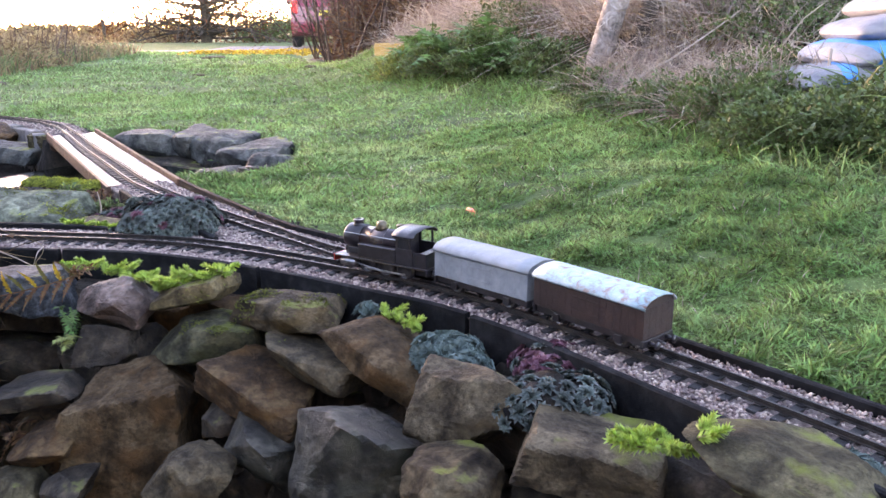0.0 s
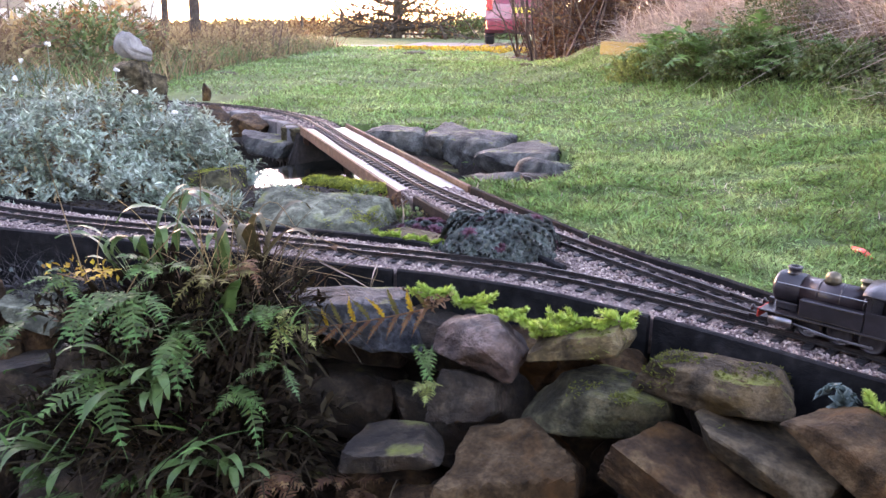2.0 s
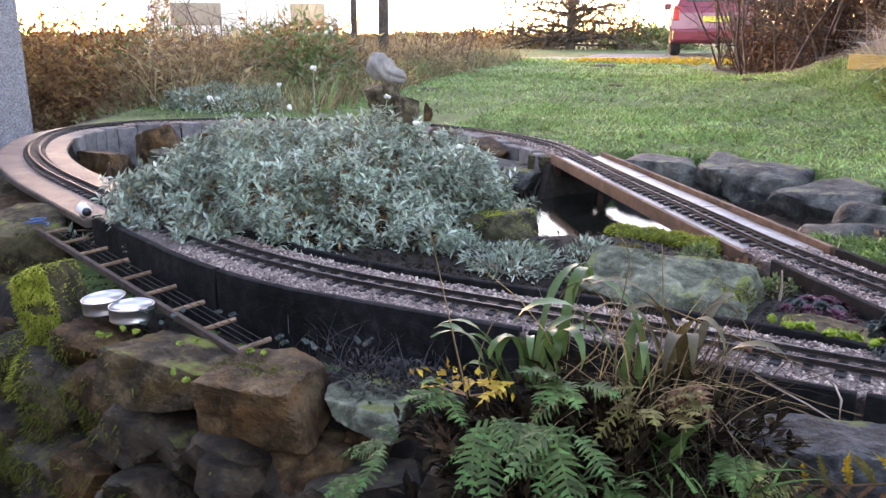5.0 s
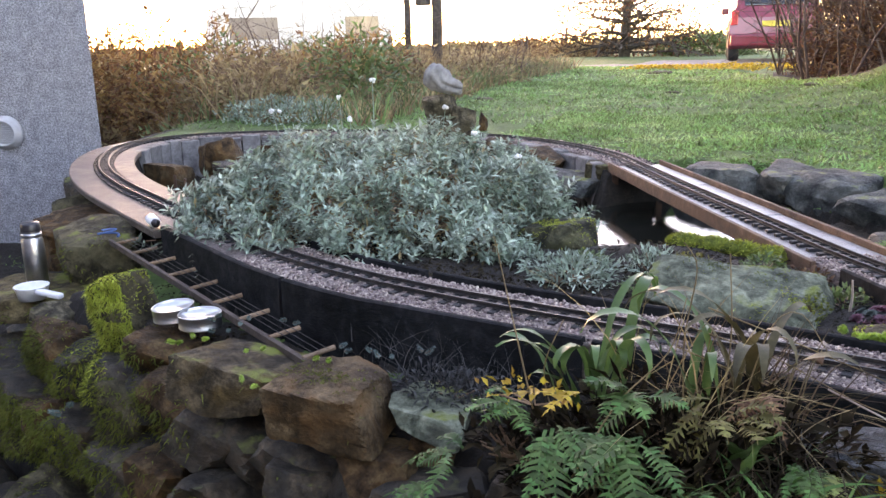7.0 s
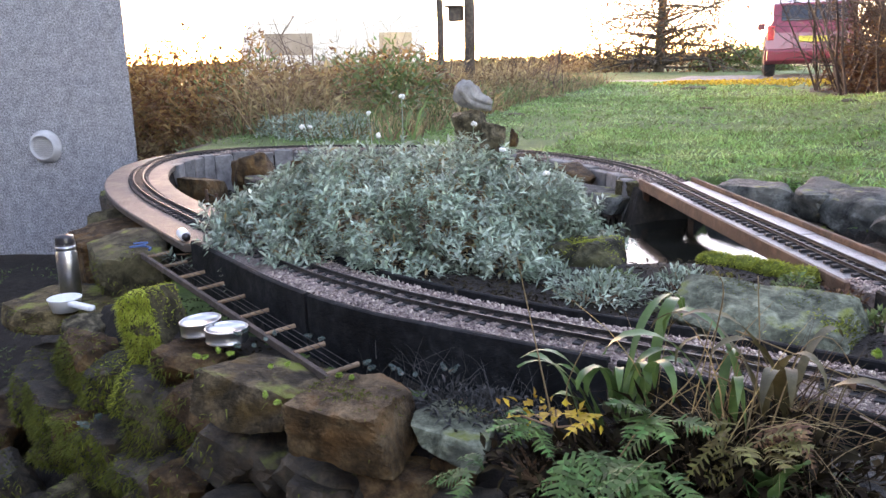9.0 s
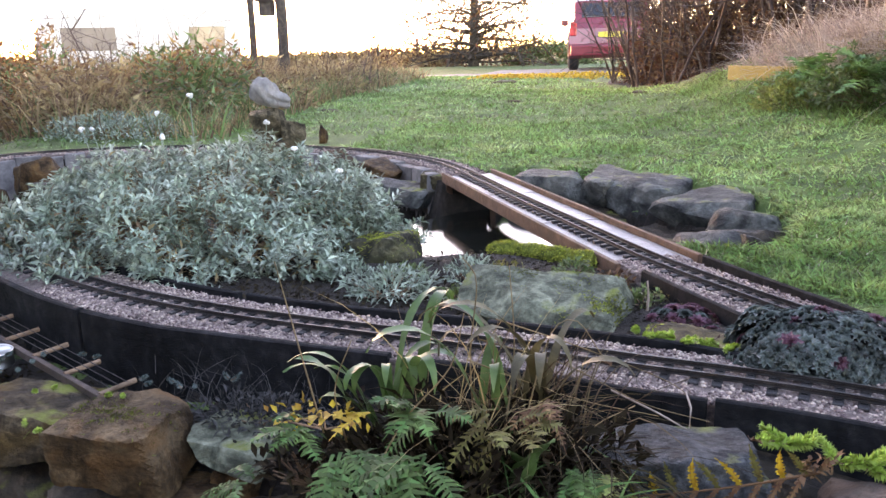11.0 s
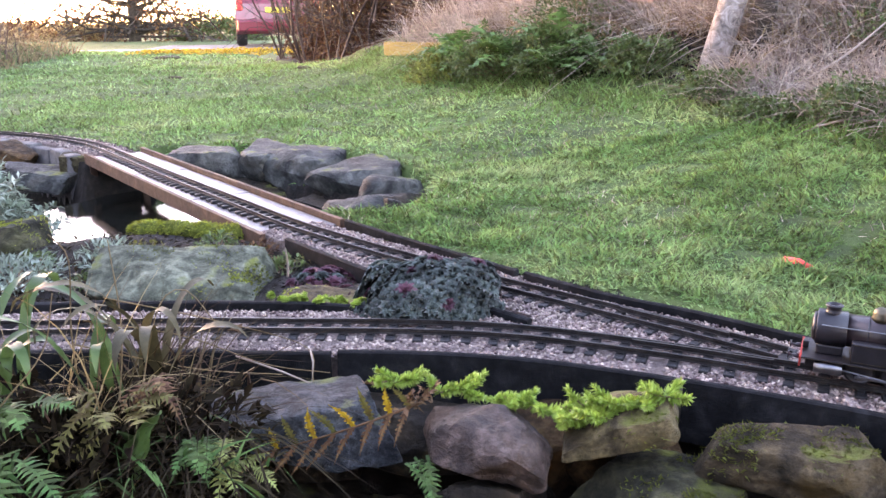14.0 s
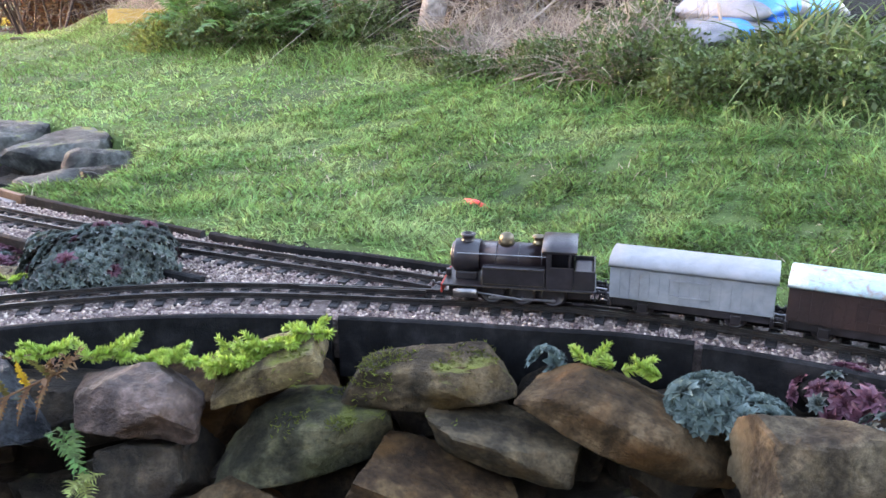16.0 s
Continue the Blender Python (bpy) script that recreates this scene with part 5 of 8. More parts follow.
wide = 0.0024 + 0.0014 * far
near_by = far < 4.2
grass("lawn_grass", q[near_by], size[near_by], wide[near_by], M["grass"], "short green lawn grass with uneven tufts", 0.95, 0.9, flow=1.7)
grass("lawn_grass", q[~near_by], size[~near_by], wide[~near_by], M["grass"], "short green lawn grass further off", 0.95, 0.9, 1, flow=1.7)
# dead thatch among the blades
q = scatter(9000, 0.8, -0.2, 2.7, 5.0, g)
q = q[lawn_ok(q) & (fbm(q, 3.0, 6) > 0.15)]
grass("lawn_thatch", q, 0.03 * np.ones(len(q)), 0.0022 * np.ones(len(q)), M["straw"], "pale dead blades among the lawn grass", 1.2, 0.3)

# ---- rough grass, stems and leaf masses ----
def strip(n, line, lo, hi, g):
    """Plan points beside a line, between two distances to its left."""
    i = g.integers(0, len(line) - 1, n)
    p = line[i] + (line[i + 1] - line[i]) * g.uniform(0, 1, (n, 1))
    t = unit(line[i + 1] - line[i])
    return p + np.stack([-t[:, 1], t[:, 0]], 1) * g.uniform(lo, hi, n)[:, None]


def pick(line, x0, y0, x1, y1):
    return line[(line[:, 0] >= x0) & (line[:, 0] <= x1) & (line[:, 1] >= y0) & (line[:, 1] <= y1)]


bank = pick(FOOT, 0.9, 0.6, 3, 8)
q = np.vstack([strip(9000, bank, -0.12, 0.35, g), strip(7000, pick(FOOT, 0.9, 3.6, 2.3, 8), 0.0, 0.9, g)])
grass("bank_grass", q, 0.085 * np.ones(len(q)), 0.006 * np.ones(len(q)), M["grass"], "longer green grass along the foot of the bank", 0.6, 0.9, 3)
q = np.vstack([strip(11000, pick(FOOT, 1.5, 2.3, 2.45, 5.2), 0.55, 1.6, g), strip(1500, pick(FOOT, 0.9, 4.8, 2.45, 6.2), 0.3, 0.8, g)])
grass("dead_reeds", q, 0.42 * np.ones(len(q)), 0.006 * np.ones(len(q)), M["straw"], "tangled pale dead stems heaped on the bank", 0.75, 1.1, 2, 0.02, "dead grass")
q = strip(5000, pick(FOOT, 1.5, 2.3, 2.45, 5.2), 0.45, 1.4, g)
grass("dead_reeds", q, 0.30 * np.ones(len(q)), 0.005 * np.ones(len(q)), M["reed"], "brown dead stems low on the bank", 1.0, 0.8, 3, 0.02, "dead grass")
q = strip(3400, pick(FOOT, 2.2, 1.5, 2.45, 2.7), 0.05, 0.5, g)
grass("dead_reeds", q, 0.20 * np.ones(len(q)), 0.0045 * np.ones(len(q)), M["straw"], "fallen pale stems trailing down to the lawn", 1.1, 0.9, 3, 0.03, "dead grass")
q = strip(420, pick(FOOT, 2.45, 0.8, 3.0, 1.45), 0.2, 0.6, g)
grass("strap_leaves", q, 0.22 * np.ones(len(q)), 0.013 * np.ones(len(q)), M["leaf"], "arching green strap leaves beside the sacks", 0.7, 1.3, 4, 0.03, "plant")


def leaf_mass(name, centre, radii, n, length, width, material, label, category="shrub", stems=26, ground_z=None, shell=0.45):
    """A shrub: leaves on a lumpy mound, with stems that carry them."""
    c = np.array(centre)
    if ground_z is None:
        ground_z = float(height(c[None, :2])[0])
    ob = empty(name, c[0], c[1], ground_z)
    tagged(ob, label, category)
    g = np.random.default_rng(abs(int(c[0] * 911 + c[1] * 377 + n)))
    d = unit(g.normal(0, 1, (n, 3)))
    d[:, 2] = np.abs(d[:, 2])
    lump = 1 + 0.22 * np.sin(d[:, 0] * 7 + c[0] * 5) * np.sin(d[:, 1] * 6 + 2) + 0.12 * np.sin(d[:, 2] * 11 + d[:, 0] * 9)
    p = d * np.array(radii) * (lump * (1 - shell * g.uniform(0, 1, n) ** 2))[:, None]
    way = unit(d * 0.8 + g.normal(0, 0.6, (n, 3)) + np.array([0, 0, 0.15]))
    if length < 0.045:
        v, f = leaves(p, way, length * g.uniform(0.6, 1.3, n), width * g.uniform(0.7, 1.3, n))
    else:
        v, f = ribbons(p, way, length * g.uniform(0.6, 1.3, n), width * g.uniform(0.7, 1.3, n), np.full(n, 0.3), 1)
    tagged(big("foliage", v, f, material, ob), kind="stuff")
    bm = bmesh.new()
    for i in range(stems):
        rod(bm, (g.uniform(-0.1, 0.1) * radii[0], g.uniform(-0.1, 0.1) * radii[1], -0.01), tuple(p[i] * 0.85), 0.006 * radii[2] * 2 + 0.001, 0.0012, 5, False)
    tagged(part("woody_base", bm, M["wood"], ob), kind="stuff")
    return ob


for x, y, w, d, h, n, lab in (
    (2.70, 1.66, 0.26, 0.24, 0.13, 5200, "dense dark green leafy growth on the bank"),
    (2.66, 1.36, 0.24, 0.22, 0.12, 4600, "dense green leafy growth at the lawn edge"),
    (2.84, 1.16, 0.28, 0.24, 0.12, 4600, "low green leafy growth below the sacks"),
    (2.60, 1.98, 0.24, 0.26, 0.11, 4200, "low green leafy growth under dead stems"),
    (2.90, 1.95, 0.26, 0.24, 0.13, 4200, "dark green leafy growth beside the sacks"),
    (3.0, 1.42, 0.22, 0.2, 0.08, 2600, "low dark growth in front of the sacks"),
    (2.42, 2.32, 0.18, 0.2, 0.08, 2600, "low green growth at the foot of the bank"),
    (2.45, 2.66, 0.22, 0.18, 0.09, 2400, "low green growth round the birch foot"),
    (3.2, 2.4, 0.4, 0.35, 0.2, 3600, "green leafy growth behind the dead stems"),
):
    leaf_mass("green_shrub", (x, y, 0), (w, d, h), n, 0.021, 0.011, M["leaf"], lab, shell=0.6)
leaf_mass("yellow_shrub", (1.72, 4.75, 0), (0.18, 0.2, 0.13), 700, 0.045, 0.014, M["lime_weed"], "yellow green leafy shoots on the bank")


def frond(parent, foot, way, length, wide, material, pairs=16, droop=0.6, label="", stalk=0.18, name="frond", fat=0.46, sides=(-1, 1), rise=0.0, facing=None):
    """A feather-shaped fern leaf: a drooping midrib with leaflets in pairs."""
    foot, way = Vector(foot), Vector(way).normalized()
    side = way.cross(Vector(facing or (0, 0, 1)))
    side = side.normalized() if side.length > 0.05 else Vector((1, 0, 0))
    verts, faces = [], []
    sway = random.uniform(-0.3, 0.3)

    def at(u):
        return foot + way * length * u + side * sway * length * u * u + Vector((0, 0, -1)) * droop * length * u * u * 0.55

    def add(a, b, c, d):
        k = len(verts)
        verts.extend((a, b, c, d))
        faces.append((k, k + 1, k + 2, k + 3))

    for i in range(8):
        a, b = at(i / 8), at((i + 1) / 8)
        w = 0.0022 * (1 - i / 9)
        add(a - side * w, a + side * w, b + side * w, b - side * w)
    for i in range(pairs):
        u = stalk + (1 - stalk) * i / pairs
        p, t = at(u), (at(u + 0.02) - at(u)).normalized()
        env = math.sin(math.pi * min(1, 0.18 + 0.86 * (i + 0.5) / pairs)) ** 0.8
        L = wide * env * random.uniform(0.78, 1.12)
        w = length * (1 - stalk) / pairs * fat
        for s in sides:
            out = (side * s * (1 - 0.85 * abs(rise)) + t * 0.42 + Vector((0, 0, rise + random.uniform(-0.45, 0.2)))).normalized()
            up = out.cross(t).normalized() * (0.12 * L)
            m1, tip = p + out * L * 0.55 + up * s, p + out * L
            add(p - t * w, p + t * w, m1 + t * w * 0.75, m1 - t * w * 0.75)
            add(m1 - t * w * 0.75, m1 + t * w * 0.75, tip + t * w * 0.1, tip - t * w * 0.1)
    return raw(name, [v[:] for v in verts], faces, material, parent, label)


def fern(name, x, y, z, n, length, wide, material, label, spread=(0, 360), up=(20, 60), pairs=16, droop=0.7):
    ob = empty(name, x, y, z)
    tagged(ob, label, "fern")
    for i in range(n):
        a, e = radians(random.uniform(*spread)), radians(random.uniform(*up))
        frond(ob, (random.uniform(-0.015, 0.015), random.uniform(-0.015, 0.015), 0), (math.cos(a) * math.cos(e), math.sin(a) * math.cos(e), math.sin(e)), length * random.uniform(0.7, 1.15), wide * random.uniform(0.8, 1.15), material, pairs, droop * random.uniform(0.6, 1.3))
    return ob


# green growth and ferns at the foot of the bank
for x, y, w, d, h, n, key, lab in ((2.12, 3.72, 0.26, 0.24, 0.20, 3000, "leaf", "bright green leafy growth at the bank foot"), (1.92, 4.12, 0.26, 0.26, 0.22, 3000, "leaf", "green leafy growth along the bank foot"), (2.38, 3.25, 0.22, 0.24, 0.13, 2600, "leaf", "low green growth beside the birch"), (1.66, 4.5, 0.2, 0.24, 0.14, 1800, "lime_weed", "yellow green leafy shoots at the lawn edge"), (2.35, 4.1, 0.3, 0.3, 0.3, 2600, "leaf", "tall green leafy growth on the bank")):
    leaf_mass("green_shrub", (x, y, 0), (w, d, h), n, 0.03, 0.013, M[key], lab, shell=0.6)
for x, y, n, L in ((1.78, 4.35, 14, 0.34), (1.95, 4.0, 16, 0.38), (2.15, 3.75, 16, 0.36), (2.25, 3.5, 14, 0.3), (1.75, 4.6, 13, 0.34), (2.36, 3.3, 10, 0.22), (2.05, 3.6, 12, 0.26)):
    fern("bank_fern", x, y, float(height(np.array([[x, y]]))[0]) + 0.08, n, L, L * 0.2, M["bank_fern"], "green fern growing at the foot of the bank", (90, 360), (15, 65), 15, 0.8)

# silver-leaved plant inside the loop
plant = empty("silver_shrub", -0.34, 1.72, -0.05)
tagged(plant, "wide mound of silver grey-green lance-leaved foliage", "shrub")
g = np.random.default_rng(3)
n = 2500
d = unit(g.normal(0, 1, (n, 3)) * np.array([1, 1, 0.8]))
d[:, 2] = np.abs(d[:, 2])
lump = 1 + 0.10 * np.sin(d[:, 0] * 8 + 1) * np.sin(d[:, 1] * 7) + 0.09 * np.sin(d[:, 0] * 15 + d[:, 2] * 12) + g.normal(0, 0.05, n)
top = d * np.array([0.51, 0.49, 0.255]) * lump[:, None]
way = unit(d * np.array([0.8, 0.8, 0.5]) + np.array([0, 0, 0.75]) + g.normal(0, 0.22, (n, 3)))
k = 17
base = np.repeat(top, k, 0) - np.repeat(way, k, 0) * (0.05 * g.uniform(0, 1, (n * k, 1)))
side = unit(np.cross(np.repeat(way, k, 0), g.normal(0, 1, (n * k, 3))))
ld = unit(side * 0.9 + np.repeat(way, k, 0) * g.uniform(0.25, 1.0, (n * k, 1)))
v, f = leaves(base, ld, 0.028 * g.uniform(0.55, 1.25, n * k), 0.0078 * g.uniform(0.7, 1.25, n * k), 0.2)
tagged(big("foliage", v, f, M["silver"], plant), kind="stuff")
n2 = 5000
i = g.integers(0, n, n2)
base = top[i] * g.uniform(0.6, 0.93, (n2, 1))
v, f = leaves(base, unit(g.normal(0, 1, (n2, 3))), 0.034 * g.uniform(0.6, 1.2, n2), 0.009 * np.ones(n2))
big("inner_foliage", v, f, M["reed"], plant, "brown withered leaves within the mound")
bm = bmesh.new()
for i in range(160):
    rod(bm, tuple(top[i] * np.array([0.45, 0.45, 0.0])), tuple(top[i] * 0.97), 0.003, 0.0015, 5, False)
tagged(part("woody_base", bm, M["wood"], plant), kind="stuff")
M["bud"] = mat("white_bud", [(0.6, 0.6, 0.55), (0.75, 0.75, 0.7)], 80, 0.9, 0.4)
for x, y, z in ((-0.30, 1.95, 0.34), (-0.05, 1.9, 0.27), (-0.62, 1.9, 0.25), (-0.66, 2.0, 0.24), (-0.5, 2.1, 0.28), (-0.22, 1.66, 0.255), (0.1, 1.72, 0.22), (0.22, 1.7, 0.17)):
    p0 = Vector(((x + 0.2) * 0.85, (y - 1.78) * 0.85, 0.13))
    p1 = Vector((x + 0.2, y - 1.78, z + 0.05))
    st = part("flower_stalk", rod(bmesh.new(), p0, p1, 0.0016, 0.001, 5), M["silver"], plant)
    bm = bmesh.new()
    for i in range(4):
        bmesh.ops.create_icosphere(bm, subdivisions=1, radius=0.0055, matrix=Matrix.Translation(p1 + Vector((random.uniform(-1, 1), random.uniform(-1, 1), random.uniform(-0.6, 1))) * 0.005))
    part("bud", bm, M["bud"], st, "fluffy white bud")
leaf_mass("silver_shrub", (-2.25, 4.15, 0), (0.42, 0.28, 0.14), 2600, 0.035, 0.010, M["silver"], "low silver grey shrub beyond the far curve")
leaf_mass("silver_shrub", (0.30, 1.32, -0.02), (0.09, 0.08, 0.055), 700, 0.022, 0.006, M["silver"], "small silver grey shoots beside the slab", ground_z=-0.04)
leaf_mass("silver_shrub", (0.44, 1.44, -0.02), (0.05, 0.05, 0.05), 260, 0.022, 0.006, M["silver"], "small silver grey shoots beside the pond", ground_z=-0.04)

# ---- stonecrop, houseleeks, moss ----
def stonecrop(x, y, z, n, spread, label, material=None, shoot=0.034, wide=0.0095, along=0, flat=0.06):
    """Creeping foxtail shoots, plump with short needle leaves, lying on what is under them."""
    ob = empty("stonecrop", x, y, z)
    tagged(ob, label, "succulent")
    g = np.random.default_rng(int(abs(x * 1000 + y * 77)))
    P, D, L = [], [], []
    bm = bmesh.new()
    c, s = math.cos(radians(along)), math.sin(radians(along))
    for i in range(max(2, int(n * 0.48))):
        ox, oy = g.normal(0, spread), g.normal(0, spread * 0.4)
        fx, fy = ox * c - oy * s, ox * s + oy * c
        foot = np.array([fx, fy, rest(x + fx, y + fy, z) - z + 0.003])
        a = g.uniform(0, 6.28)
        w = unit(np.array([math.cos(a), math.sin(a) * 0.8 - 0.25, flat]))
        ln = shoot * g.uniform(0.6, 1.25)
        m = 150
        u = g.uniform(0, 1, m)
        curl = np.array([0, 0, g.uniform(0.1, 0.45)]) * ln
        tip = foot + w * ln + curl
        rod(bm, tuple(foot), tuple(foot + w * ln * 0.6 + curl * 0.36), 0.0016, 0.0012, 5, False)
        P.append(foot + w * ln * u[:, None] + curl * (u ** 2)[:, None])
        axis_w = unit(w * ln + 2 * curl * u[:, None])
        r = unit(np.cross(axis_w, g.normal(0, 1, (m, 3))))
        D.append(unit(r * (1.0 - 0.35 * u[:, None] ** 6) + axis_w * (0.45 + 0.35 * u[:, None] ** 4)))
        L.append(wide * (1.05 - 0.35 * u ** 3) * g.uniform(0.8, 1.15, m))
    v, f = ribbons(np.vstack(P), np.vstack(D), np.concatenate(L), np.concatenate(L) * 0.46, np.full(len(P) * m, 0.1), 1)
    tagged(big("foliage", v, f, material or M["lime"], ob), kind="stuff")
    tagged(part("woody_base", bm, M["wood"], ob), kind="stuff")
    return ob


LIME = "bright lime green stonecrop creeping over the stones"
for x, y, n, s, a in ((0.945, 0.725, 13, 0.012, 0), (0.992, 0.685, 7, 0.009, -20), (1.028, 0.668, 12, 0.014, -25), (1.062, 0.648, 10, 0.011, -25), (1.098, 0.622, 9, 0.010, -20), (1.12, 0.585, 7, 0.008, -20), (1.155, 0.575, 18, 0.014, 0), (1.192, 0.57, 18, 0.014, 10), (1.228, 0.565, 13, 0.011, 20), (1.508, 0.40, 2, 0.004, -40), (1.535, 0.365, 5, 0.007, -40), (1.556, 0.335, 5, 0.008, -40)):
    stonecrop(x, y, -0.012, n, s, LIME, along=a)
stonecrop(1.782, -0.045, 0.0, 18, 0.014, LIME, along=-60)
stonecrop(1.815, -0.07, 0.0, 14, 0.014, LIME, along=-60)
for x, y in ((0.79, 1.045), (0.83, 1.02), (0.875, 1.008), (0.905, 0.998)):
    stonecrop(x, y, 0.0, 9, 0.016, "low lime green stonecrop beside the inner edging", along=-25, shoot=0.018, wide=0.008)
for x, y, z, n in ((-0.25, 0.755, -0.04, 7), (-0.22, 0.79, -0.04, 5), (-0.125, 0.815, -0.06, 6), (-0.045, 0.70, -0.06, 4), (0.04, 0.755, -0.04, 5)):
    stonecrop(x, y, z, n, 0.012, "small lime green stonecrop on the wall top", shoot=0.013, wide=0.005)
for x, y, z, n in ((-0.33, 0.915, -0.06, 6), (-0.26, 0.93, -0.06, 6), (-0.24, 0.875, -0.06, 5), (0.0, 0.83, -0.05, 6), (0.09, 0.845, -0.05, 7), (0.15, 0.86, -0.05, 6), (-0.15, 0.95, -0.06, 6)):
    stonecrop(x, y, z, n, 0.022, "blue green stonecrop in the ledge soil", M["sage"], 0.014, 0.005)
for x, y, z, n in ((-0.12, 0.64, -0.30, 6), (-0.30, 0.66, -0.36, 12), (-0.22, 0.64, -0.40, 12), (-0.66, 0.84, -0.26, 5)):
    stonecrop(x, y, z, n, 0.035, "blue green trailing rosettes on the wall face", M["sage"], 0.018, 0.008)


def rosette_mesh(r, material):
    """One houseleek: three rings of fleshy pointed leaves."""
    P, D, L = [], [], []
    for ring, (count, tilt, ln) in enumerate(((9, 15, 1.0), (8, 38, 0.8), (6, 62, 0.55))):
        for i in range(count):
            a = 2 * math.pi * (i + 0.5 * ring) / count
            D.append((math.cos(a) * math.cos(radians(tilt)), math.sin(a) * math.cos(radians(tilt)), math.sin(radians(tilt))))
            P.append((0, 0, 0))
            L.append(r * ln)
    v, f = leaves(np.array(P), np.array(D), np.array(L), np.array(L) * 0.68, 0.35)
    f = np.where(f % 5 == 0, 0, f)
    me = bpy.data.meshes.new("rosette")
    me.from_pydata(v.tolist(), [], f.tolist())
    me.materials.append(material)
    return me


def houseleeks(name, x, y, z, radii, n, meshes, label, soil=True):
    ob = empty(name, x, y, z)
    tagged(ob, label, "succulent")
    g = np.random.default_rng(int(abs(x * 700 + y * 300)) + n)
    if soil:
        v, f = ball(3)
        v = v * np.array(radii) * 0.92 * np.array([1 + 0.3 * noise.noise(Vector(c) * 1.9 + Vector((x * 7, y * 5, 0))) for c in v])[:, None]
        v[:, 2] = np.maximum(v[:, 2], -0.012)
        big("soil_mound", v, f, M["soil"], ob, smooth=True)
    for i in range(n):
        u = 1 - (i + 0.5) / n
        a = i * 2.399963
        rr = math.sqrt(1 - u * u)
        d = Vector((rr * math.cos(a), rr * math.sin(a), u))
        d *= 1 + 0.3 * noise.noise(d * 1.9 + Vector((x * 7, y * 5, 0)))
        o = new("rosette", meshes[int(g.integers(len(meshes)))])
        o.parent = ob
        nor = Vector((d.x / radii[0], d.y / radii[1], d.z / radii[2])).normalized()
        k = float(g.uniform(0.75, 1.2))
        o.matrix_basis = Matrix.LocRotScale((d.x * radii[0], d.y * radii[1], d.z * radii[2] - 0.004), nor.to_track_quat("Z", "Y") @ Euler((0, 0, float(g.uniform(0, 6)))).to_quaternion(), (k, k, k))
    return ob


R_DARK, R_RED, R_BLUE = rosette_mesh(0.0155, M["semper"]), rosette_mesh(0.018, M["semper_red"]), rosette_mesh(0.021, M["sage"])
houseleeks("houseleek_mound", 1.03, 1.0, -0.015, (0.12, 0.10, 0.08), 290, [R_DARK] * 24 + [R_RED], "dark grey-green houseleek mound between the two tracks")
houseleeks("houseleek_clump", 1.735, 0.225, -0.03, (0.05, 0.05, 0.03), 26, [R_RED, R_RED, R_DARK], "dark red houseleeks beside the edging board")
houseleeks("houseleek_clump", 1.70, 0.12, -0.035, (0.06, 0.055, 0.04), 34, [R_DARK], "dark grey green houseleeks between the wall stones")
houseleeks("houseleek_clump", 1.75, 0.12, -0.03, (0.04, 0.05, 0.03), 20, [R_DARK], "dark grey houseleeks against the edging board")
houseleeks("houseleek_clump", 1.595, 0.29, -0.03, (0.045, 0.035, 0.025), 36, [R_BLUE], "blue green houseleeks behind the stone")
houseleeks("houseleek_clump", 1.615, 0.245, -0.035, (0.035, 0.03, 0.02), 16, [R_BLUE], "blue green houseleeks beside the edging board")
houseleeks("houseleek_clump", 1.99, -0.10, -0.02, (0.03, 0.03, 0.02), 12, [R_BLUE], "pale blue green houseleeks beside the ballast")
houseleeks("houseleek_clump", 1.48, 0.44, -0.015, (0.012, 0.012, 0.008), 3, [R_BLUE], "tiny pale houseleek beside the edging", False)
houseleeks("houseleek_clump", 0.86, 1.21, -0.03, (0.06, 0.05, 0.025), 26, [R_DARK, R_RED], "small dark houseleeks on the wedge of soil")
houseleeks("houseleek_clump", 0.92, 1.12, -0.03, (0.06, 0.045, 0.02), 20, [R_DARK, R_RED], "low dark houseleeks beside the branch track")


def moss(x, y, z, rx_, ry_, rz_, label, material=None, n=900):
    ob = empty("moss_cushion", x, y, z)
    tagged(ob, label, "moss")
    v, f = ball(3)
    k = np.array([1 + 0.18 * noise.noise(Vector(c) * 2.2 + Vector((x * 9, y * 9, 0))) for c in v])
    big("cushion", v * np.array([rx_, ry_, rz_]) * k[:, None], f, M["moss"], ob, smooth=True)
    g = np.random.default_rng(int(abs(x * 311 + y * 97 + z * 53) * 10))
    d = unit(g.normal(0, 1, (n, 3)))
    v, f = ribbons(d * np.array([rx_, ry_, rz_]) * 0.98, unit(d + g.normal(0, 0.5, (n, 3))), np.full(n, 0.009), np.full(n, 0.0028), np.full(n, 0.3), 1)
    tagged(big("tuft", v, f, material or M["moss"], ob), kind="stuff")
    return ob


for x, y in ((0.49, 1.64), (0.55, 1.625), (0.61, 1.60), (0.67, 1.57)):
    moss(x, y, -0.018, 0.045, 0.03, 0.022, "yellow green moss along the pond edge", M["moss_bright"], 900)



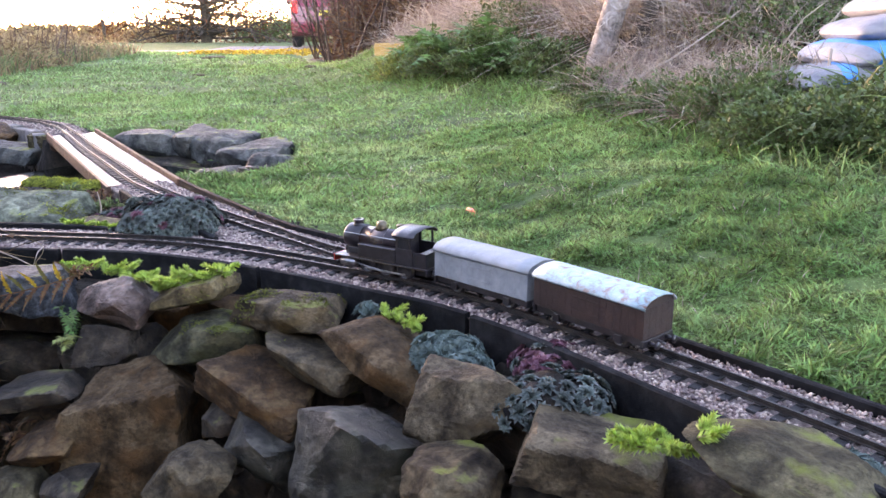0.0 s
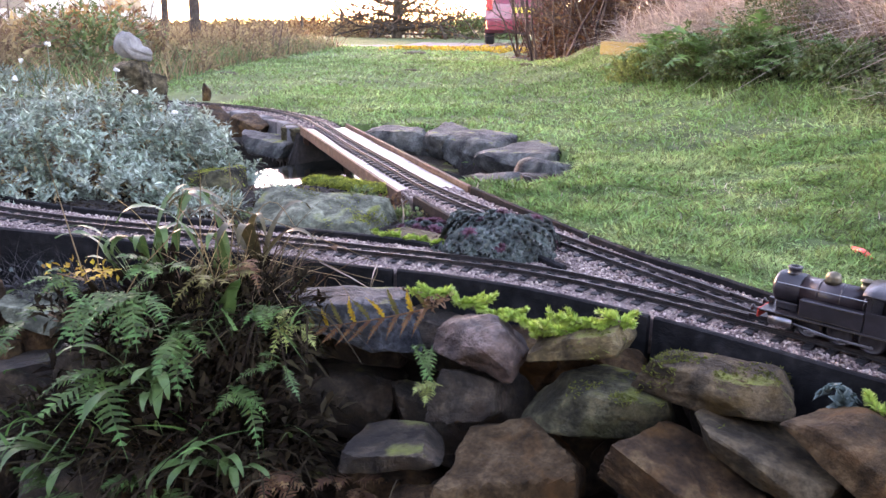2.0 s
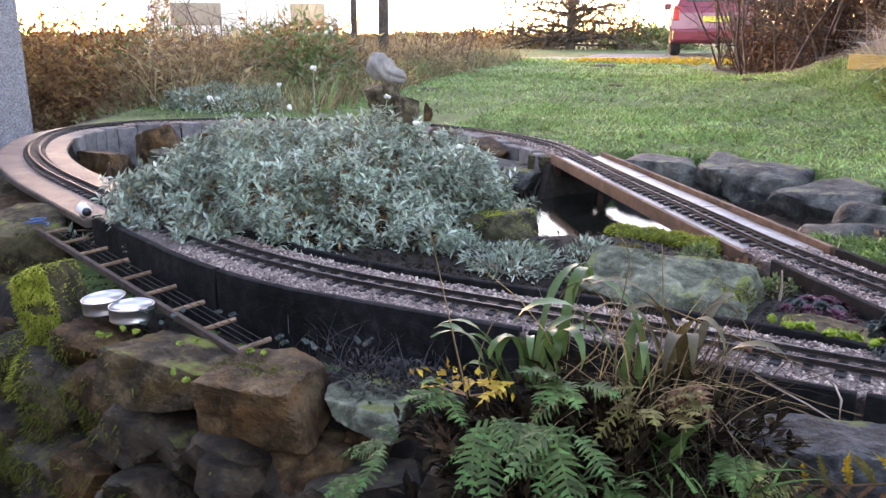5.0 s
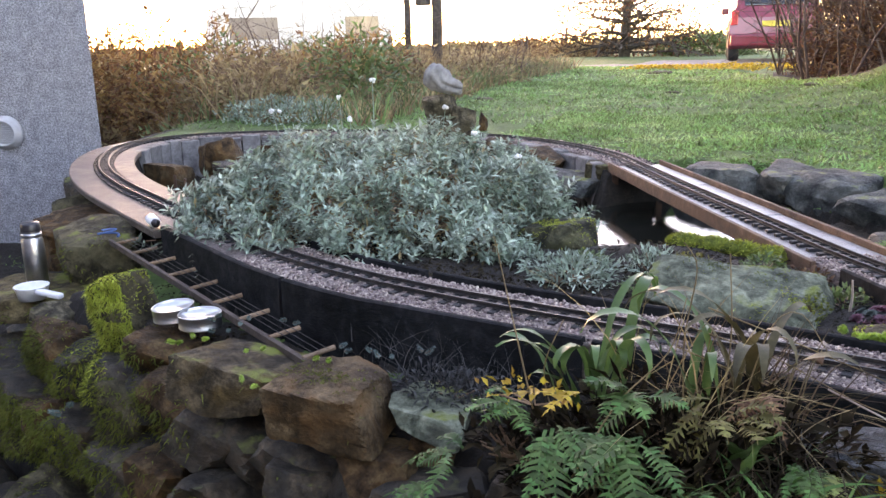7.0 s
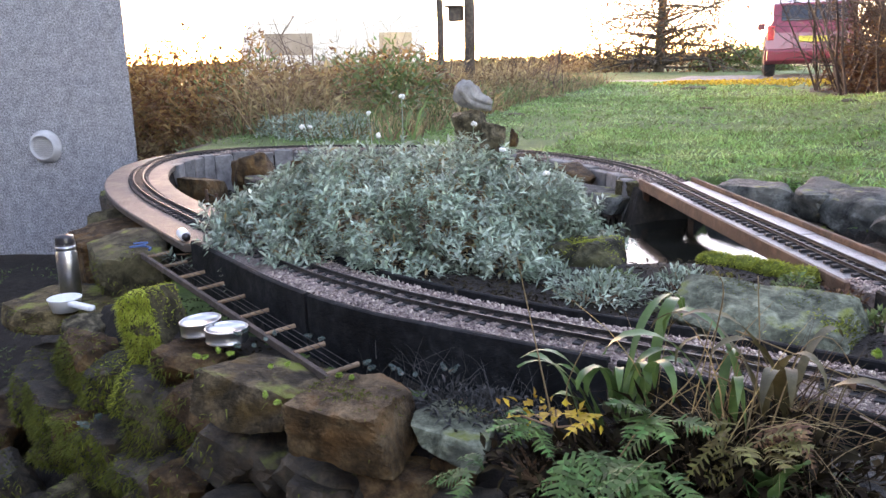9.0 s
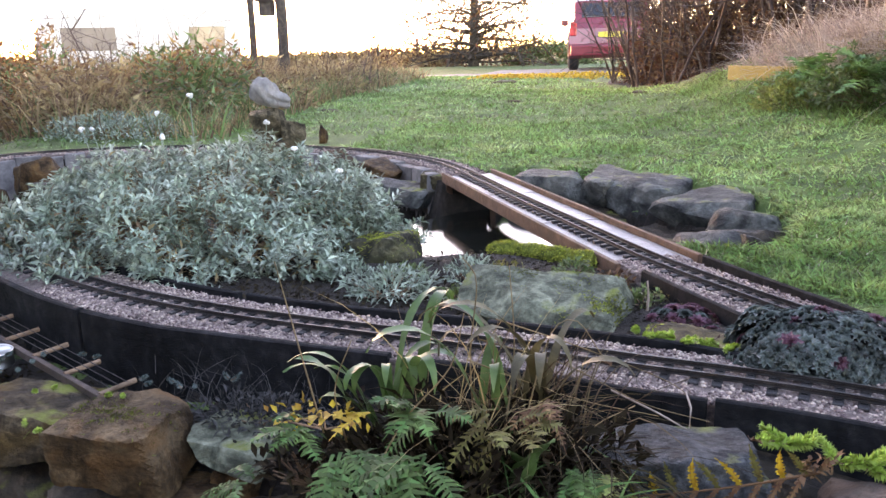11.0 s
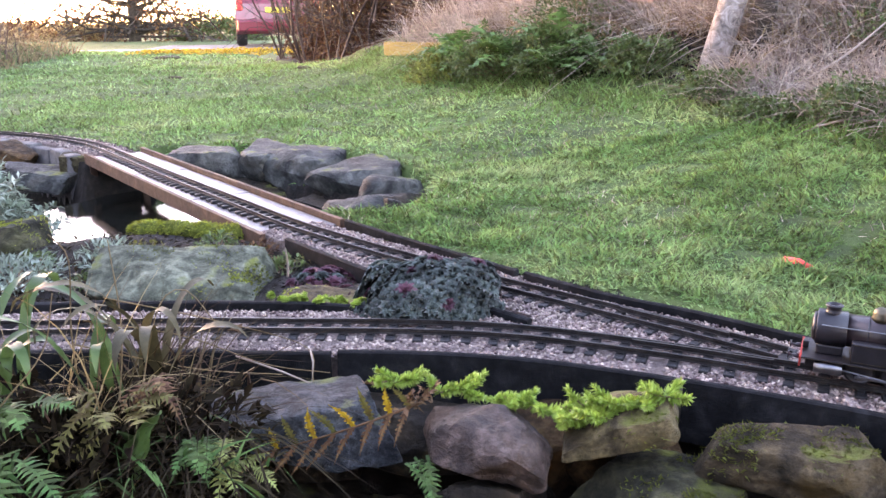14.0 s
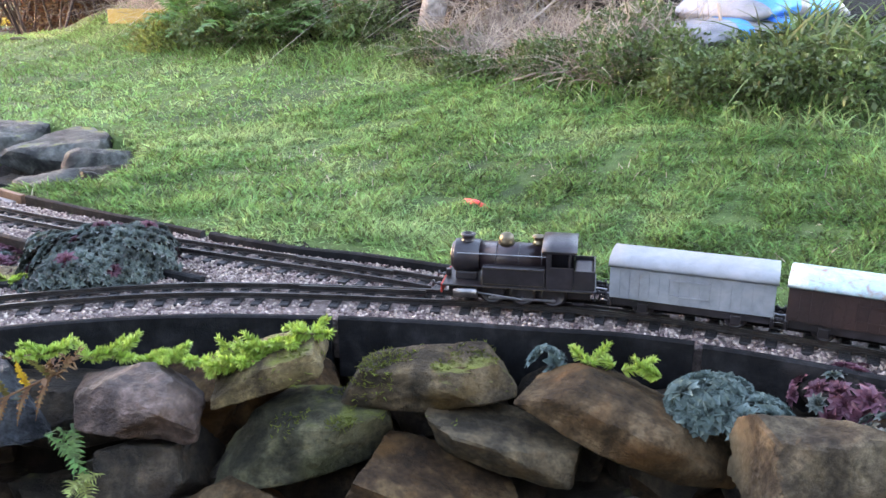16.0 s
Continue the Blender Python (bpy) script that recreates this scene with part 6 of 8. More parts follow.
def moss_mat(x, y, rx_, ry_, low, n, label, material="moss", turn=0.0):
    """A thin ragged mat of short moss lying on the stone under it."""
    g = np.random.default_rng(int(abs(x * 517 + y * 131) * 10))
    c, s = math.cos(radians(turn)), math.sin(radians(turn))
    a, b2 = g.normal(0, rx_, n), g.normal(0, ry_, n)
    q = np.column_stack([x + a * c - b2 * s, y + a * s + b2 * c])
    q = q[fbm(q, 38.0, x) + 0.5 * fbm(q, 90.0, y) > -0.05]
    z = np.array([rest(u, w, low) for u, w in q])
    q, z = q[z > low], z[z > low]
    m = len(q)
    if m < 30:
        return
    d = unit(g.normal(0, 0.6, (m, 3)) + np.array([0, -0.2, 0.8]))
    v, f = ribbons(np.column_stack([q, z - 0.001]), d, np.full(m, 0.0065), np.full(m, 0.0032), np.full(m, 0.5), 1)
    return tagged(big("moss_mat", v, f, M[material]), label, "moss", kind="stuff")


moss_mat(0.20, 1.62, 0.06, 0.045, -0.06, 2200, "bright moss on top of the rounded rock", "moss_bright")
moss_mat(1.285, 0.50, 0.04, 0.022, -0.06, 1600, "thin yellow green moss on a wall stone", "moss", -30)
moss_mat(1.235, 0.478, 0.045, 0.025, -0.07, 1600, "bright yellow green moss between two wall stones", "moss", -30)
moss_mat(-0.06, 0.72, 0.05, 0.03, -0.06, 1500, "thin bright moss on top of a wall stone")
moss_mat(0.10, 0.70, 0.05, 0.025, -0.06, 900, "small bright moss patches on a wall stone")
moss_mat(1.42, 0.47, 0.03, 0.02, -0.08, 500, "small moss patch on a grey stone")
moss_mat(0.73, 1.12, 0.04, 0.04, -0.09, 3200, "green moss at the end of the pale slab", "moss_bright")
moss_mat(0.76, 1.20, 0.03, 0.05, -0.09, 1800, "dark moss on the edge of the pale slab")
moss_mat(0.60, 1.27, 0.06, 0.03, -0.06, 800, "thin moss along the pale slab")

def moss_face(x, y, z, wide, tall, n, label, material="moss", gap=-0.1):
    """Shaggy moss on the stones' sides, as seen from the path."""
    g = np.random.default_rng(int(abs(x * 517 + z * 131) * 10) + n)
    way = Vector((0.25, 0.95, -0.15)).normalized()
    P, N = [], []
    for u, w in np.column_stack([g.normal(0, wide, n), g.normal(0, tall, n)]):
        o = Vector((x + u * 0.95, y - u * 0.3, z + w))
        if noise.noise(o * 17) + 0.5 * noise.noise(o * 45) < gap:
            continue
        hit = ROCK_TREE.ray_cast(o - way * 0.35, way, 0.8)
        if hit[0]:
            P.append(hit[0][:])
            N.append((hit[1] if hit[1].dot(way) < 0 else -hit[1])[:])
    P, N = np.array(P), np.array(N)
    m = len(P)
    d = unit(N * 0.7 + g.normal(0, 0.5, (m, 3)) + np.array([0, 0, -0.1]))
    v, f = ribbons(P - N * 0.002, d, 0.011 * g.uniform(0.5, 1.3, m), np.full(m, 0.0042), np.full(m, 0.8), 2)
    return tagged(big("wall_moss", v, f, M[material]), label, "moss", kind="stuff")


moss_face(-0.68, 0.92, -0.25, 0.20, 0.18, 20000, "green moss covering the end of the wall", gap=-0.25)
moss_face(-0.92, 1.0, -0.38, 0.14, 0.16, 12000, "dark green moss low on the end of the wall", gap=-0.25)
moss_face(-0.30, 0.75, -0.42, 0.22, 0.12, 4000, "dark moss low on the wall face", gap=0.1)
moss_face(-0.588, 0.94, -0.07, 0.035, 0.07, 7000, "bright yellow green moss spilling down the wall", "moss_bright", -0.5)
moss_mat(-0.588, 1.0, 0.04, 0.05, -0.1, 3000, "bright yellow green moss cushion on the wall", "moss_bright")

# ---- small weeds in the bed round the slab ----
for x, y, r, n, key, lab in ((0.80, 1.30, 0.035, 130, "leaf", "small green weed beside the branch track"), (0.85, 1.36, 0.03, 90, "olive_fern", "small yellowish weed beside the branch track"), (0.74, 1.40, 0.04, 140, "rust_fern", "small withered brown weed by the bridge"), (0.44, 1.30, 0.035, 120, "leaf", "small green weed behind the slab"), (0.52, 1.42, 0.04, 140, "olive_fern", "low yellow green weed by the pond"), (0.66, 1.44, 0.04, 150, "leaf", "low green weed by the pond"), (0.30, 1.44, 0.04, 150, "leaf", "low green weed beside the silver shoots")):
    leaf_mass("small_weed", (x, y, 0), (r, r, r * 0.7), n, 0.015, 0.007, M[key], lab, "weed", 8)

# ---- weeds on the path's far end ----
g = np.random.default_rng(33)
q = scatter(16000, -3.2, 0.3, -0.95, 2.7, g)
dwp, swp = line_dist(q, WALL[::3])
q = q[(dwp * swp > 0.28) & (fbm(q, 2.2, 3) + 0.5 * fbm(q, 9, 1) > -0.1)]
grass("path_weeds", q, 0.022 * np.ones(len(q)), 0.007 * np.ones(len(q)), M["leaf"], "short green weeds and moss on the damp path", 1.1, 0.8)

# ---- dead leaves and crumbs on the bare soil ----
g = np.random.default_rng(31)
q = np.vstack([scatter(5000, -0.6, 1.05, 0.95, 1.75, g), scatter(2600, -0.7, 0.72, 0.6, 1.3, g)])
dt_, _ = line_dist(q, track_line[::6])
q = q[(dt_ > 0.1) & ~inside(q, POND)]
z = height(q)
v, f = leaves(np.column_stack([q, z + 0.002]), unit(g.normal(0, 1, (len(q), 3)) * np.array([1, 1, 0.35]) + np.array([0, 0, 0.15])), 0.012 * g.uniform(0.5, 1.5, len(q)), 0.006 * g.uniform(0.6, 1.4, len(q)), 0.3)
tagged(big("leaf_litter", v, f, M["litter"]), "dark crumbled leaf litter on the bare soil", "leaf litter", kind="stuff")

# ---- fern and grass clump over the wall ----
def clump(name, x, y, z, n, length, wide, material, label, spread, lean, bend, category, seg=4, way=(0, 0)):
    g = np.random.default_rng(int(abs(x * 500 + y * 900)) + n)
    ob = tagged(empty(name, x, y, z), label, category)
    foot = np.column_stack([g.normal(0, spread, n), g.normal(0, spread * 0.6, n), np.zeros(n)])
    a, t = g.uniform(0, 6.283, n), np.abs(g.normal(0, lean, n))
    d = unit(np.column_stack([np.cos(a) * np.sin(t) + way[0], np.sin(a) * np.sin(t) + way[1], np.cos(t)]))
    ln, wd, bn = length * g.uniform(0.5, 1.2, n), wide * g.uniform(0.7, 1.2, n), bend * g.uniform(0.2, 1.5, n)
    for k in range(5):
        v, f = ribbons(foot[k::5], d[k::5], ln[k::5], wd[k::5], bn[k::5], seg)
        tagged(big("tuft", v, f, material, ob), kind="stuff")
    return ob


# leaf masses coloured near black for the deep shade inside the clump
leaf_mass("undergrowth", (0.58, 0.66, 0), (0.20, 0.09, 0.13), 3000, 0.032, 0.010, M["litter"], "dense withered undergrowth coloured dark as shade in the wall clump", ground_z=-0.10, shell=0.7)
leaf_mass("undergrowth", (0.56, 0.56, 0), (0.26, 0.09, 0.14), 2600, 0.032, 0.010, M["litter"], "dense dead undergrowth coloured dark as shade on the wall", ground_z=-0.24, shell=0.7)
leaf_mass("undergrowth", (0.62, 0.52, 0), (0.30, 0.09, 0.14), 2400, 0.032, 0.010, M["litter"], "dense undergrowth coloured dark as shade low on the wall", ground_z=-0.42, shell=0.7)
leaf_mass("undergrowth", (0.40, 0.60, 0), (0.07, 0.04, 0.04), 160, 0.022, 0.009, M["litter"], "dead leaves coloured dark as shade under the yellow frond", ground_z=-0.04, shell=0.7)
random.seed(12)
for x, y, z, n, L, key, lab, sp in (
    (0.40, 0.60, 0.03, 6, 0.15, "fern", "green fern behind the yellow frond", (180, 350)),
    (0.53, 0.61, 0.05, 8, 0.17, "fern", "bright green fern in the middle of the clump", (190, 350)),
    (0.64, 0.60, 0.04, 7, 0.16, "olive_fern", "fading green fern in the clump", (190, 350)),
    (0.71, 0.60, 0.0, 7, 0.14, "fern", "green fern beside the withered grass", (190, 350)),
    (0.66, 0.66, 0.05, 5, 0.13, "rust_fern", "dead brown fern curled over the clump", (180, 360)),
    (0.46, 0.56, 0.02, 8, 0.17, "fern", "green fern leaning over the dry wall", (200, 350)),
    (0.54, 0.54, 0.03, 10, 0.19, "fern", "green fern with toothed fronds over the wall", (190, 350)),
    (0.60, 0.53, -0.02, 9, 0.17, "fern", "green fern hanging down the wall face", (200, 350)),
    (0.50, 0.50, -0.08, 9, 0.19, "fern", "green fern low on the wall face", (190, 350)),
    (0.68, 0.52, -0.10, 8, 0.15, "fern", "green fern among dead fronds", (200, 360)),
    (0.74, 0.55, -0.07, 6, 0.11, "strap", "small bright green fern beside the slab", (200, 350)),
    (0.34, 0.57, -0.04, 6, 0.14, "fern", "green fern beside the capped stone", (150, 300)),
    (0.30, 0.56, -0.08, 5, 0.15, "fern", "green fern over the pale capped stone", (160, 260)),
    (0.60, 0.62, 0.05, 4, 0.13, "olive_fern", "fading olive fern fronds in the clump", (190, 350)),
    (0.74, 0.50, -0.22, 8, 0.17, "rust_fern", "dead brown fern fronds on the wall face", (180, 360)),
    (0.58, 0.47, -0.24, 8, 0.2, "fern", "dark green fern hanging low", (180, 360)),
    (0.86, 0.52, -0.24, 7, 0.15, "rust_fern", "dead brown fern fronds between stones", (180, 360)),
    (0.80, 0.48, -0.32, 8, 0.16, "fern", "dark green fern at the wall foot", (180, 360)),
    (0.42, 0.46, -0.26, 9, 0.19, "fern", "dark green fern low on the wall", (180, 360)),
    (0.66, 0.44, -0.38, 9, 0.2, "fern", "dark fern at the foot of the clump", (180, 360)),
    (0.95, 0.60, -0.05, 5, 0.12, "fern", "dark green fern hanging under a stone", (220, 330)),
    (0.972, 0.548, -0.085, 4, 0.11, "lime_weed", "small yellow green fern low between stones", (200, 340)),
    (0.728, 0.615, -0.005, 4, 0.13, "lime_weed", "small yellow green fern beside the slab", (200, 340)),
    (0.775, 0.60, -0.03, 3, 0.11, "lime_weed", "yellowing fern in front of the slab", (200, 340)),
):
    fern("wall_fern", x, y, z, max(3, int(n * 0.95)), L * 0.5, L * 0.125, M[key], lab, sp, (-35, 50), 11, 0.9)
ob = tagged(empty("wall_fern", 0.47, 0.62, 0.04), "fern frond with bright yellow autumn leaflets", "fern")
for a, e, L in ((200, 4, 0.11), (240, 8, 0.07)):
    frond(ob, (0, 0, 0), (math.cos(radians(a)) * math.cos(radians(e)), math.sin(radians(a)) * math.cos(radians(e)), math.sin(radians(e))), L, 0.018, M["yellow"], 6, 0.4, fat=0.4)
leaf_mass("yellow_leaves", (0.42, 0.60, 0), (0.06, 0.03, 0.018), 30, 0.014, 0.008, M["yellow"], "crumpled bright yellow autumn leaves in the clump", "leaves", 4, ground_z=0.035)
# one turning frond over the slab: toothed leaflets, yellow above and brown below its midrib
ob = tagged(empty("wall_fern", 0.965, 0.642, 0.0), "turning fern frond, yellow and brown, across a slab stone", "fern")
v, f = tube([(-0.22 * u, -0.012 * u, -0.045 * u - 0.006 * math.sin(u * 3)) for u in np.linspace(0, 1, 9)], 0.0018, 0.0007, 6)
raw("midrib", v, f, M["rust_fern"], ob, "brown midrib")
for i in range(9):
    u = 0.08 + 0.1 * i
    foot = (-0.22 * u, -0.012 * u, -0.045 * u - 0.006 * math.sin(u * 3))
    L = 0.054 * math.sin(math.pi * (0.25 + 0.68 * u)) ** 0.7
    frond(ob, foot, (-0.30 + random.uniform(-0.1, 0.1), -0.12, 0.85), L * random.uniform(0.8, 1.1), 0.0062, M["olive_fern" if i % 2 == 0 else "yellow"], 9, 0.15, stalk=0.04, name="leaflet", fat=0.5, facing=(0.1, 1, 0.3))
    frond(ob, foot, (-0.55 + random.uniform(-0.1, 0.1), -0.25, -0.6), L * random.uniform(0.7, 1.0), 0.0062, M["rust_fern"], 9, 0.1, stalk=0.04, name="leaflet", fat=0.5, facing=(0.1, 1, 0.3))
for x, y, z in ((0.955, 0.645, 0.0), (0.975, 0.65, 0.004), (0.94, 0.64, -0.004)):
    leaf_mass("dead_leaves", (x, y, 0), (0.014, 0.008, 0.008), 14, 0.013, 0.006, M["rust_fern"], "curled dead brown leaves caught beside the frond", "leaves", 2, ground_z=z)

def straps(x, y, z, n, length, wide, lean, curl, label, way=None, key="strap"):
    """Long leaves of even width that arch over and curl at the tips, each a part."""
    ob = tagged(empty("strap_plant", x, y, z), label, "plant")
    for i in range(n):
        a = random.uniform(0, 6.283) if way is None else radians(way + random.uniform(-50, 50))
        th, L, w = radians(random.uniform(0.5, 1.2) * lean), length * random.uniform(0.6, 1.1), wide * random.uniform(0.8, 1.15)
        out, side = Vector((math.cos(a), math.sin(a), 0)), Vector((-math.sin(a), math.cos(a), 0))
        end = radians(curl) * random.uniform(0.8, 1.15)
        p = Vector((random.gauss(0, 0.012), random.gauss(0, 0.012), -0.01))
        v, f, m = [], [], 14
        for k in range(m + 1):
            u = k / m
            h = w / 2 * (0.35 + 0.65 * min(1, u * 4)) * (1 - max(0, (u - 0.7) / 0.3) ** 2.2 * 0.93)
            ang = th + (end - th) * u ** 3.0
            d = out * math.sin(ang) + Vector((0, 0, math.cos(ang)))
            nor = d.cross(side)
            wave = 0.12 * w * math.sin(u * 16 + i)
            v += [p - side * h + nor * (0.18 * h + wave), p, p + side * h + nor * (0.18 * h - wave)]
            p = p + d * L / m
        for k in range(m):
            for j in (0, 1):
                f.append((3 * k + j, 3 * k + j + 1, 3 * k + j + 4, 3 * k + j + 3))
        raw("leaf", [c[:] for c in v], f, M[key], ob, "", True)
    return ob


straps(0.475, 0.71, 0.005, 9, 0.215, 0.0135, 14, 245, "glossy green strap leaves curling at the tips")
straps(0.455, 0.68, 0.0, 5, 0.17, 0.013, 32, 120, "short green strap leaves leaning outward", 190)
straps(0.60, 0.69, 0.0, 4, 0.235, 0.013, 16, 215, "green strap leaves beside dead stems")
straps(0.66, 0.71, 0.0, 9, 0.27, 0.012, 20, 200, "withered olive brown strap leaves drooping at the tips", None, "limp_leaf")
straps(0.645, 0.62, -0.03, 3, 0.11, 0.018, 35, 80, "broad green blade leaves over the wall", -70)
straps(0.56, 0.52, -0.10, 10, 0.15, 0.014, 60, 170, "green strap leaves hanging down the wall", -90)
straps(0.68, 0.48, -0.20, 9, 0.14, 0.013, 60, 170, "dark green strap leaves low on the wall", -80)
straps(0.44, 0.48, -0.20, 8, 0.14, 0.013, 60, 165, "green strap leaves low on the wall face", -100)
clump("grass_clump", 0.65, 0.725, -0.03, 150, 0.19, 0.0032, M["dry"], "withered brown grass clump over the wall", 0.035, 0.28, 1.3, "grass", 5)
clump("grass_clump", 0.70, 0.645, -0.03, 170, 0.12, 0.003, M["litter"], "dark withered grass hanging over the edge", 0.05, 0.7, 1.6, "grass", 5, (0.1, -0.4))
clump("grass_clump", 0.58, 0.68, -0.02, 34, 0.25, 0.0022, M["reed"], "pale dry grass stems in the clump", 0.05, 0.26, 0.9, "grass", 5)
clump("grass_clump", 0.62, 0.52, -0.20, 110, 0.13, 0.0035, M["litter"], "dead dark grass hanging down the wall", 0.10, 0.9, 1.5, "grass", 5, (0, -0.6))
clump("grass_clump", 0.66, 0.60, -0.02, 40, 0.075, 0.005, M["fern"], "long green grass blades in the clump", 0.06, 0.7, 1.4, "grass", 5, (0.1, -0.2))
clump("grass_clump", 0.48, 0.52, -0.15, 50, 0.075, 0.005, M["fern"], "green grass blades growing from the wall", 0.10, 0.8, 1.3, "grass", 5, (0, -0.4))
clump("dark_twigs", 0.14, 0.86, -0.06, 60, 0.075, 0.0014, M["heather"], "thin grey dead twigs against the black wall", 0.06, 0.9, 0.4, "twigs", 3)
clump("dark_twigs", 0.26, 0.80, -0.06, 70, 0.075, 0.0014, M["heather"], "thin grey dead twigs on the ledge", 0.06, 0.9, 0.4, "twigs", 3)
leaf_mass("dark_twigs", (0.24, 0.80, 0), (0.11, 0.06, 0.035), 700, 0.016, 0.005, M["heather"], "low grey withered heather on the ledge", "twigs", 20, ground_z=-0.08, shell=0.7)


def stem(name, pts, r, material, label, category="stem"):
    v, f = tube(spline(pts, 0.012), r, r * 0.5, 6)
    return tagged(raw(name, v, f, material, None, "", True), label, category)


for pts, r in ((((0.42, 0.60, 0.02), (0.395, 0.605, 0.12), (0.37, 0.61, 0.22)), 0.0015), (((0.48, 0.55, -0.03), (0.52, 0.58, 0.05), (0.57, 0.60, 0.11), (0.585, 0.61, 0.17)), 0.0015), (((0.585, 0.66, 0.0), (0.58, 0.67, 0.1), (0.59, 0.66, 0.19), (0.575, 0.655, 0.22)), 0.0016), (((0.62, 0.66, 0.0), (0.63, 0.68, 0.10), (0.622, 0.70, 0.2)), 0.0016), (((0.44, 0.62, 0.0), (0.425, 0.63, 0.06), (0.445, 0.64, 0.12)), 0.0014), (((0.64, 0.66, 0.0), (0.67, 0.68, 0.12), (0.70, 0.69, 0.14), (0.73, 0.69, 0.10)), 0.0014)):
    stem("dry_stalk", pts, r * 0.8, M["reed"], "pale dry flower stalk standing in the clump")
stem("dry_stalk", ((0.80, 1.24, -0.04), (0.803, 1.24, 0.0), (0.80, 1.235, 0.035)), 0.003, M["straw"], "short pale bare stem in the bed")
for pts in (((0.58, 0.72, 0.10), (0.68, 0.78, 0.05), (0.78, 0.76, 0.012), (0.86, 0.745, 0.0)), ((0.57, 0.70, 0.08), (0.70, 0.72, 0.03), (0.80, 0.74, 0.005)), ((0.60, 0.74, 0.12), (0.72, 0.80, 0.06), (0.83, 0.80, 0.016), (0.838, 0.745, -0.01)), ((0.56, 0.55, -0.12), (0.66, 0.60, -0.03), (0.72, 0.66, 0.02), (0.77, 0.70, 0.035))):
    stem("dry_stalk", pts, 0.0010, M["reed"], "thin dry stalk fallen across the edging")

# ---- the bank: birch, bare shrubs, sacks ----
M["birch"] = mat("birch_bark", [(0.04, 0.035, 0.03), (0.22, 0.18, 0.15), (0.45, 0.40, 0.36)], 20, 0.8, 0.4, 60, warp=1.5)
M["bark"] = mat("dark_bark", [(0.03, 0.024, 0.018), (0.06, 0.048, 0.036), (0.10, 0.08, 0.06)], 14, 0.9, 0.6, 60)
M["twig"] = mat("bare_twig", [(0.05, 0.032, 0.024), (0.09, 0.058, 0.042), (0.14, 0.09, 0.065)], 8, 0.8, 0, isle=0.4)
M["sack"] = mat("white_sack", [(0.16, 0.16, 0.175), (0.24, 0.24, 0.255), (0.31, 0.31, 0.325)], 14, 0.35, 0.35, 30, spec=0.5)
M["sack_blue"] = mat("blue_sack_print", [(0.015, 0.22, 0.60), (0.02, 0.30, 0.75)], 14, 0.35, 0.35, 30, spec=0.5)


def ground_z(x, y):
    return float(height(np.array([[x, y]]))[0])


def limb(g, foot, way, length, r, depth, out, bend=0.25, drop=0.0):
    """A branch with its side branches, as tubes added to out; returns the twig tips."""
    pts, d = [np.array(foot)], np.array(way)
    for i in range(4):
        d = unit(d + g.normal(0, bend, 3) * 0.5 + np.array([0, 0, drop]))
        pts.append(pts[-1] + d * length / 4)
    out.append(tube(pts, r, r * 0.45, 6 if depth > 1 else 3))
    tips = [pts[-1]]
    if depth > 0:
        for k in range(3 if depth > 1 else 3):
            i = int(g.integers(1, 5))
            side = unit(np.cross(d, g.normal(0, 1, 3)))
            tips += limb(g, pts[i], unit(d * 0.6 + side), length * g.uniform(0.45, 0.7), r * 0.5, depth - 1, out, bend, drop)
    return tips


def birch(x, y, z, lean, r, tall, label, material):
    g = np.random.default_rng(int(x * 100))
    ob = tagged(empty("birch_tree", x, y, z), label, "tree")
    pts = [(lean[0] * u + 0.03 * math.sin(u * 3), lean[1] * u, -0.08 + u * tall) for u in np.linspace(0, 1, 14)]
    v, f = tube(pts, r, r * 0.5, 14)
    raw("trunk", v, f, material, ob, "", True)
    out, tips = [], []
    for i in range(7, 14):
        a = g.uniform(0, 6.28)
        tips += limb(g, pts[i], (math.cos(a), math.sin(a), 0.6), tall * 0.28, r * 0.3, 2, out)
    v, f = merge(out)
    raw("crown", v, f, M["twig"], ob, "bare twiggy crown")
    return ob


birch(2.46, 2.88, ground_z(2.46, 2.88), (0.75, 0.15), 0.058, 2.9, "leaning birch with patchy white bark on the bank", M["birch"])
birch(2.66, 2.92, ground_z(2.66, 2.92), (0.7, 0.2), 0.05, 2.7, "dark leaning trunk beside the birch", M["bark"])


def bare_shrub(x, y, n, tall, spread, label, material="twig", seed=1):
    g = np.random.default_rng(seed)
    ob = tagged(empty("bare_shrub", x, y, ground_z(x, y)), label, "shrub")
    out = []
    for i in range(n):
        a = g.uniform(0, 6.28)
        fx, fy = np.clip(g.normal(0, spread, 2), -1.5 * spread, 1.5 * spread)
        limb(g, (fx, fy, -0.03), unit(np.array([math.cos(a) * 0.35, math.sin(a) * 0.35, 1.0])), tall * g.uniform(0.6, 1.15), 0.009 * tall ** 0.5 * g.uniform(0.6, 1.3), 2, out, 0.2)
    v, f = merge(out)
    tagged(raw("crown", v, f, M[material], ob), kind="stuff")
    return ob


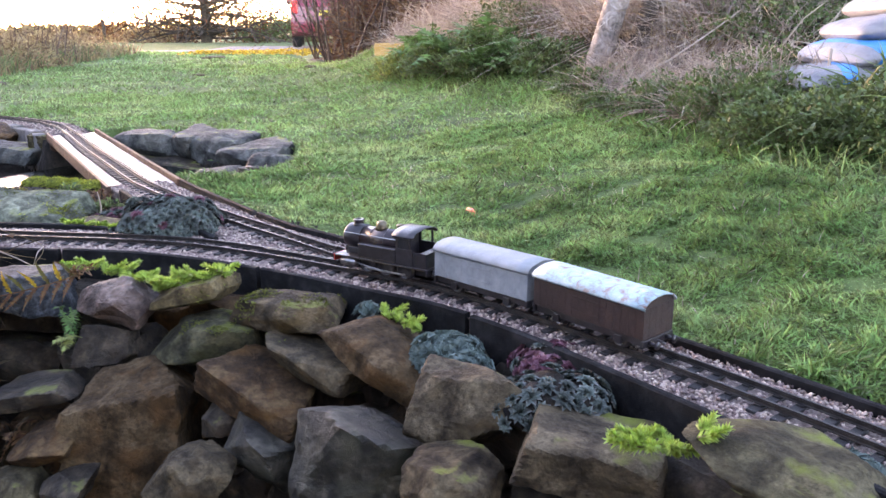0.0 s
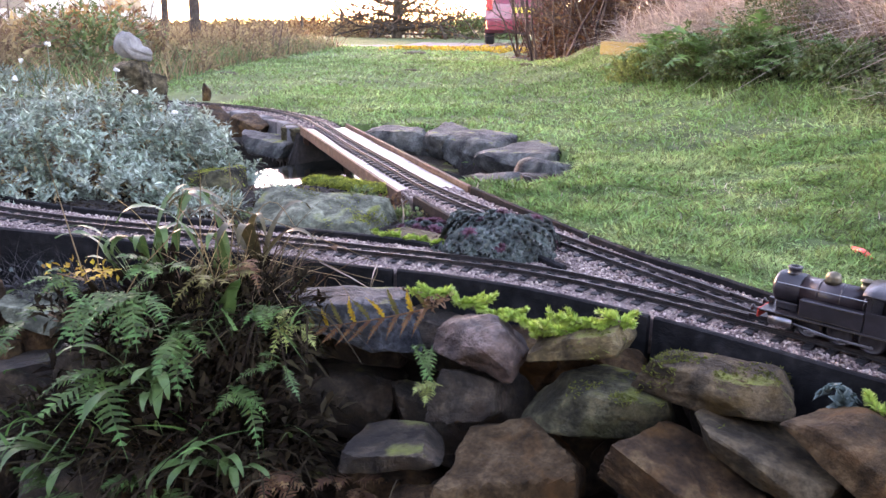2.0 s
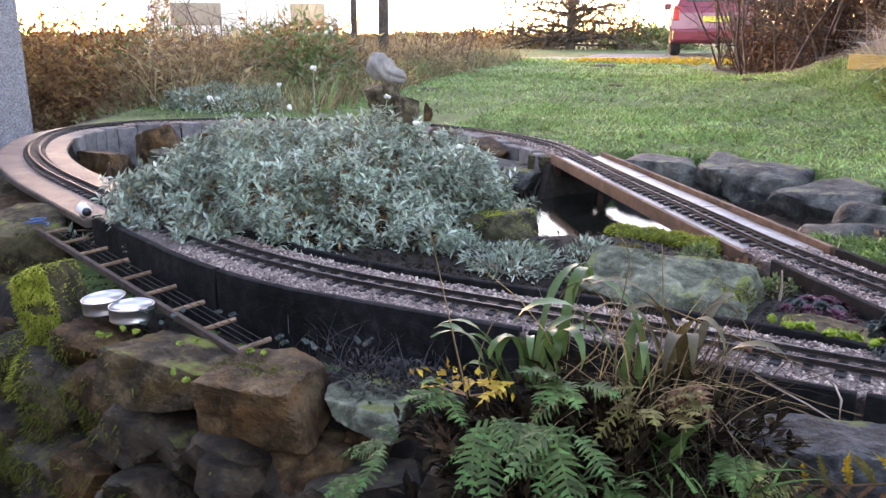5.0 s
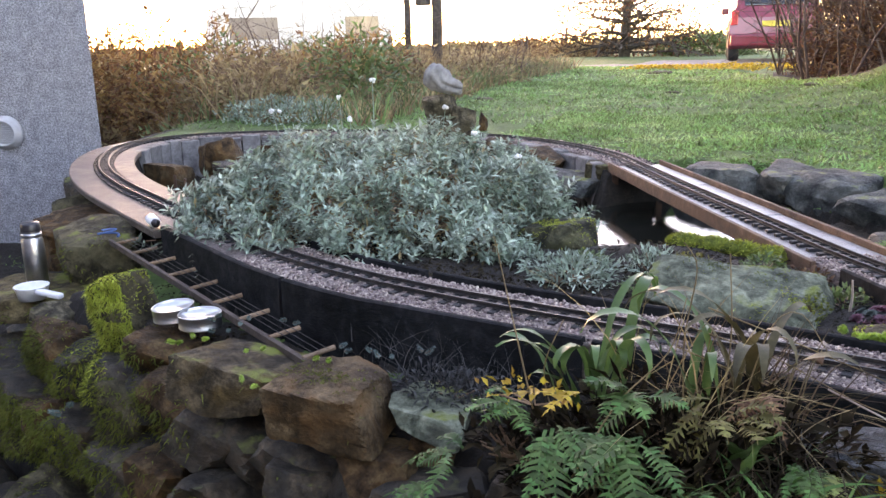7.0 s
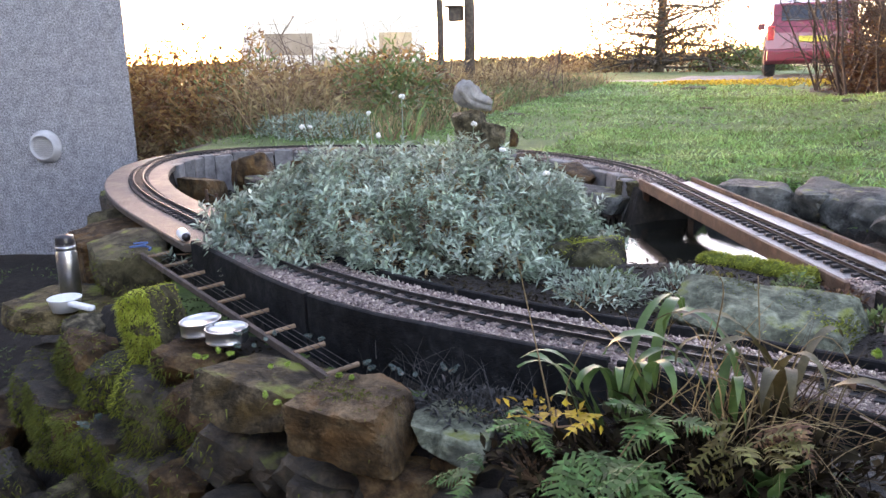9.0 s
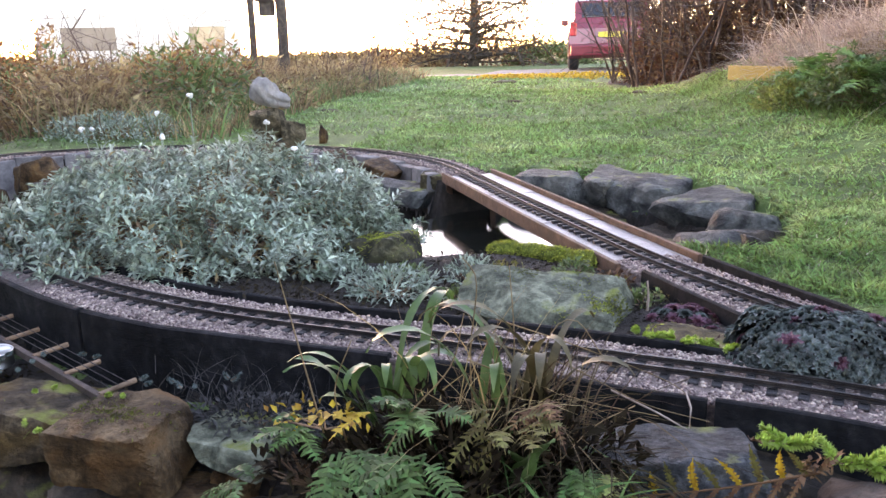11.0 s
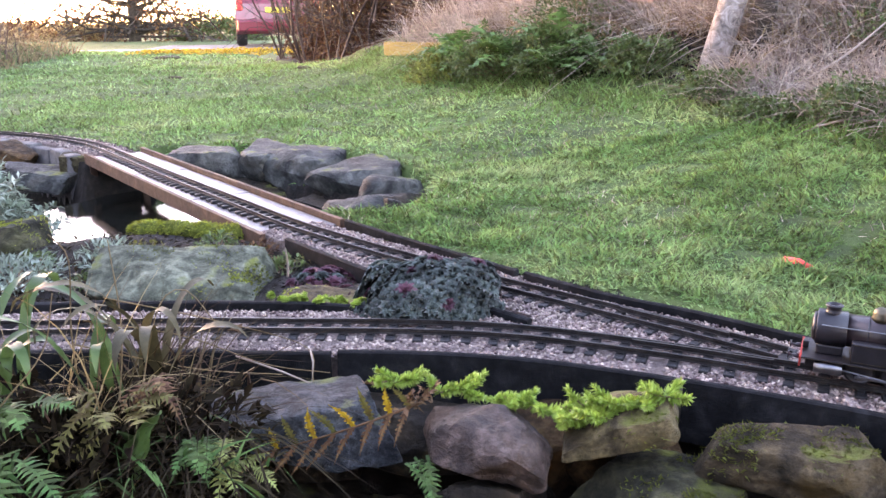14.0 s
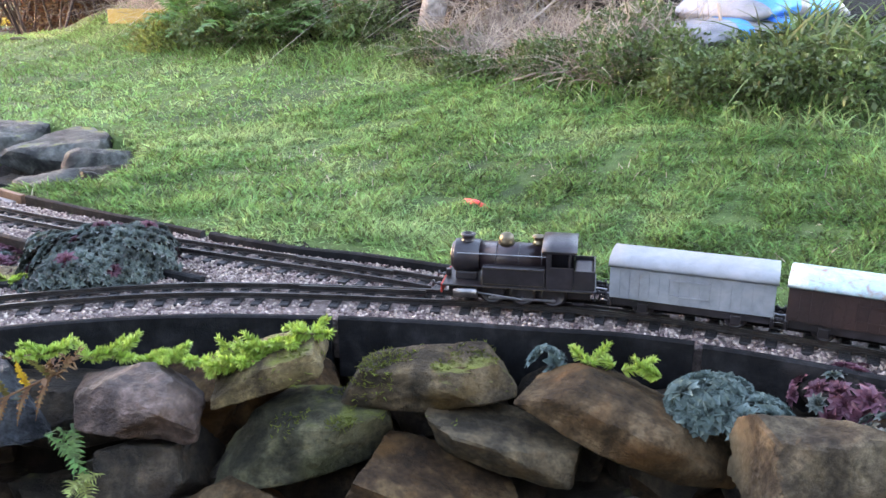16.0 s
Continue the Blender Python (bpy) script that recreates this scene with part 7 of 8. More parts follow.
for i, (x, y, n, tall, sp) in enumerate(((1.6, 8.2, 30, 1.5, 0.3), (2.1, 7.2, 40, 1.7, 0.35), (2.7, 6.8, 40, 1.7, 0.35), (3.3, 6.3, 40, 1.8, 0.4), (2.0, 9.0, 30, 2.0, 0.4), (1.35, 9.6, 34, 1.9, 0.3), (1.1, 10.8, 30, 1.9, 0.3), (3.0, 8.2, 30, 2.1, 0.45), (4.0, 7.2, 30, 2.1, 0.5), (3.9, 5.2, 40, 1.7, 0.4), (4.3, 4.0, 40, 1.6, 0.45))):
    bare_shrub(x, y, n, tall, sp, "leafless dark brown shrub with many upright stems", seed=i + 3)
    leaf_mass("withered_hedge", (x + 0.1, y + 0.1, 0), (0.55, 0.5, tall * 0.62), 4200, 0.07, 0.024, M["rust_fern"], "dense dark withered growth among bare stems", "hedge", 8, shell=0.8)
for i, (x, y, n, tall, sp) in enumerate(((2.95, 3.3, 16, 0.6, 0.2), (3.3, 2.9, 14, 0.6, 0.2), (3.08, 2.6, 12, 0.4, 0.12), (3.5, 3.8, 16, 0.8, 0.25))):
    bare_shrub(x, y, n, tall, sp, "tangled pale dead branches on the bank", "straw", seed=i + 30)
q = np.column_stack([rng.uniform(2.5, 5.0, 7000), rng.uniform(2.2, 5.8, 7000)])
df, sf = line_dist(q, FOOT)
q = q[df * sf > 0.5]
grass("dead_reeds", q, 0.55 * np.ones(len(q)), 0.007 * np.ones(len(q)), M["straw"], "matted pale dead growth covering the upper bank", 0.8, 1.0, 2, 0.0, "dead grass")
for pts, r in ((((2.63, 1.76, 0.27), (2.72, 1.70, 0.22), (2.80, 1.62, 0.17), (2.86, 1.55, 0.13)), 0.006), (((2.50, 1.95, 0.20), (2.62, 2.0, 0.26), (2.75, 2.1, 0.33)), 0.007), (((2.9, 1.65, 0.36), (2.86, 1.58, 0.27), (2.80, 1.50, 0.20), (2.76, 1.44, 0.17)), 0.006), (((2.35, 1.95, 0.13), (2.5, 1.85, 0.18), (2.62, 1.72, 0.15)), 0.004), (((2.45, 2.3, 0.2), (2.6, 2.25, 0.3), (2.8, 2.3, 0.42), (2.95, 2.4, 0.5)), 0.005)):
    v, f = tube(spline(pts, 0.02), r, r * 0.5, 8)
    tagged(raw("fallen_branch", v, f, M["straw"], smooth=True), "pale broken branch lying on the leafy bank", "branch")


def sack(x, y, z, rz, tilt, L, W, H, label, bands, seed):
    """A filled plastic sack: a pillow with pinched ends and a printed blue band."""
    ob = tagged(empty("sack", x, y, z, rz), label, "sack", "stacked sacks")
    g = np.random.default_rng(seed)
    nu, nv = 36, 24
    v, f = [], []
    for i in range(nu + 1):
        u = -1 + 2 * i / nu
        e = (1 - abs(u) ** 7) ** 0.5
        for k in range(nv):
            a = 2 * math.pi * k / nv
            cy, cz = math.copysign(abs(math.cos(a)) ** 0.7, math.cos(a)), math.copysign(abs(math.sin(a)) ** 0.8, math.sin(a))
            wob = 0.11 * noise.noise(Vector((u * 2.5 + seed, cy * 1.5, cz * 1.5)))
            v.append((u * L / 2, cy * W / 2 * (0.80 + 0.2 * e + wob), H / 2 + cz * H / 2 * max(0.05, e) * (1 + 2 * wob) - 0.03 * abs(u) ** 2.5))
    for i in range(nu):
        for k in range(nv):
            j = (k + 1) % nv
            f.append((i * nv + k, i * nv + j, (i + 1) * nv + j, (i + 1) * nv + k))
    f += [tuple(range(nv))[::-1], tuple(nu * nv + k for k in range(nv))]
    body = raw("body", v, f, M["sack"], ob, "", True)
    body.data.materials.append(M["sack_blue"])
    idx = [1 if any(lo <= -1 + 2 * (i // nv) / nu <= hi for lo, hi in bands) else 0 for i in range(nu * nv)] + [0, 0]
    body.data.polygons.foreach_set("material_index", idx)
    body.matrix_basis = pose(0, 0, 0, tilt, 0, 0)
    return ob


SZ = ground_z(3.1, 1.62) + 0.02
for i, (dx, dy, dz, rz, L, bands) in enumerate(((-0.02, 0.0, -0.03, 12, 0.46, ((-0.7, 0.1),)), (-0.04, 0.06, 0.045, -8, 0.52, ((-0.6, -0.42), (-0.1, 0.2))), (0.08, 0.10, 0.12, 10, 0.54, ((-0.85, -0.25), (-0.1, 0.6))), (0.14, 0.12, 0.195, -4, 0.50, ((-0.5, -0.2),)), (0.22, 0.14, 0.27, 6, 0.5, ((0.0, 0.5),)))):
    sack(3.09 + dx, 1.62 + dy, SZ - 0.085 + dz, rz, 2 * math.sin(i), L, 0.34, 0.085, "white plastic compost sack with blue print in a heap", bands, i + 1)

# low sunlit board and a rock at the far lawn edge
M["ochre_board"] = mat("ochre_board", [(0.30, 0.20, 0.05), (0.42, 0.29, 0.08)], 10, 0.8, 0.3)
plank = part("edging_plank", box(bmesh.new(), -0.35, -0.025, -0.05, 0.35, 0.025, 0.05, 0.008), M["ochre_board"])
plank.matrix_world = pose(1.68, 5.6, max(0.195, ground_z(1.68, 5.6) + 0.045), 0, 0, -59)
tagged(plank, "ochre wooden plank edging the bank", "plank")
boulder(2.43, 6.7, 0.42, 0.30, 0.28, 0.30, 10, "rust", "reddish brown rock on the bank")

# ---- rough growth on the far side of the loop ----
g = np.random.default_rng(77)
EDGE = np.array([(-1.5, 4.25), (-1.62, 5.3), (-2.0, 7.2), (-2.3, 9.5), (-2.45, 12.4)])


def rough_zone(n, g):
    q = np.column_stack([g.uniform(-11, -1.2, n), g.uniform(4.0, 13.5, n)])
    d, s = line_dist(q, EDGE)
    dh = (q - np.array([-2.84, 3.05])) @ np.array([0.75, 0.66])
    return q[(s > 0) & (d > 0.05) & (dh > 0.2)]


q = rough_zone(30000, g)
far = np.hypot(q[:, 0], q[:, 1])
d, _ = line_dist(q, EDGE)
tall = 0.20 + 0.30 * smooth01((d - 0.1) / 1.5) + 0.10 * fbm(q, 1.7, 3)
grass("rough_grass", q, tall, 0.008 + 0.0006 * far, M["reed"], "tall withered brown grass and weeds beyond the loop", 0.3, 0.5, 2, 0.0, "dead grass")
q = rough_zone(14000, g)
grass("rough_grass", q, 0.30 * np.ones(len(q)), 0.012 * np.ones(len(q)), M["leaf"], "green grass among withered weeds", 0.45, 0.6, 2)
for x, y, rx_, rz_, key in ((-2.9, 5.2, 0.7, 0.42, "reed"), (-4.2, 5.8, 0.9, 0.5, "reed"), (-5.6, 7.0, 1.2, 0.6, "reed"), (-3.6, 7.4, 0.9, 0.5, "leaf"), (-2.4, 6.6, 0.45, 0.30, "reed"), (-4.6, 9.5, 1.2, 0.55, "reed"), (-2.8, 9.2, 0.6, 0.36, "reed"), (-3.0, 11.4, 0.6, 0.42, "reed"), (-7.2, 9.4, 1.6, 0.75, "leaf"), (-6.2, 11.5, 1.3, 0.65, "reed"), (-3.4, 4.75, 0.5, 0.36, "leaf"), (-9.0, 8.0, 1.5, 0.85, "reed"), (-4.6, 4.9, 0.8, 0.5, "reed"), (-6.3, 5.6, 1.0, 0.65, "reed"), (-8.0, 6.4, 1.2, 0.75, "leaf"), (-11.0, 9.5, 1.8, 0.9, "reed"), (-9.5, 12.0, 1.8, 0.8, "leaf")):
    leaf_mass("wild_bush", (x, y, 0), (rx_, rx_ * 0.8, rz_), int(900 + 500 * rx_), 0.075, 0.028, M[key], "loose withered brown bush beyond the loop" if key == "reed" else "loose dull green bush beyond the loop", shell=0.7)
gb = np.random.default_rng(15)
for i in range(34):
    u = i / 33
    x, y = -2.3 - 6.2 * u + gb.normal(0, 0.25), 5.0 + 1.6 * u + gb.uniform(-0.5, 1.6)
    key = ("reed", "leaf", "russet", "reed")[i % 4]
    rx_, rz_ = gb.uniform(0.38, 0.6), gb.uniform(0.36, 0.54) - min(0.0, ground_z(x, y))
    leaf_mass("wild_bush", (x, y, 0), (rx_, rx_ * 0.9, rz_), 1300, 0.066, 0.026, M[key], {"reed": "withered brown bush in the rough ground", "leaf": "dull green bush in the rough ground", "russet": "russet brown bush in the rough ground"}[key], shell=0.75)
for x, y, rz_ in ((-5.0, 5.0, 0.60), (-5.6, 5.9, 0.66), (-4.9, 5.9, 0.6), (-4.3, 5.7, 0.58), (-5.9, 6.9, 0.7), (-5.1, 7.0, 0.68), (-6.6, 6.2, 0.7), (-7.0, 7.6, 0.74)):
    leaf_mass("wild_bush", (x, y, 0), (0.65, 0.5, rz_ - min(0.0, ground_z(x, y))), 2600, 0.07, 0.026, M["russet"], "tall russet brown hedge bush beyond the loop", shell=0.75)
for i, (x, y, tall) in enumerate(((-3.4, 8.2, 0.8), (-4.8, 7.6, 0.9), (-5.9, 9.0, 1.0), (-2.9, 10.2, 0.8), (-4.0, 6.4, 0.7))):
    bare_shrub(x, y, 14, tall, 0.35, "thin bare stems standing in withered grass", seed=60 + i)

M["carved"] = mat("weathered_carving", [(0.13, 0.125, 0.11), (0.22, 0.21, 0.19), (0.31, 0.30, 0.27)], 30, 0.9, 0.6, 90, stain=0.3)
# carved stone beast on stacked stones, behind the silver plant
for x, z, w, h, k, lab in ((0.0, -0.16, 0.26, 0.15, "grey", "broad grey stone under the statue"), (0.0, -0.02, 0.22, 0.15, "brown", "brown stone stacked under the statue"), (-0.015, 0.11, 0.16, 0.13, "grey", "grey stone high in the stack"), (-0.02, 0.215, 0.11, 0.10, "grit", "pale grey stone on top of the stack"), (0.075, 0.185, 0.06, 0.09, "grit", "pale upright stone leaning on the stack")):
    boulder(-0.415 + x, 2.38, z, w * 1.25, w * 0.95, h * 1.1, 20 * z, k, lab)
HEAD = [(-0.078, 0.012, 0.012), (-0.070, 0.016, 0.036), (-0.045, 0.020, 0.050), (-0.015, 0.016, 0.048), (0.012, 0.004, 0.040), (0.038, -0.008, 0.033), (0.064, -0.014, 0.027), (0.082, -0.016, 0.020), (0.088, -0.016, 0.008)]
bv, bf, ns = [], [], 28
for u in np.linspace(0, len(HEAD) - 1, 43):
    i = min(int(u), len(HEAD) - 2)
    x, zc, r = (np.array(HEAD[i]) * (1 - u + i) + np.array(HEAD[i + 1]) * (u - i))
    for k in range(ns):
        a = 2 * math.pi * k / ns
        y, z = math.cos(a) * r * 1.05, math.sin(a) * r
        lip = math.exp(-((z + 0.002) / 0.006) ** 2) * smooth01((x + 0.012) / 0.03) * 0.016
        brow = 0.010 * math.exp(-((x - 0.012) / 0.012) ** 2) * math.exp(-((abs(y) - 0.026) / 0.012) ** 2) * (z > 0)
        q = 1 + 0.22 * noise.noise(Vector((x * 30, y * 30, z * 30))) - lip / max(r, 0.01) + brow / max(r, 0.01)
        bv.append((x, y * q, zc + z * q))
for i in range(42):
    for k in range(ns):
        j = (k + 1) % ns
        bf.append((i * ns + k, i * ns + j, (i + 1) * ns + j, (i + 1) * ns + k))
bf += [tuple(range(ns))[::-1], tuple(42 * ns + k for k in range(ns))]
statue = raw("stone_statue", bv, bf, M["carved"], smooth=True)
statue.matrix_world = pose(-0.415, 2.37, 0.312, 0, 4, -5) @ Matrix.Diagonal((0.86, 0.86, 0.95, 1))
tagged(statue, "weathered grey carved stone head on stacked stones", "statue")
boulder(-0.80, 3.86, 0.02, 0.07, 0.05, 0.14, 0, "brown", "upright brown stone beside the far curve", 8)

# posts with a nest box
for x, y, r, tall, lab in ((-5.0, 12.0, 0.06, 3.0, "slim rough wooden post in the weeds"), (-4.15, 11.2, 0.085, 3.2, "stout rough wooden post in the weeds")):
    v, f = tube([(0.03 * math.sin(u * 5), 0, -0.1 + u * tall) for u in np.linspace(0, 1, 10)], r, r * 0.85, 12)
    o = raw("post", v, f, M["bark"], smooth=True)
    o.matrix_world = pose(x, y, ground_z(x, y))
    tagged(o, lab, "post")
nest = tagged(empty("nest_box", -4.32, 11.15, 1.02), "dark wooden nest box fixed to a post", "nest box")
part("body", box(bmesh.new(), -0.09, -0.09, 0, 0.09, 0.09, 0.20, 0.005), M["bark"], nest)
part("roof", box(bmesh.new(), -0.15, -0.13, 0.202, 0.11, 0.13, 0.225, 0.004), M["bark"], nest)

# ---- the drive: car, tree, fence, caravan ----
M["car_red"] = mat("red_car_paint", [(0.15, 0.008, 0.016), (0.19, 0.011, 0.022)], 4, 0.3, 0, spec=0.6, coat=0.6, stain=0.06)
M["glass"] = mat("dark_glass", [(0.01, 0.012, 0.014), (0.015, 0.017, 0.02)], 4, 0.05, 0, spec=0.6, stain=0.05)
M["tyre"] = mat("tyre", [(0.012, 0.012, 0.012), (0.02, 0.02, 0.02)], 30, 0.85, 0.3)
M["lamp_red"] = mat("tail_lamp", [(0.45, 0.02, 0.02), (0.55, 0.05, 0.05)], 30, 0.2, 0, spec=0.6)
M["plate"] = mat("yellow_plate", [(0.55, 0.42, 0.05), (0.6, 0.46, 0.07)], 30, 0.5, 0)
car = tagged(empty("car", 0.42, 18.9, ground_z(0.4, 18.9), 4), "red hatchback parked on the gravel drive", "car")


def car_shell(side_pts, half, taper):
    bm = bmesh.new()
    rows = []
    for s in (-1, -0.8, 0.8, 1):
        k = 1 if abs(s) < 1 else 0
        rows.append([bm.verts.new((s * half * (taper if z > 0.9 else 1.0), y, z if k else z * 0.985)) for y, z in side_pts])
    for a, b in zip(rows[:-1], rows[1:]):
        for i in range(len(side_pts)):
            j = (i + 1) % len(side_pts)
            bm.faces.new((a[i], a[j], b[j], b[i]))
    bm.faces.new(rows[0])
    bm.faces.new(rows[-1][::-1])
    return bm


body = part("body", car_shell([(-1.32, 0.30), (-1.36, 0.55), (-1.33, 0.86), (-1.20, 1.10), (-1.02, 1.44), (-0.7, 1.53), (0.35, 1.50), (1.05, 1.02), (2.15, 0.86), (2.42, 0.66), (2.44, 0.34), (2.3, 0.28), (-1.2, 0.25)], 0.87, 0.86), M["car_red"], car)
part("rear_window", box(bmesh.new(), -0.60, -0.02, -0.17, 0.60, 0.02, 0.17, 0.02), M["glass"], car).matrix_basis = pose(0, -1.135, 1.24, -27, 0, 0)
for s in (-1, 1):
    part("tail_lamp", box(bmesh.new(), s * 0.78 - 0.07, -1.385, 0.72, s * 0.78 + 0.07, -1.33, 1.0, 0.02), M["lamp_red"], car, "red and clear tail lamp")
    part("side_window", box(bmesh.new(), s * 0.79 - 0.012, -0.85, 1.05, s * 0.79 + 0.012, 0.6, 1.38, 0.02), M["glass"], car)
    part("mirror", box(bmesh.new(), s * 0.95 - 0.08, 0.75, 0.98, s * 0.95 + 0.08, 0.85, 1.12, 0.02), M["car_red"], car)
    for y in (-0.85, 1.65):
        w = part("wheel", lathe(bmesh.new(), [(0.18, -0.10), (0.27, -0.11), (0.315, -0.08), (0.32, 0.0), (0.315, 0.08), (0.27, 0.11), (0.18, 0.10)], 28, Matrix.Translation((s * 0.76, y, 0.32)) @ pose(0, 0, 0, 0, 90, 0)), M["tyre"], car, "", True)
        part("rim", lathe(bmesh.new(), [(0.0, -0.105), (0.18, -0.10), (0.18, 0.10), (0.0, 0.105)], 20, Matrix.Translation((s * 0.76, y, 0.32)) @ pose(0, 0, 0, 0, 90, 0)), M["steel"], w)
part("bumper", box(bmesh.new(), -0.84, -1.42, 0.30, 0.84, -1.30, 0.54, 0.04), M["car_red"], car)
part("number_plate", box(bmesh.new(), -0.26, -1.385, 0.68, 0.26, -1.36, 0.79, 0.006), M["plate"], car, "plain yellow rear plate")

M["autumn"] = mat("russet_leaf", [(0.07, 0.032, 0.015), (0.12, 0.055, 0.022), (0.18, 0.085, 0.03)], 3, 0.7, 0, isle=0.5, glow=0.3)
tree = tagged(empty("field_tree", -4.1, 27.0, ground_z(-4.1, 27.0)), "spreading tree with russet leaves beyond the drive", "tree")
g = np.random.default_rng(9)
v, f = tube([(0.12 * u, 0, -0.2 + 5.0 * u) for u in np.linspace(0, 1, 12)], 0.19, 0.06, 14)
raw("trunk", v, f, M["bark"], tree, "", True)
out, tips = [], []
for i in range(110):
    u = g.uniform(0.07, 0.95) ** 1.4
    a = g.uniform(0, 6.28)
    tips += limb(g, (0.12 * u, 0, 5.0 * u), (math.cos(a), math.sin(a), 0.12), 2.5 * (1.1 - 0.75 * u), 0.04 * (1.2 - u), 2, out, 0.28, 0.0)
v, f = merge(out)
tagged(raw("limb_tangle", v, f, M["bark"], tree), kind="stuff")
tp = np.array(tips)
pk = np.repeat(tp, 5, 0) + g.normal(0, 0.16, (len(tp) * 5, 3)) * np.array([1, 1, 0.5])
v, f = leaves(pk, unit(g.normal(0, 1, pk.shape)), 0.13 * g.uniform(0.6, 1.3, len(pk)), 0.07 * np.ones(len(pk)))
big("crown", v, f, M["autumn"], tree)
leaf_mass("green_shrub", (-1.6, 28, 0), (1.6, 1.0, 0.75), 2600, 0.16, 0.07, M["leaf"], "low dark shrub beside the field tree")
leaf_mass("green_shrub", (-6.0, 27.5, 0), (1.4, 0.9, 0.42), 1500, 0.14, 0.06, M["reed"], "low brown shrub beside the field tree")
for i in range(16):
    x, y = -16 + i * 1.5, 31 + 0.4 * math.sin(i)
    tagged(part("fence_post", box(bmesh.new(), x - 0.05, y - 0.05, ground_z(x, y) - 0.1, x + 0.05, y + 0.05, ground_z(x, y) + 1.0, 0.01), M["bark"]), "weathered wooden field fence post", "fence post", "field fence posts")
leaf_mass("small_tree", (-12.5, 44, 0), (0.9, 0.9, 1.9), 1100, 0.2, 0.1, M["autumn"], "small wind-bent tree on the field edge", "tree", shell=0.5)
for x, y, w in ((-30, 95, 22), (5, 110, 26), (-70, 90, 25), (40, 100, 24)):
    leaf_mass("field_hedge", (x, y, 0), (w, 1.5, 1.3), 2600, 0.9, 0.5, M["reed"], "dark low hedge along the field", "hedge", 8)

M["tinted"] = mat("tinted_pane", [(0.20, 0.16, 0.12), (0.28, 0.23, 0.18)], 2, 0.1, 0, spec=0.5, stain=0.1)
M["cream"] = mat("cream_panel", [(0.50, 0.47, 0.40), (0.60, 0.57, 0.50)], 3, 0.45, 0.05, stain=0.1)
cz = ground_z(-13.3, 20.6)
van_home = tagged(empty("caravan", -12.65, 21.0, cz, 32), "cream touring caravan half hidden by weeds", "caravan")
bm = bmesh.new()
prof = [(-2.6, 0.45), (-2.7, 1.0), (-2.55, 1.9), (-2.2, 2.4), (2.2, 2.45), (2.6, 1.9), (2.7, 1.0), (2.6, 0.45)]
ra, rb = [bm.verts.new((x, -1.05, z)) for x, z in prof], [bm.verts.new((x, 1.05, z)) for x, z in prof]
bm.faces.new(ra)
bm.faces.new(rb[::-1])
for i in range(len(prof)):
    j = (i + 1) % len(prof)
    bm.faces.new((ra[i], ra[j], rb[j], rb[i]))
bmesh.ops.bevel(bm, geom=list(bm.edges), offset=0.08, segments=2, affect="EDGES")
part("body", bm, M["cream"], van_home)
for x0, x1 in ((-1.95, -0.6), (1.3, 2.25)):
    wnd = part("window", box(bmesh.new(), x0 - 0.05, -1.075, 1.25, x1 + 0.05, -1.052, 1.95, 0.01), M["cream"], van_home)
    part("pane", box(bmesh.new(), x0, -1.09, 1.30, x1, -1.077, 1.90, 0.008), M["tinted"], wnd, "brown tinted pane")
for y in (-0.95, 0.95):
    part("wheel", lathe(bmesh.new(), [(0.0, -0.09), (0.31, -0.08), (0.31, 0.08), (0.0, 0.09)], 24, Matrix.Translation((0.2, y, 0.31)) @ pose(0, 0, 0, 90)), M["tyre"], van_home, "", True)
for x in (-2.2, 2.2):
    part("jockey_leg", box(bmesh.new(), x - 0.03, -0.8, 0.0, x + 0.03, -0.74, 0.46, 0.005), M["steel"], van_home)

# leaves whose yellow stands for the sunlit strip at the lawn's end
q = np.column_stack([rng.uniform(-1.6, 2.6, 3600), rng.normal(13.9, 0.6, 3600)])
v, f = leaves(np.column_stack([q, height(q) + 0.02]), unit(rng.normal(0, 1, (len(q), 3)) * np.array([1, 1, 0.4]) + np.array([0, 0, 0.3])), np.full(len(q), 0.06), np.full(len(q), 0.04))
tagged(big("sun_strip_leaves", v, f, M["yellow"]), "leaves coloured yellow as sunlight along the end of the lawn", "leaves", kind="stuff")

# ---- small things on the wall top and lawn ----
M["tin"] = mat("tinplate", [(0.50, 0.50, 0.49), (0.62, 0.62, 0.61)], 60, 0.3, 0.08, metal=1.0, stain=0.1)
M["flask"] = mat("brushed_steel", [(0.40, 0.40, 0.41), (0.52, 0.52, 0.53)], 60, 0.3, 0.06, metal=1.0, stain=0.1)
M["white"] = mat("white_plastic", [(0.62, 0.62, 0.60), (0.72, 0.72, 0.70)], 30, 0.45, 0.05, stain=0.06)
M["orange"] = mat("red_plastic", [(0.60, 0.05, 0.03), (0.7, 0.07, 0.045)], 30, 0.4, 0.05)
M["cord"] = mat("blue_cord", [(0.03, 0.09, 0.22), (0.05, 0.13, 0.3)], 60, 0.7, 0.2)

for x, y, z, tilt in ((-0.425, 0.962, -0.083, 3), (-0.348, 0.945, -0.085, 0)):
    ob = tagged(empty("tin", x, y, z), "empty shallow silver food tin on a wall stone", "tin", "silver tins")
    ob.matrix_world = pose(x, y, z, tilt, -tilt, 0)
    part("body", lathe(bmesh.new(), [(0.0, 0.0), (0.040, 0.0), (0.0415, 0.0015), (0.0405, 0.003), (0.0405, 0.024), (0.0418, 0.026), (0.0405, 0.027), (0.0395, 0.025), (0.0395, 0.021), (0.0, 0.0208)], 40), M["tin"], ob, "", True)

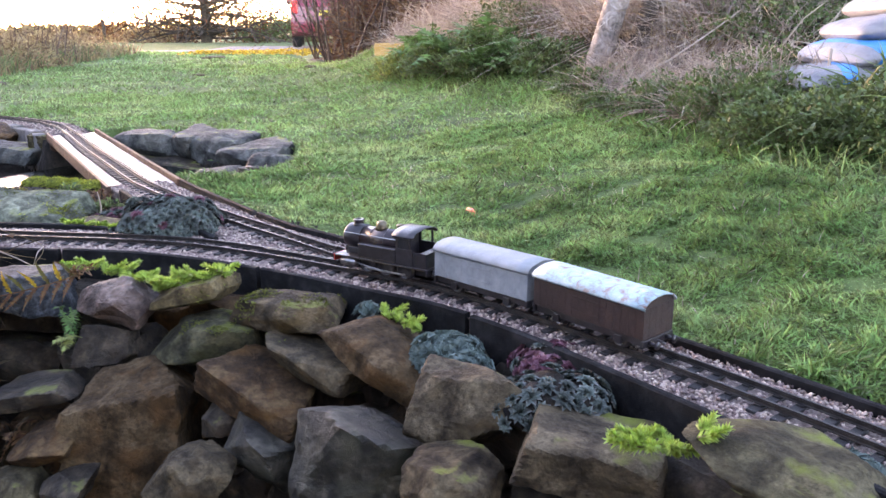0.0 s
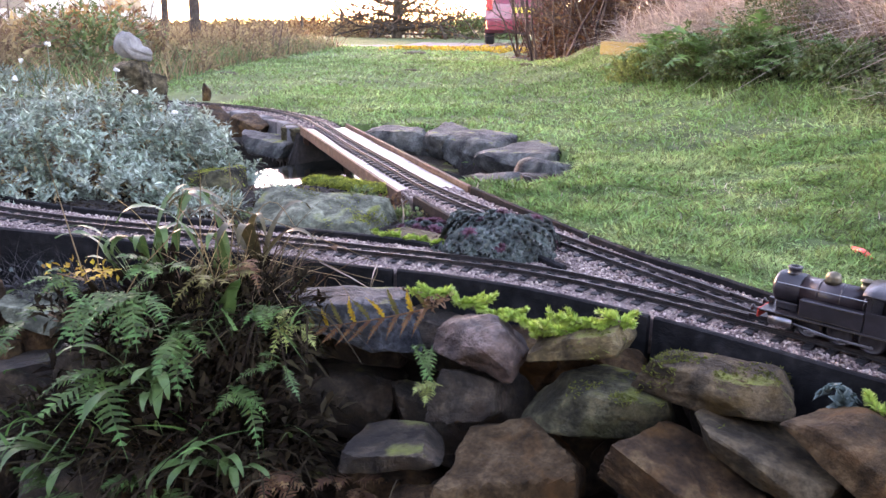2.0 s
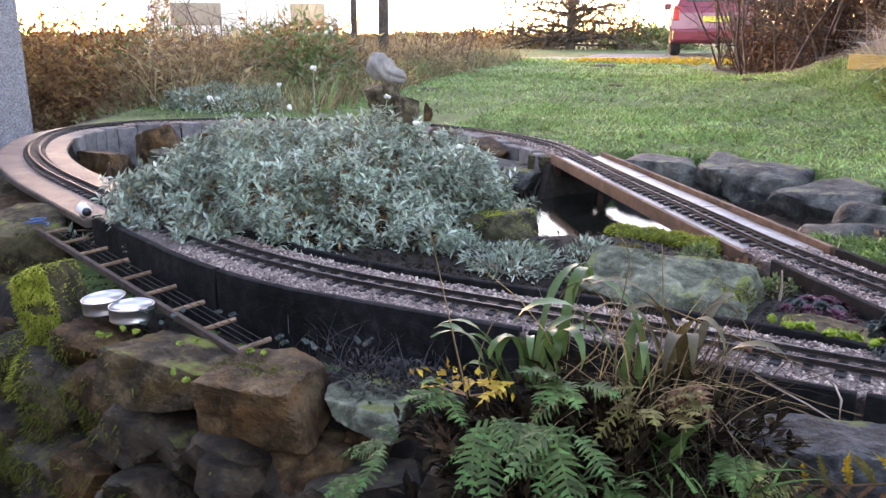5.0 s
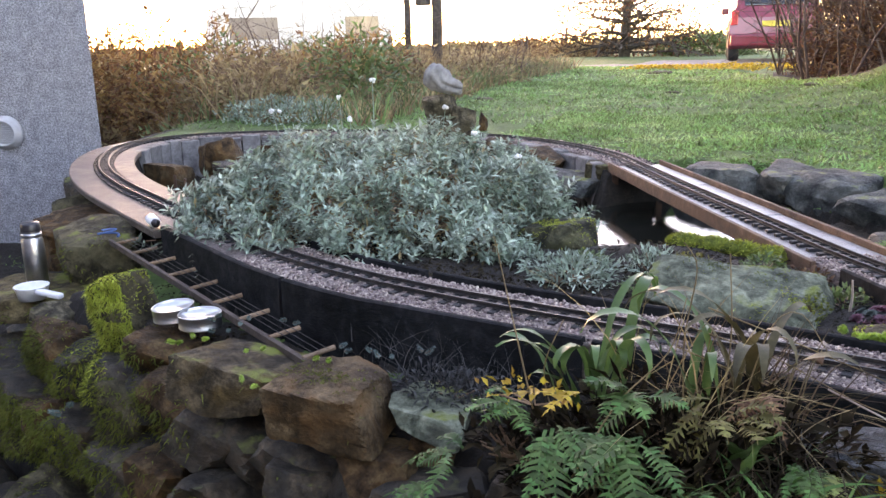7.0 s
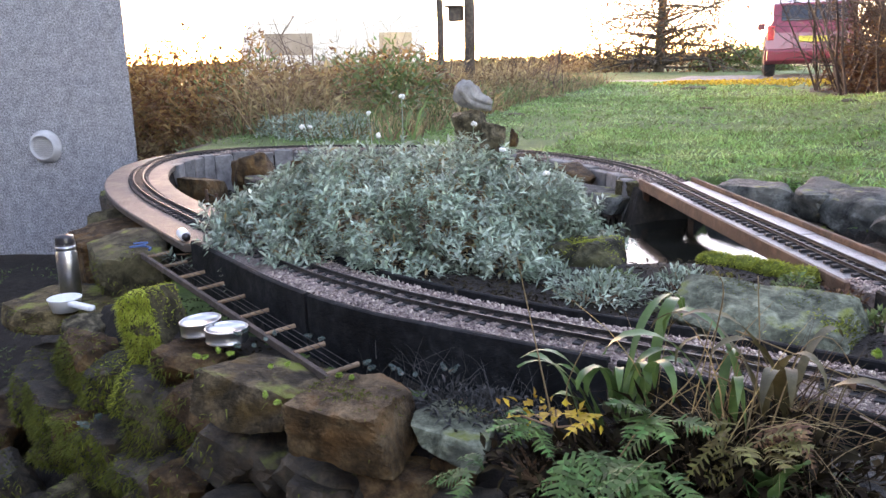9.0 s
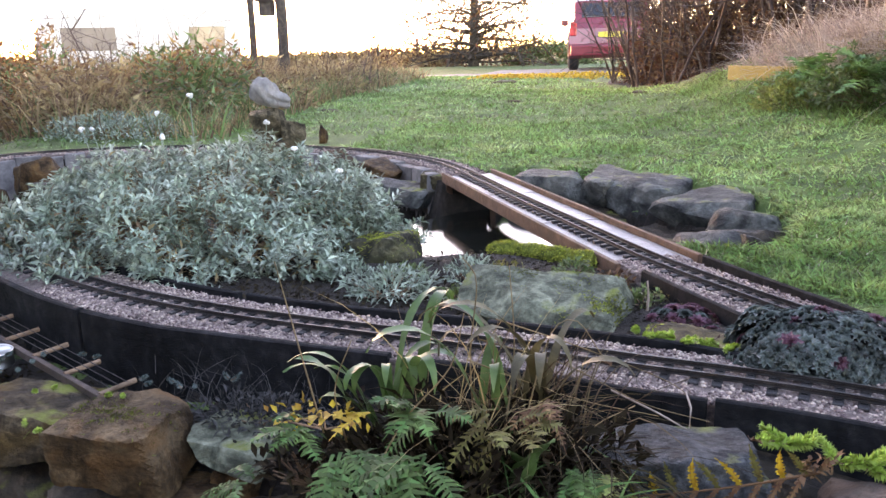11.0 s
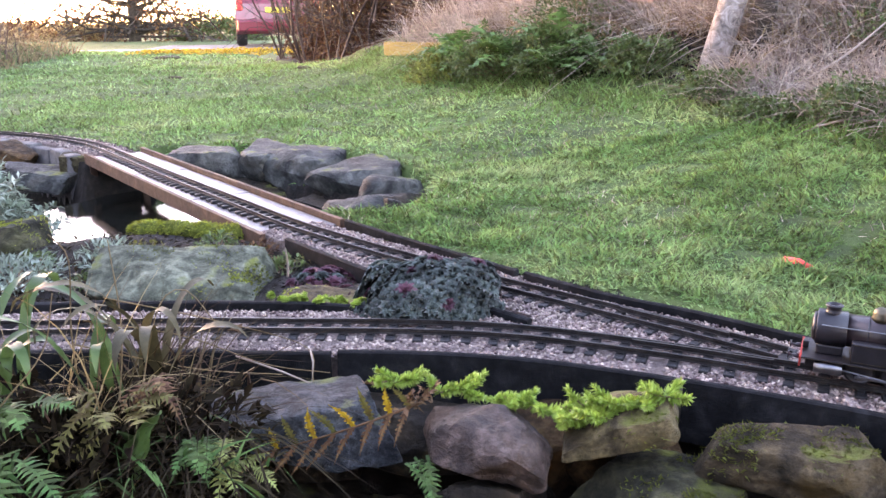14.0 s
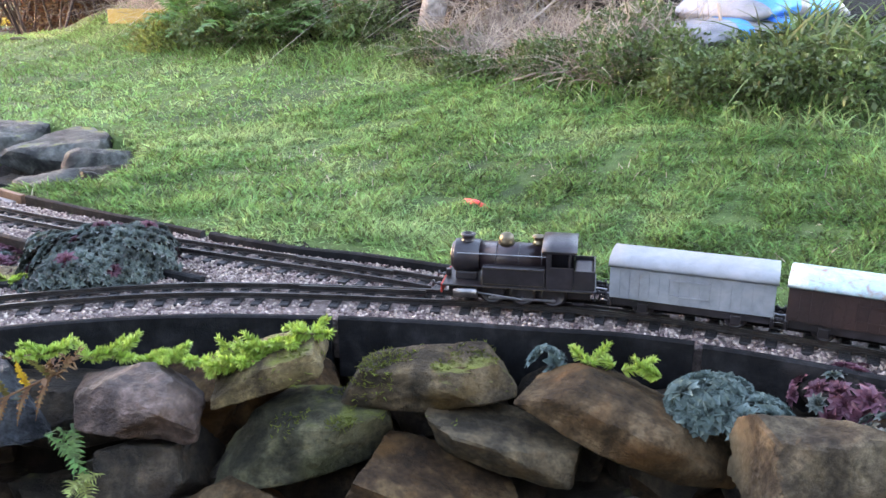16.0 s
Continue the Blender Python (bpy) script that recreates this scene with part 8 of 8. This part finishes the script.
flask = tagged(empty("vacuum_flask", -1.13, 1.245, -0.165), "brushed steel vacuum flask with a dark cap", "flask")
flask.scale = (0.82, 0.82, 0.92)
part("body", lathe(bmesh.new(), [(0.0, 0.0), (0.031, 0.0), (0.033, 0.003), (0.033, 0.135), (0.030, 0.142), (0.029, 0.146), (0.031, 0.148), (0.031, 0.158)], 36), M["flask"], flask, "", True)
cup = part("cap", lathe(bmesh.new(), [(0.0295, 0.1582), (0.0305, 0.162), (0.029, 0.182), (0.026, 0.187), (0.0, 0.188)], 36), M["black"], flask, "dark screw cap", True)
part("band", lathe(bmesh.new(), [(0.0312, 0.1583), (0.0318, 0.1583), (0.0318, 0.1625), (0.0308, 0.1625)], 36), M["steel"], cup)
jug = tagged(empty("measuring_jug", -1.035, 1.145, -0.162, -8), "white plastic scoop jug with a straight handle", "jug")
part("bowl", lathe(bmesh.new(), [(0.0, 0.0), (0.032, 0.0), (0.040, 0.032), (0.042, 0.034), (0.040, 0.035), (0.037, 0.031), (0.030, 0.004), (0.0, 0.004)], 32), M["white"], jug, "", True)
part("handle", box(bmesh.new(), 0.03, -0.016, 0.018, 0.125, 0.004, 0.032, 0.005), M["white"], jug)
tub = tagged(empty("small_bottle", -0.815, 1.352, 0.009, -38), "small white bottle lying on the plank deck", "bottle")
part("body", lathe(bmesh.new(), [(0.0, -0.032), (0.013, -0.032), (0.0145, -0.030), (0.0145, 0.022), (0.010, 0.027)], 24, pose(0, 0, 0, 0, 90, 0)), M["white"], tub, "", True)
part("cap", lathe(bmesh.new(), [(0.010, 0.0272), (0.0105, 0.028), (0.0105, 0.038), (0.0, 0.039)], 20, pose(0, 0, 0, 0, 90, 0)), M["black"], tub, "dark cap", True)

# half-ladder trellis leaning along the ledge
a, b = Vector((-0.95, 1.33, -0.05)), Vector((-0.03, 0.822, -0.074))
trellis = tagged(empty("wooden_trellis", 0, 0, 0), "old wooden half-ladder trellis with wires on the ledge", "trellis")
d = (b - a).normalized()
side = Vector((-d.y, d.x, 0))
if side.y < 0:
    side = -side
bm = box(bmesh.new(), -(b - a).length / 2, -0.005, -0.007, (b - a).length / 2, 0.005, 0.007, 0.001)
part("rail", bm, M["old_wood"], trellis, "brown wooden rail").matrix_basis = pose(*((a + b) / 2), 0, math.degrees(math.asin(-d.z)), math.degrees(math.atan2(d.y, d.x)))
for i in range(9):
    p = a + (b - a) * (0.06 + 0.925 * i / 8)
    part("rung", rod(bmesh.new(), p + Vector((0, 0, 0.006)), p + side * 0.062 + Vector((0, 0, 0.010)), 0.0042, 0.0046, 10), M["wood"], trellis, "round wooden rung")
for k in (0.016, 0.03, 0.045):
    bm = rod(bmesh.new(), a + (b - a) * 0.05 + side * k + Vector((0, 0, 0.014)), a + (b - a) * 0.99 + side * k + Vector((0, 0, 0.014)), 0.0008, n=5)
    part("wire", bm, M["rail"], trellis)
v, f = tube([a + Vector((0.03 * math.cos(u * 9) * (1 - u), 0.02 * math.sin(u * 11), 0.015 + 0.02 * u)) for u in np.linspace(0, 1, 24)], 0.003, 0.002, 6)
raw("knot", v, f, M["cord"], trellis, "blue cord knot")

# red peg on the lawn, wire and leaves by the track
v, f = tube([(1.715, 1.09, 0.002), (1.72, 1.055, 0.008), (1.724, 1.02, 0.004)], 0.007, 0.006, 8)
tagged(raw("plastic_peg", v, f, M["orange"], smooth=True), "bright red plastic peg lying in the grass", "peg")
v, f = tube([(0.742, 0.775, 0.02), (0.80, 0.755, 0.002), (0.836, 0.742, -0.012), (0.839, 0.760, 0.010), (0.836, 0.80, 0.012)], 0.0012, 0.0012, 6)
tagged(raw("bent_wire", v, f, M["straw"], smooth=True), "thin bent wire hooked over the edging", "wire")
for x, y, z, s in ((0.742, 0.885, 0.008, 0.024), (0.90, 0.70, 0.002, 0.018)):
    v, f = leaves(np.array([[0, 0, 0], [0, 0, 0.002]]), unit(np.array([[1, 0.3, 0.25], [0.8, -0.5, 0.4]])), np.array([s, s * 0.8]), np.array([s * 0.6, s * 0.5]), 0.5)
    o = big("dry_leaf", v, f, M["rust_fern"])
    o.matrix_world = pose(x, y, z, 0, 0, random.uniform(0, 360))
    tagged(o, "curled dry brown leaf beside the track", "leaf", "dry leaves")
# molehills and a fallen orange leaf on the lawn
for x, y, r in ((-1.6, 6.2, 0.13), (-0.2, 7.2, 0.10), (0.9, 6.8, 0.10), (-0.9, 11.5, 0.3), (1.0, 9.5, 0.3), (2.05, 3.9, 0.07)):
    v, f = rock_mesh(r * 1.2, r * 0.9, r * 0.22, int(x * 10 + 50), 3, 8, 0.2)
    o = big("soil_mound", v, f, M["mole"], smooth=True)
    o.matrix_world = pose(x, y, ground_z(x, y) + 0.01)
    tagged(o, "small mound of dark soil on the lawn", "molehill", "soil mounds")
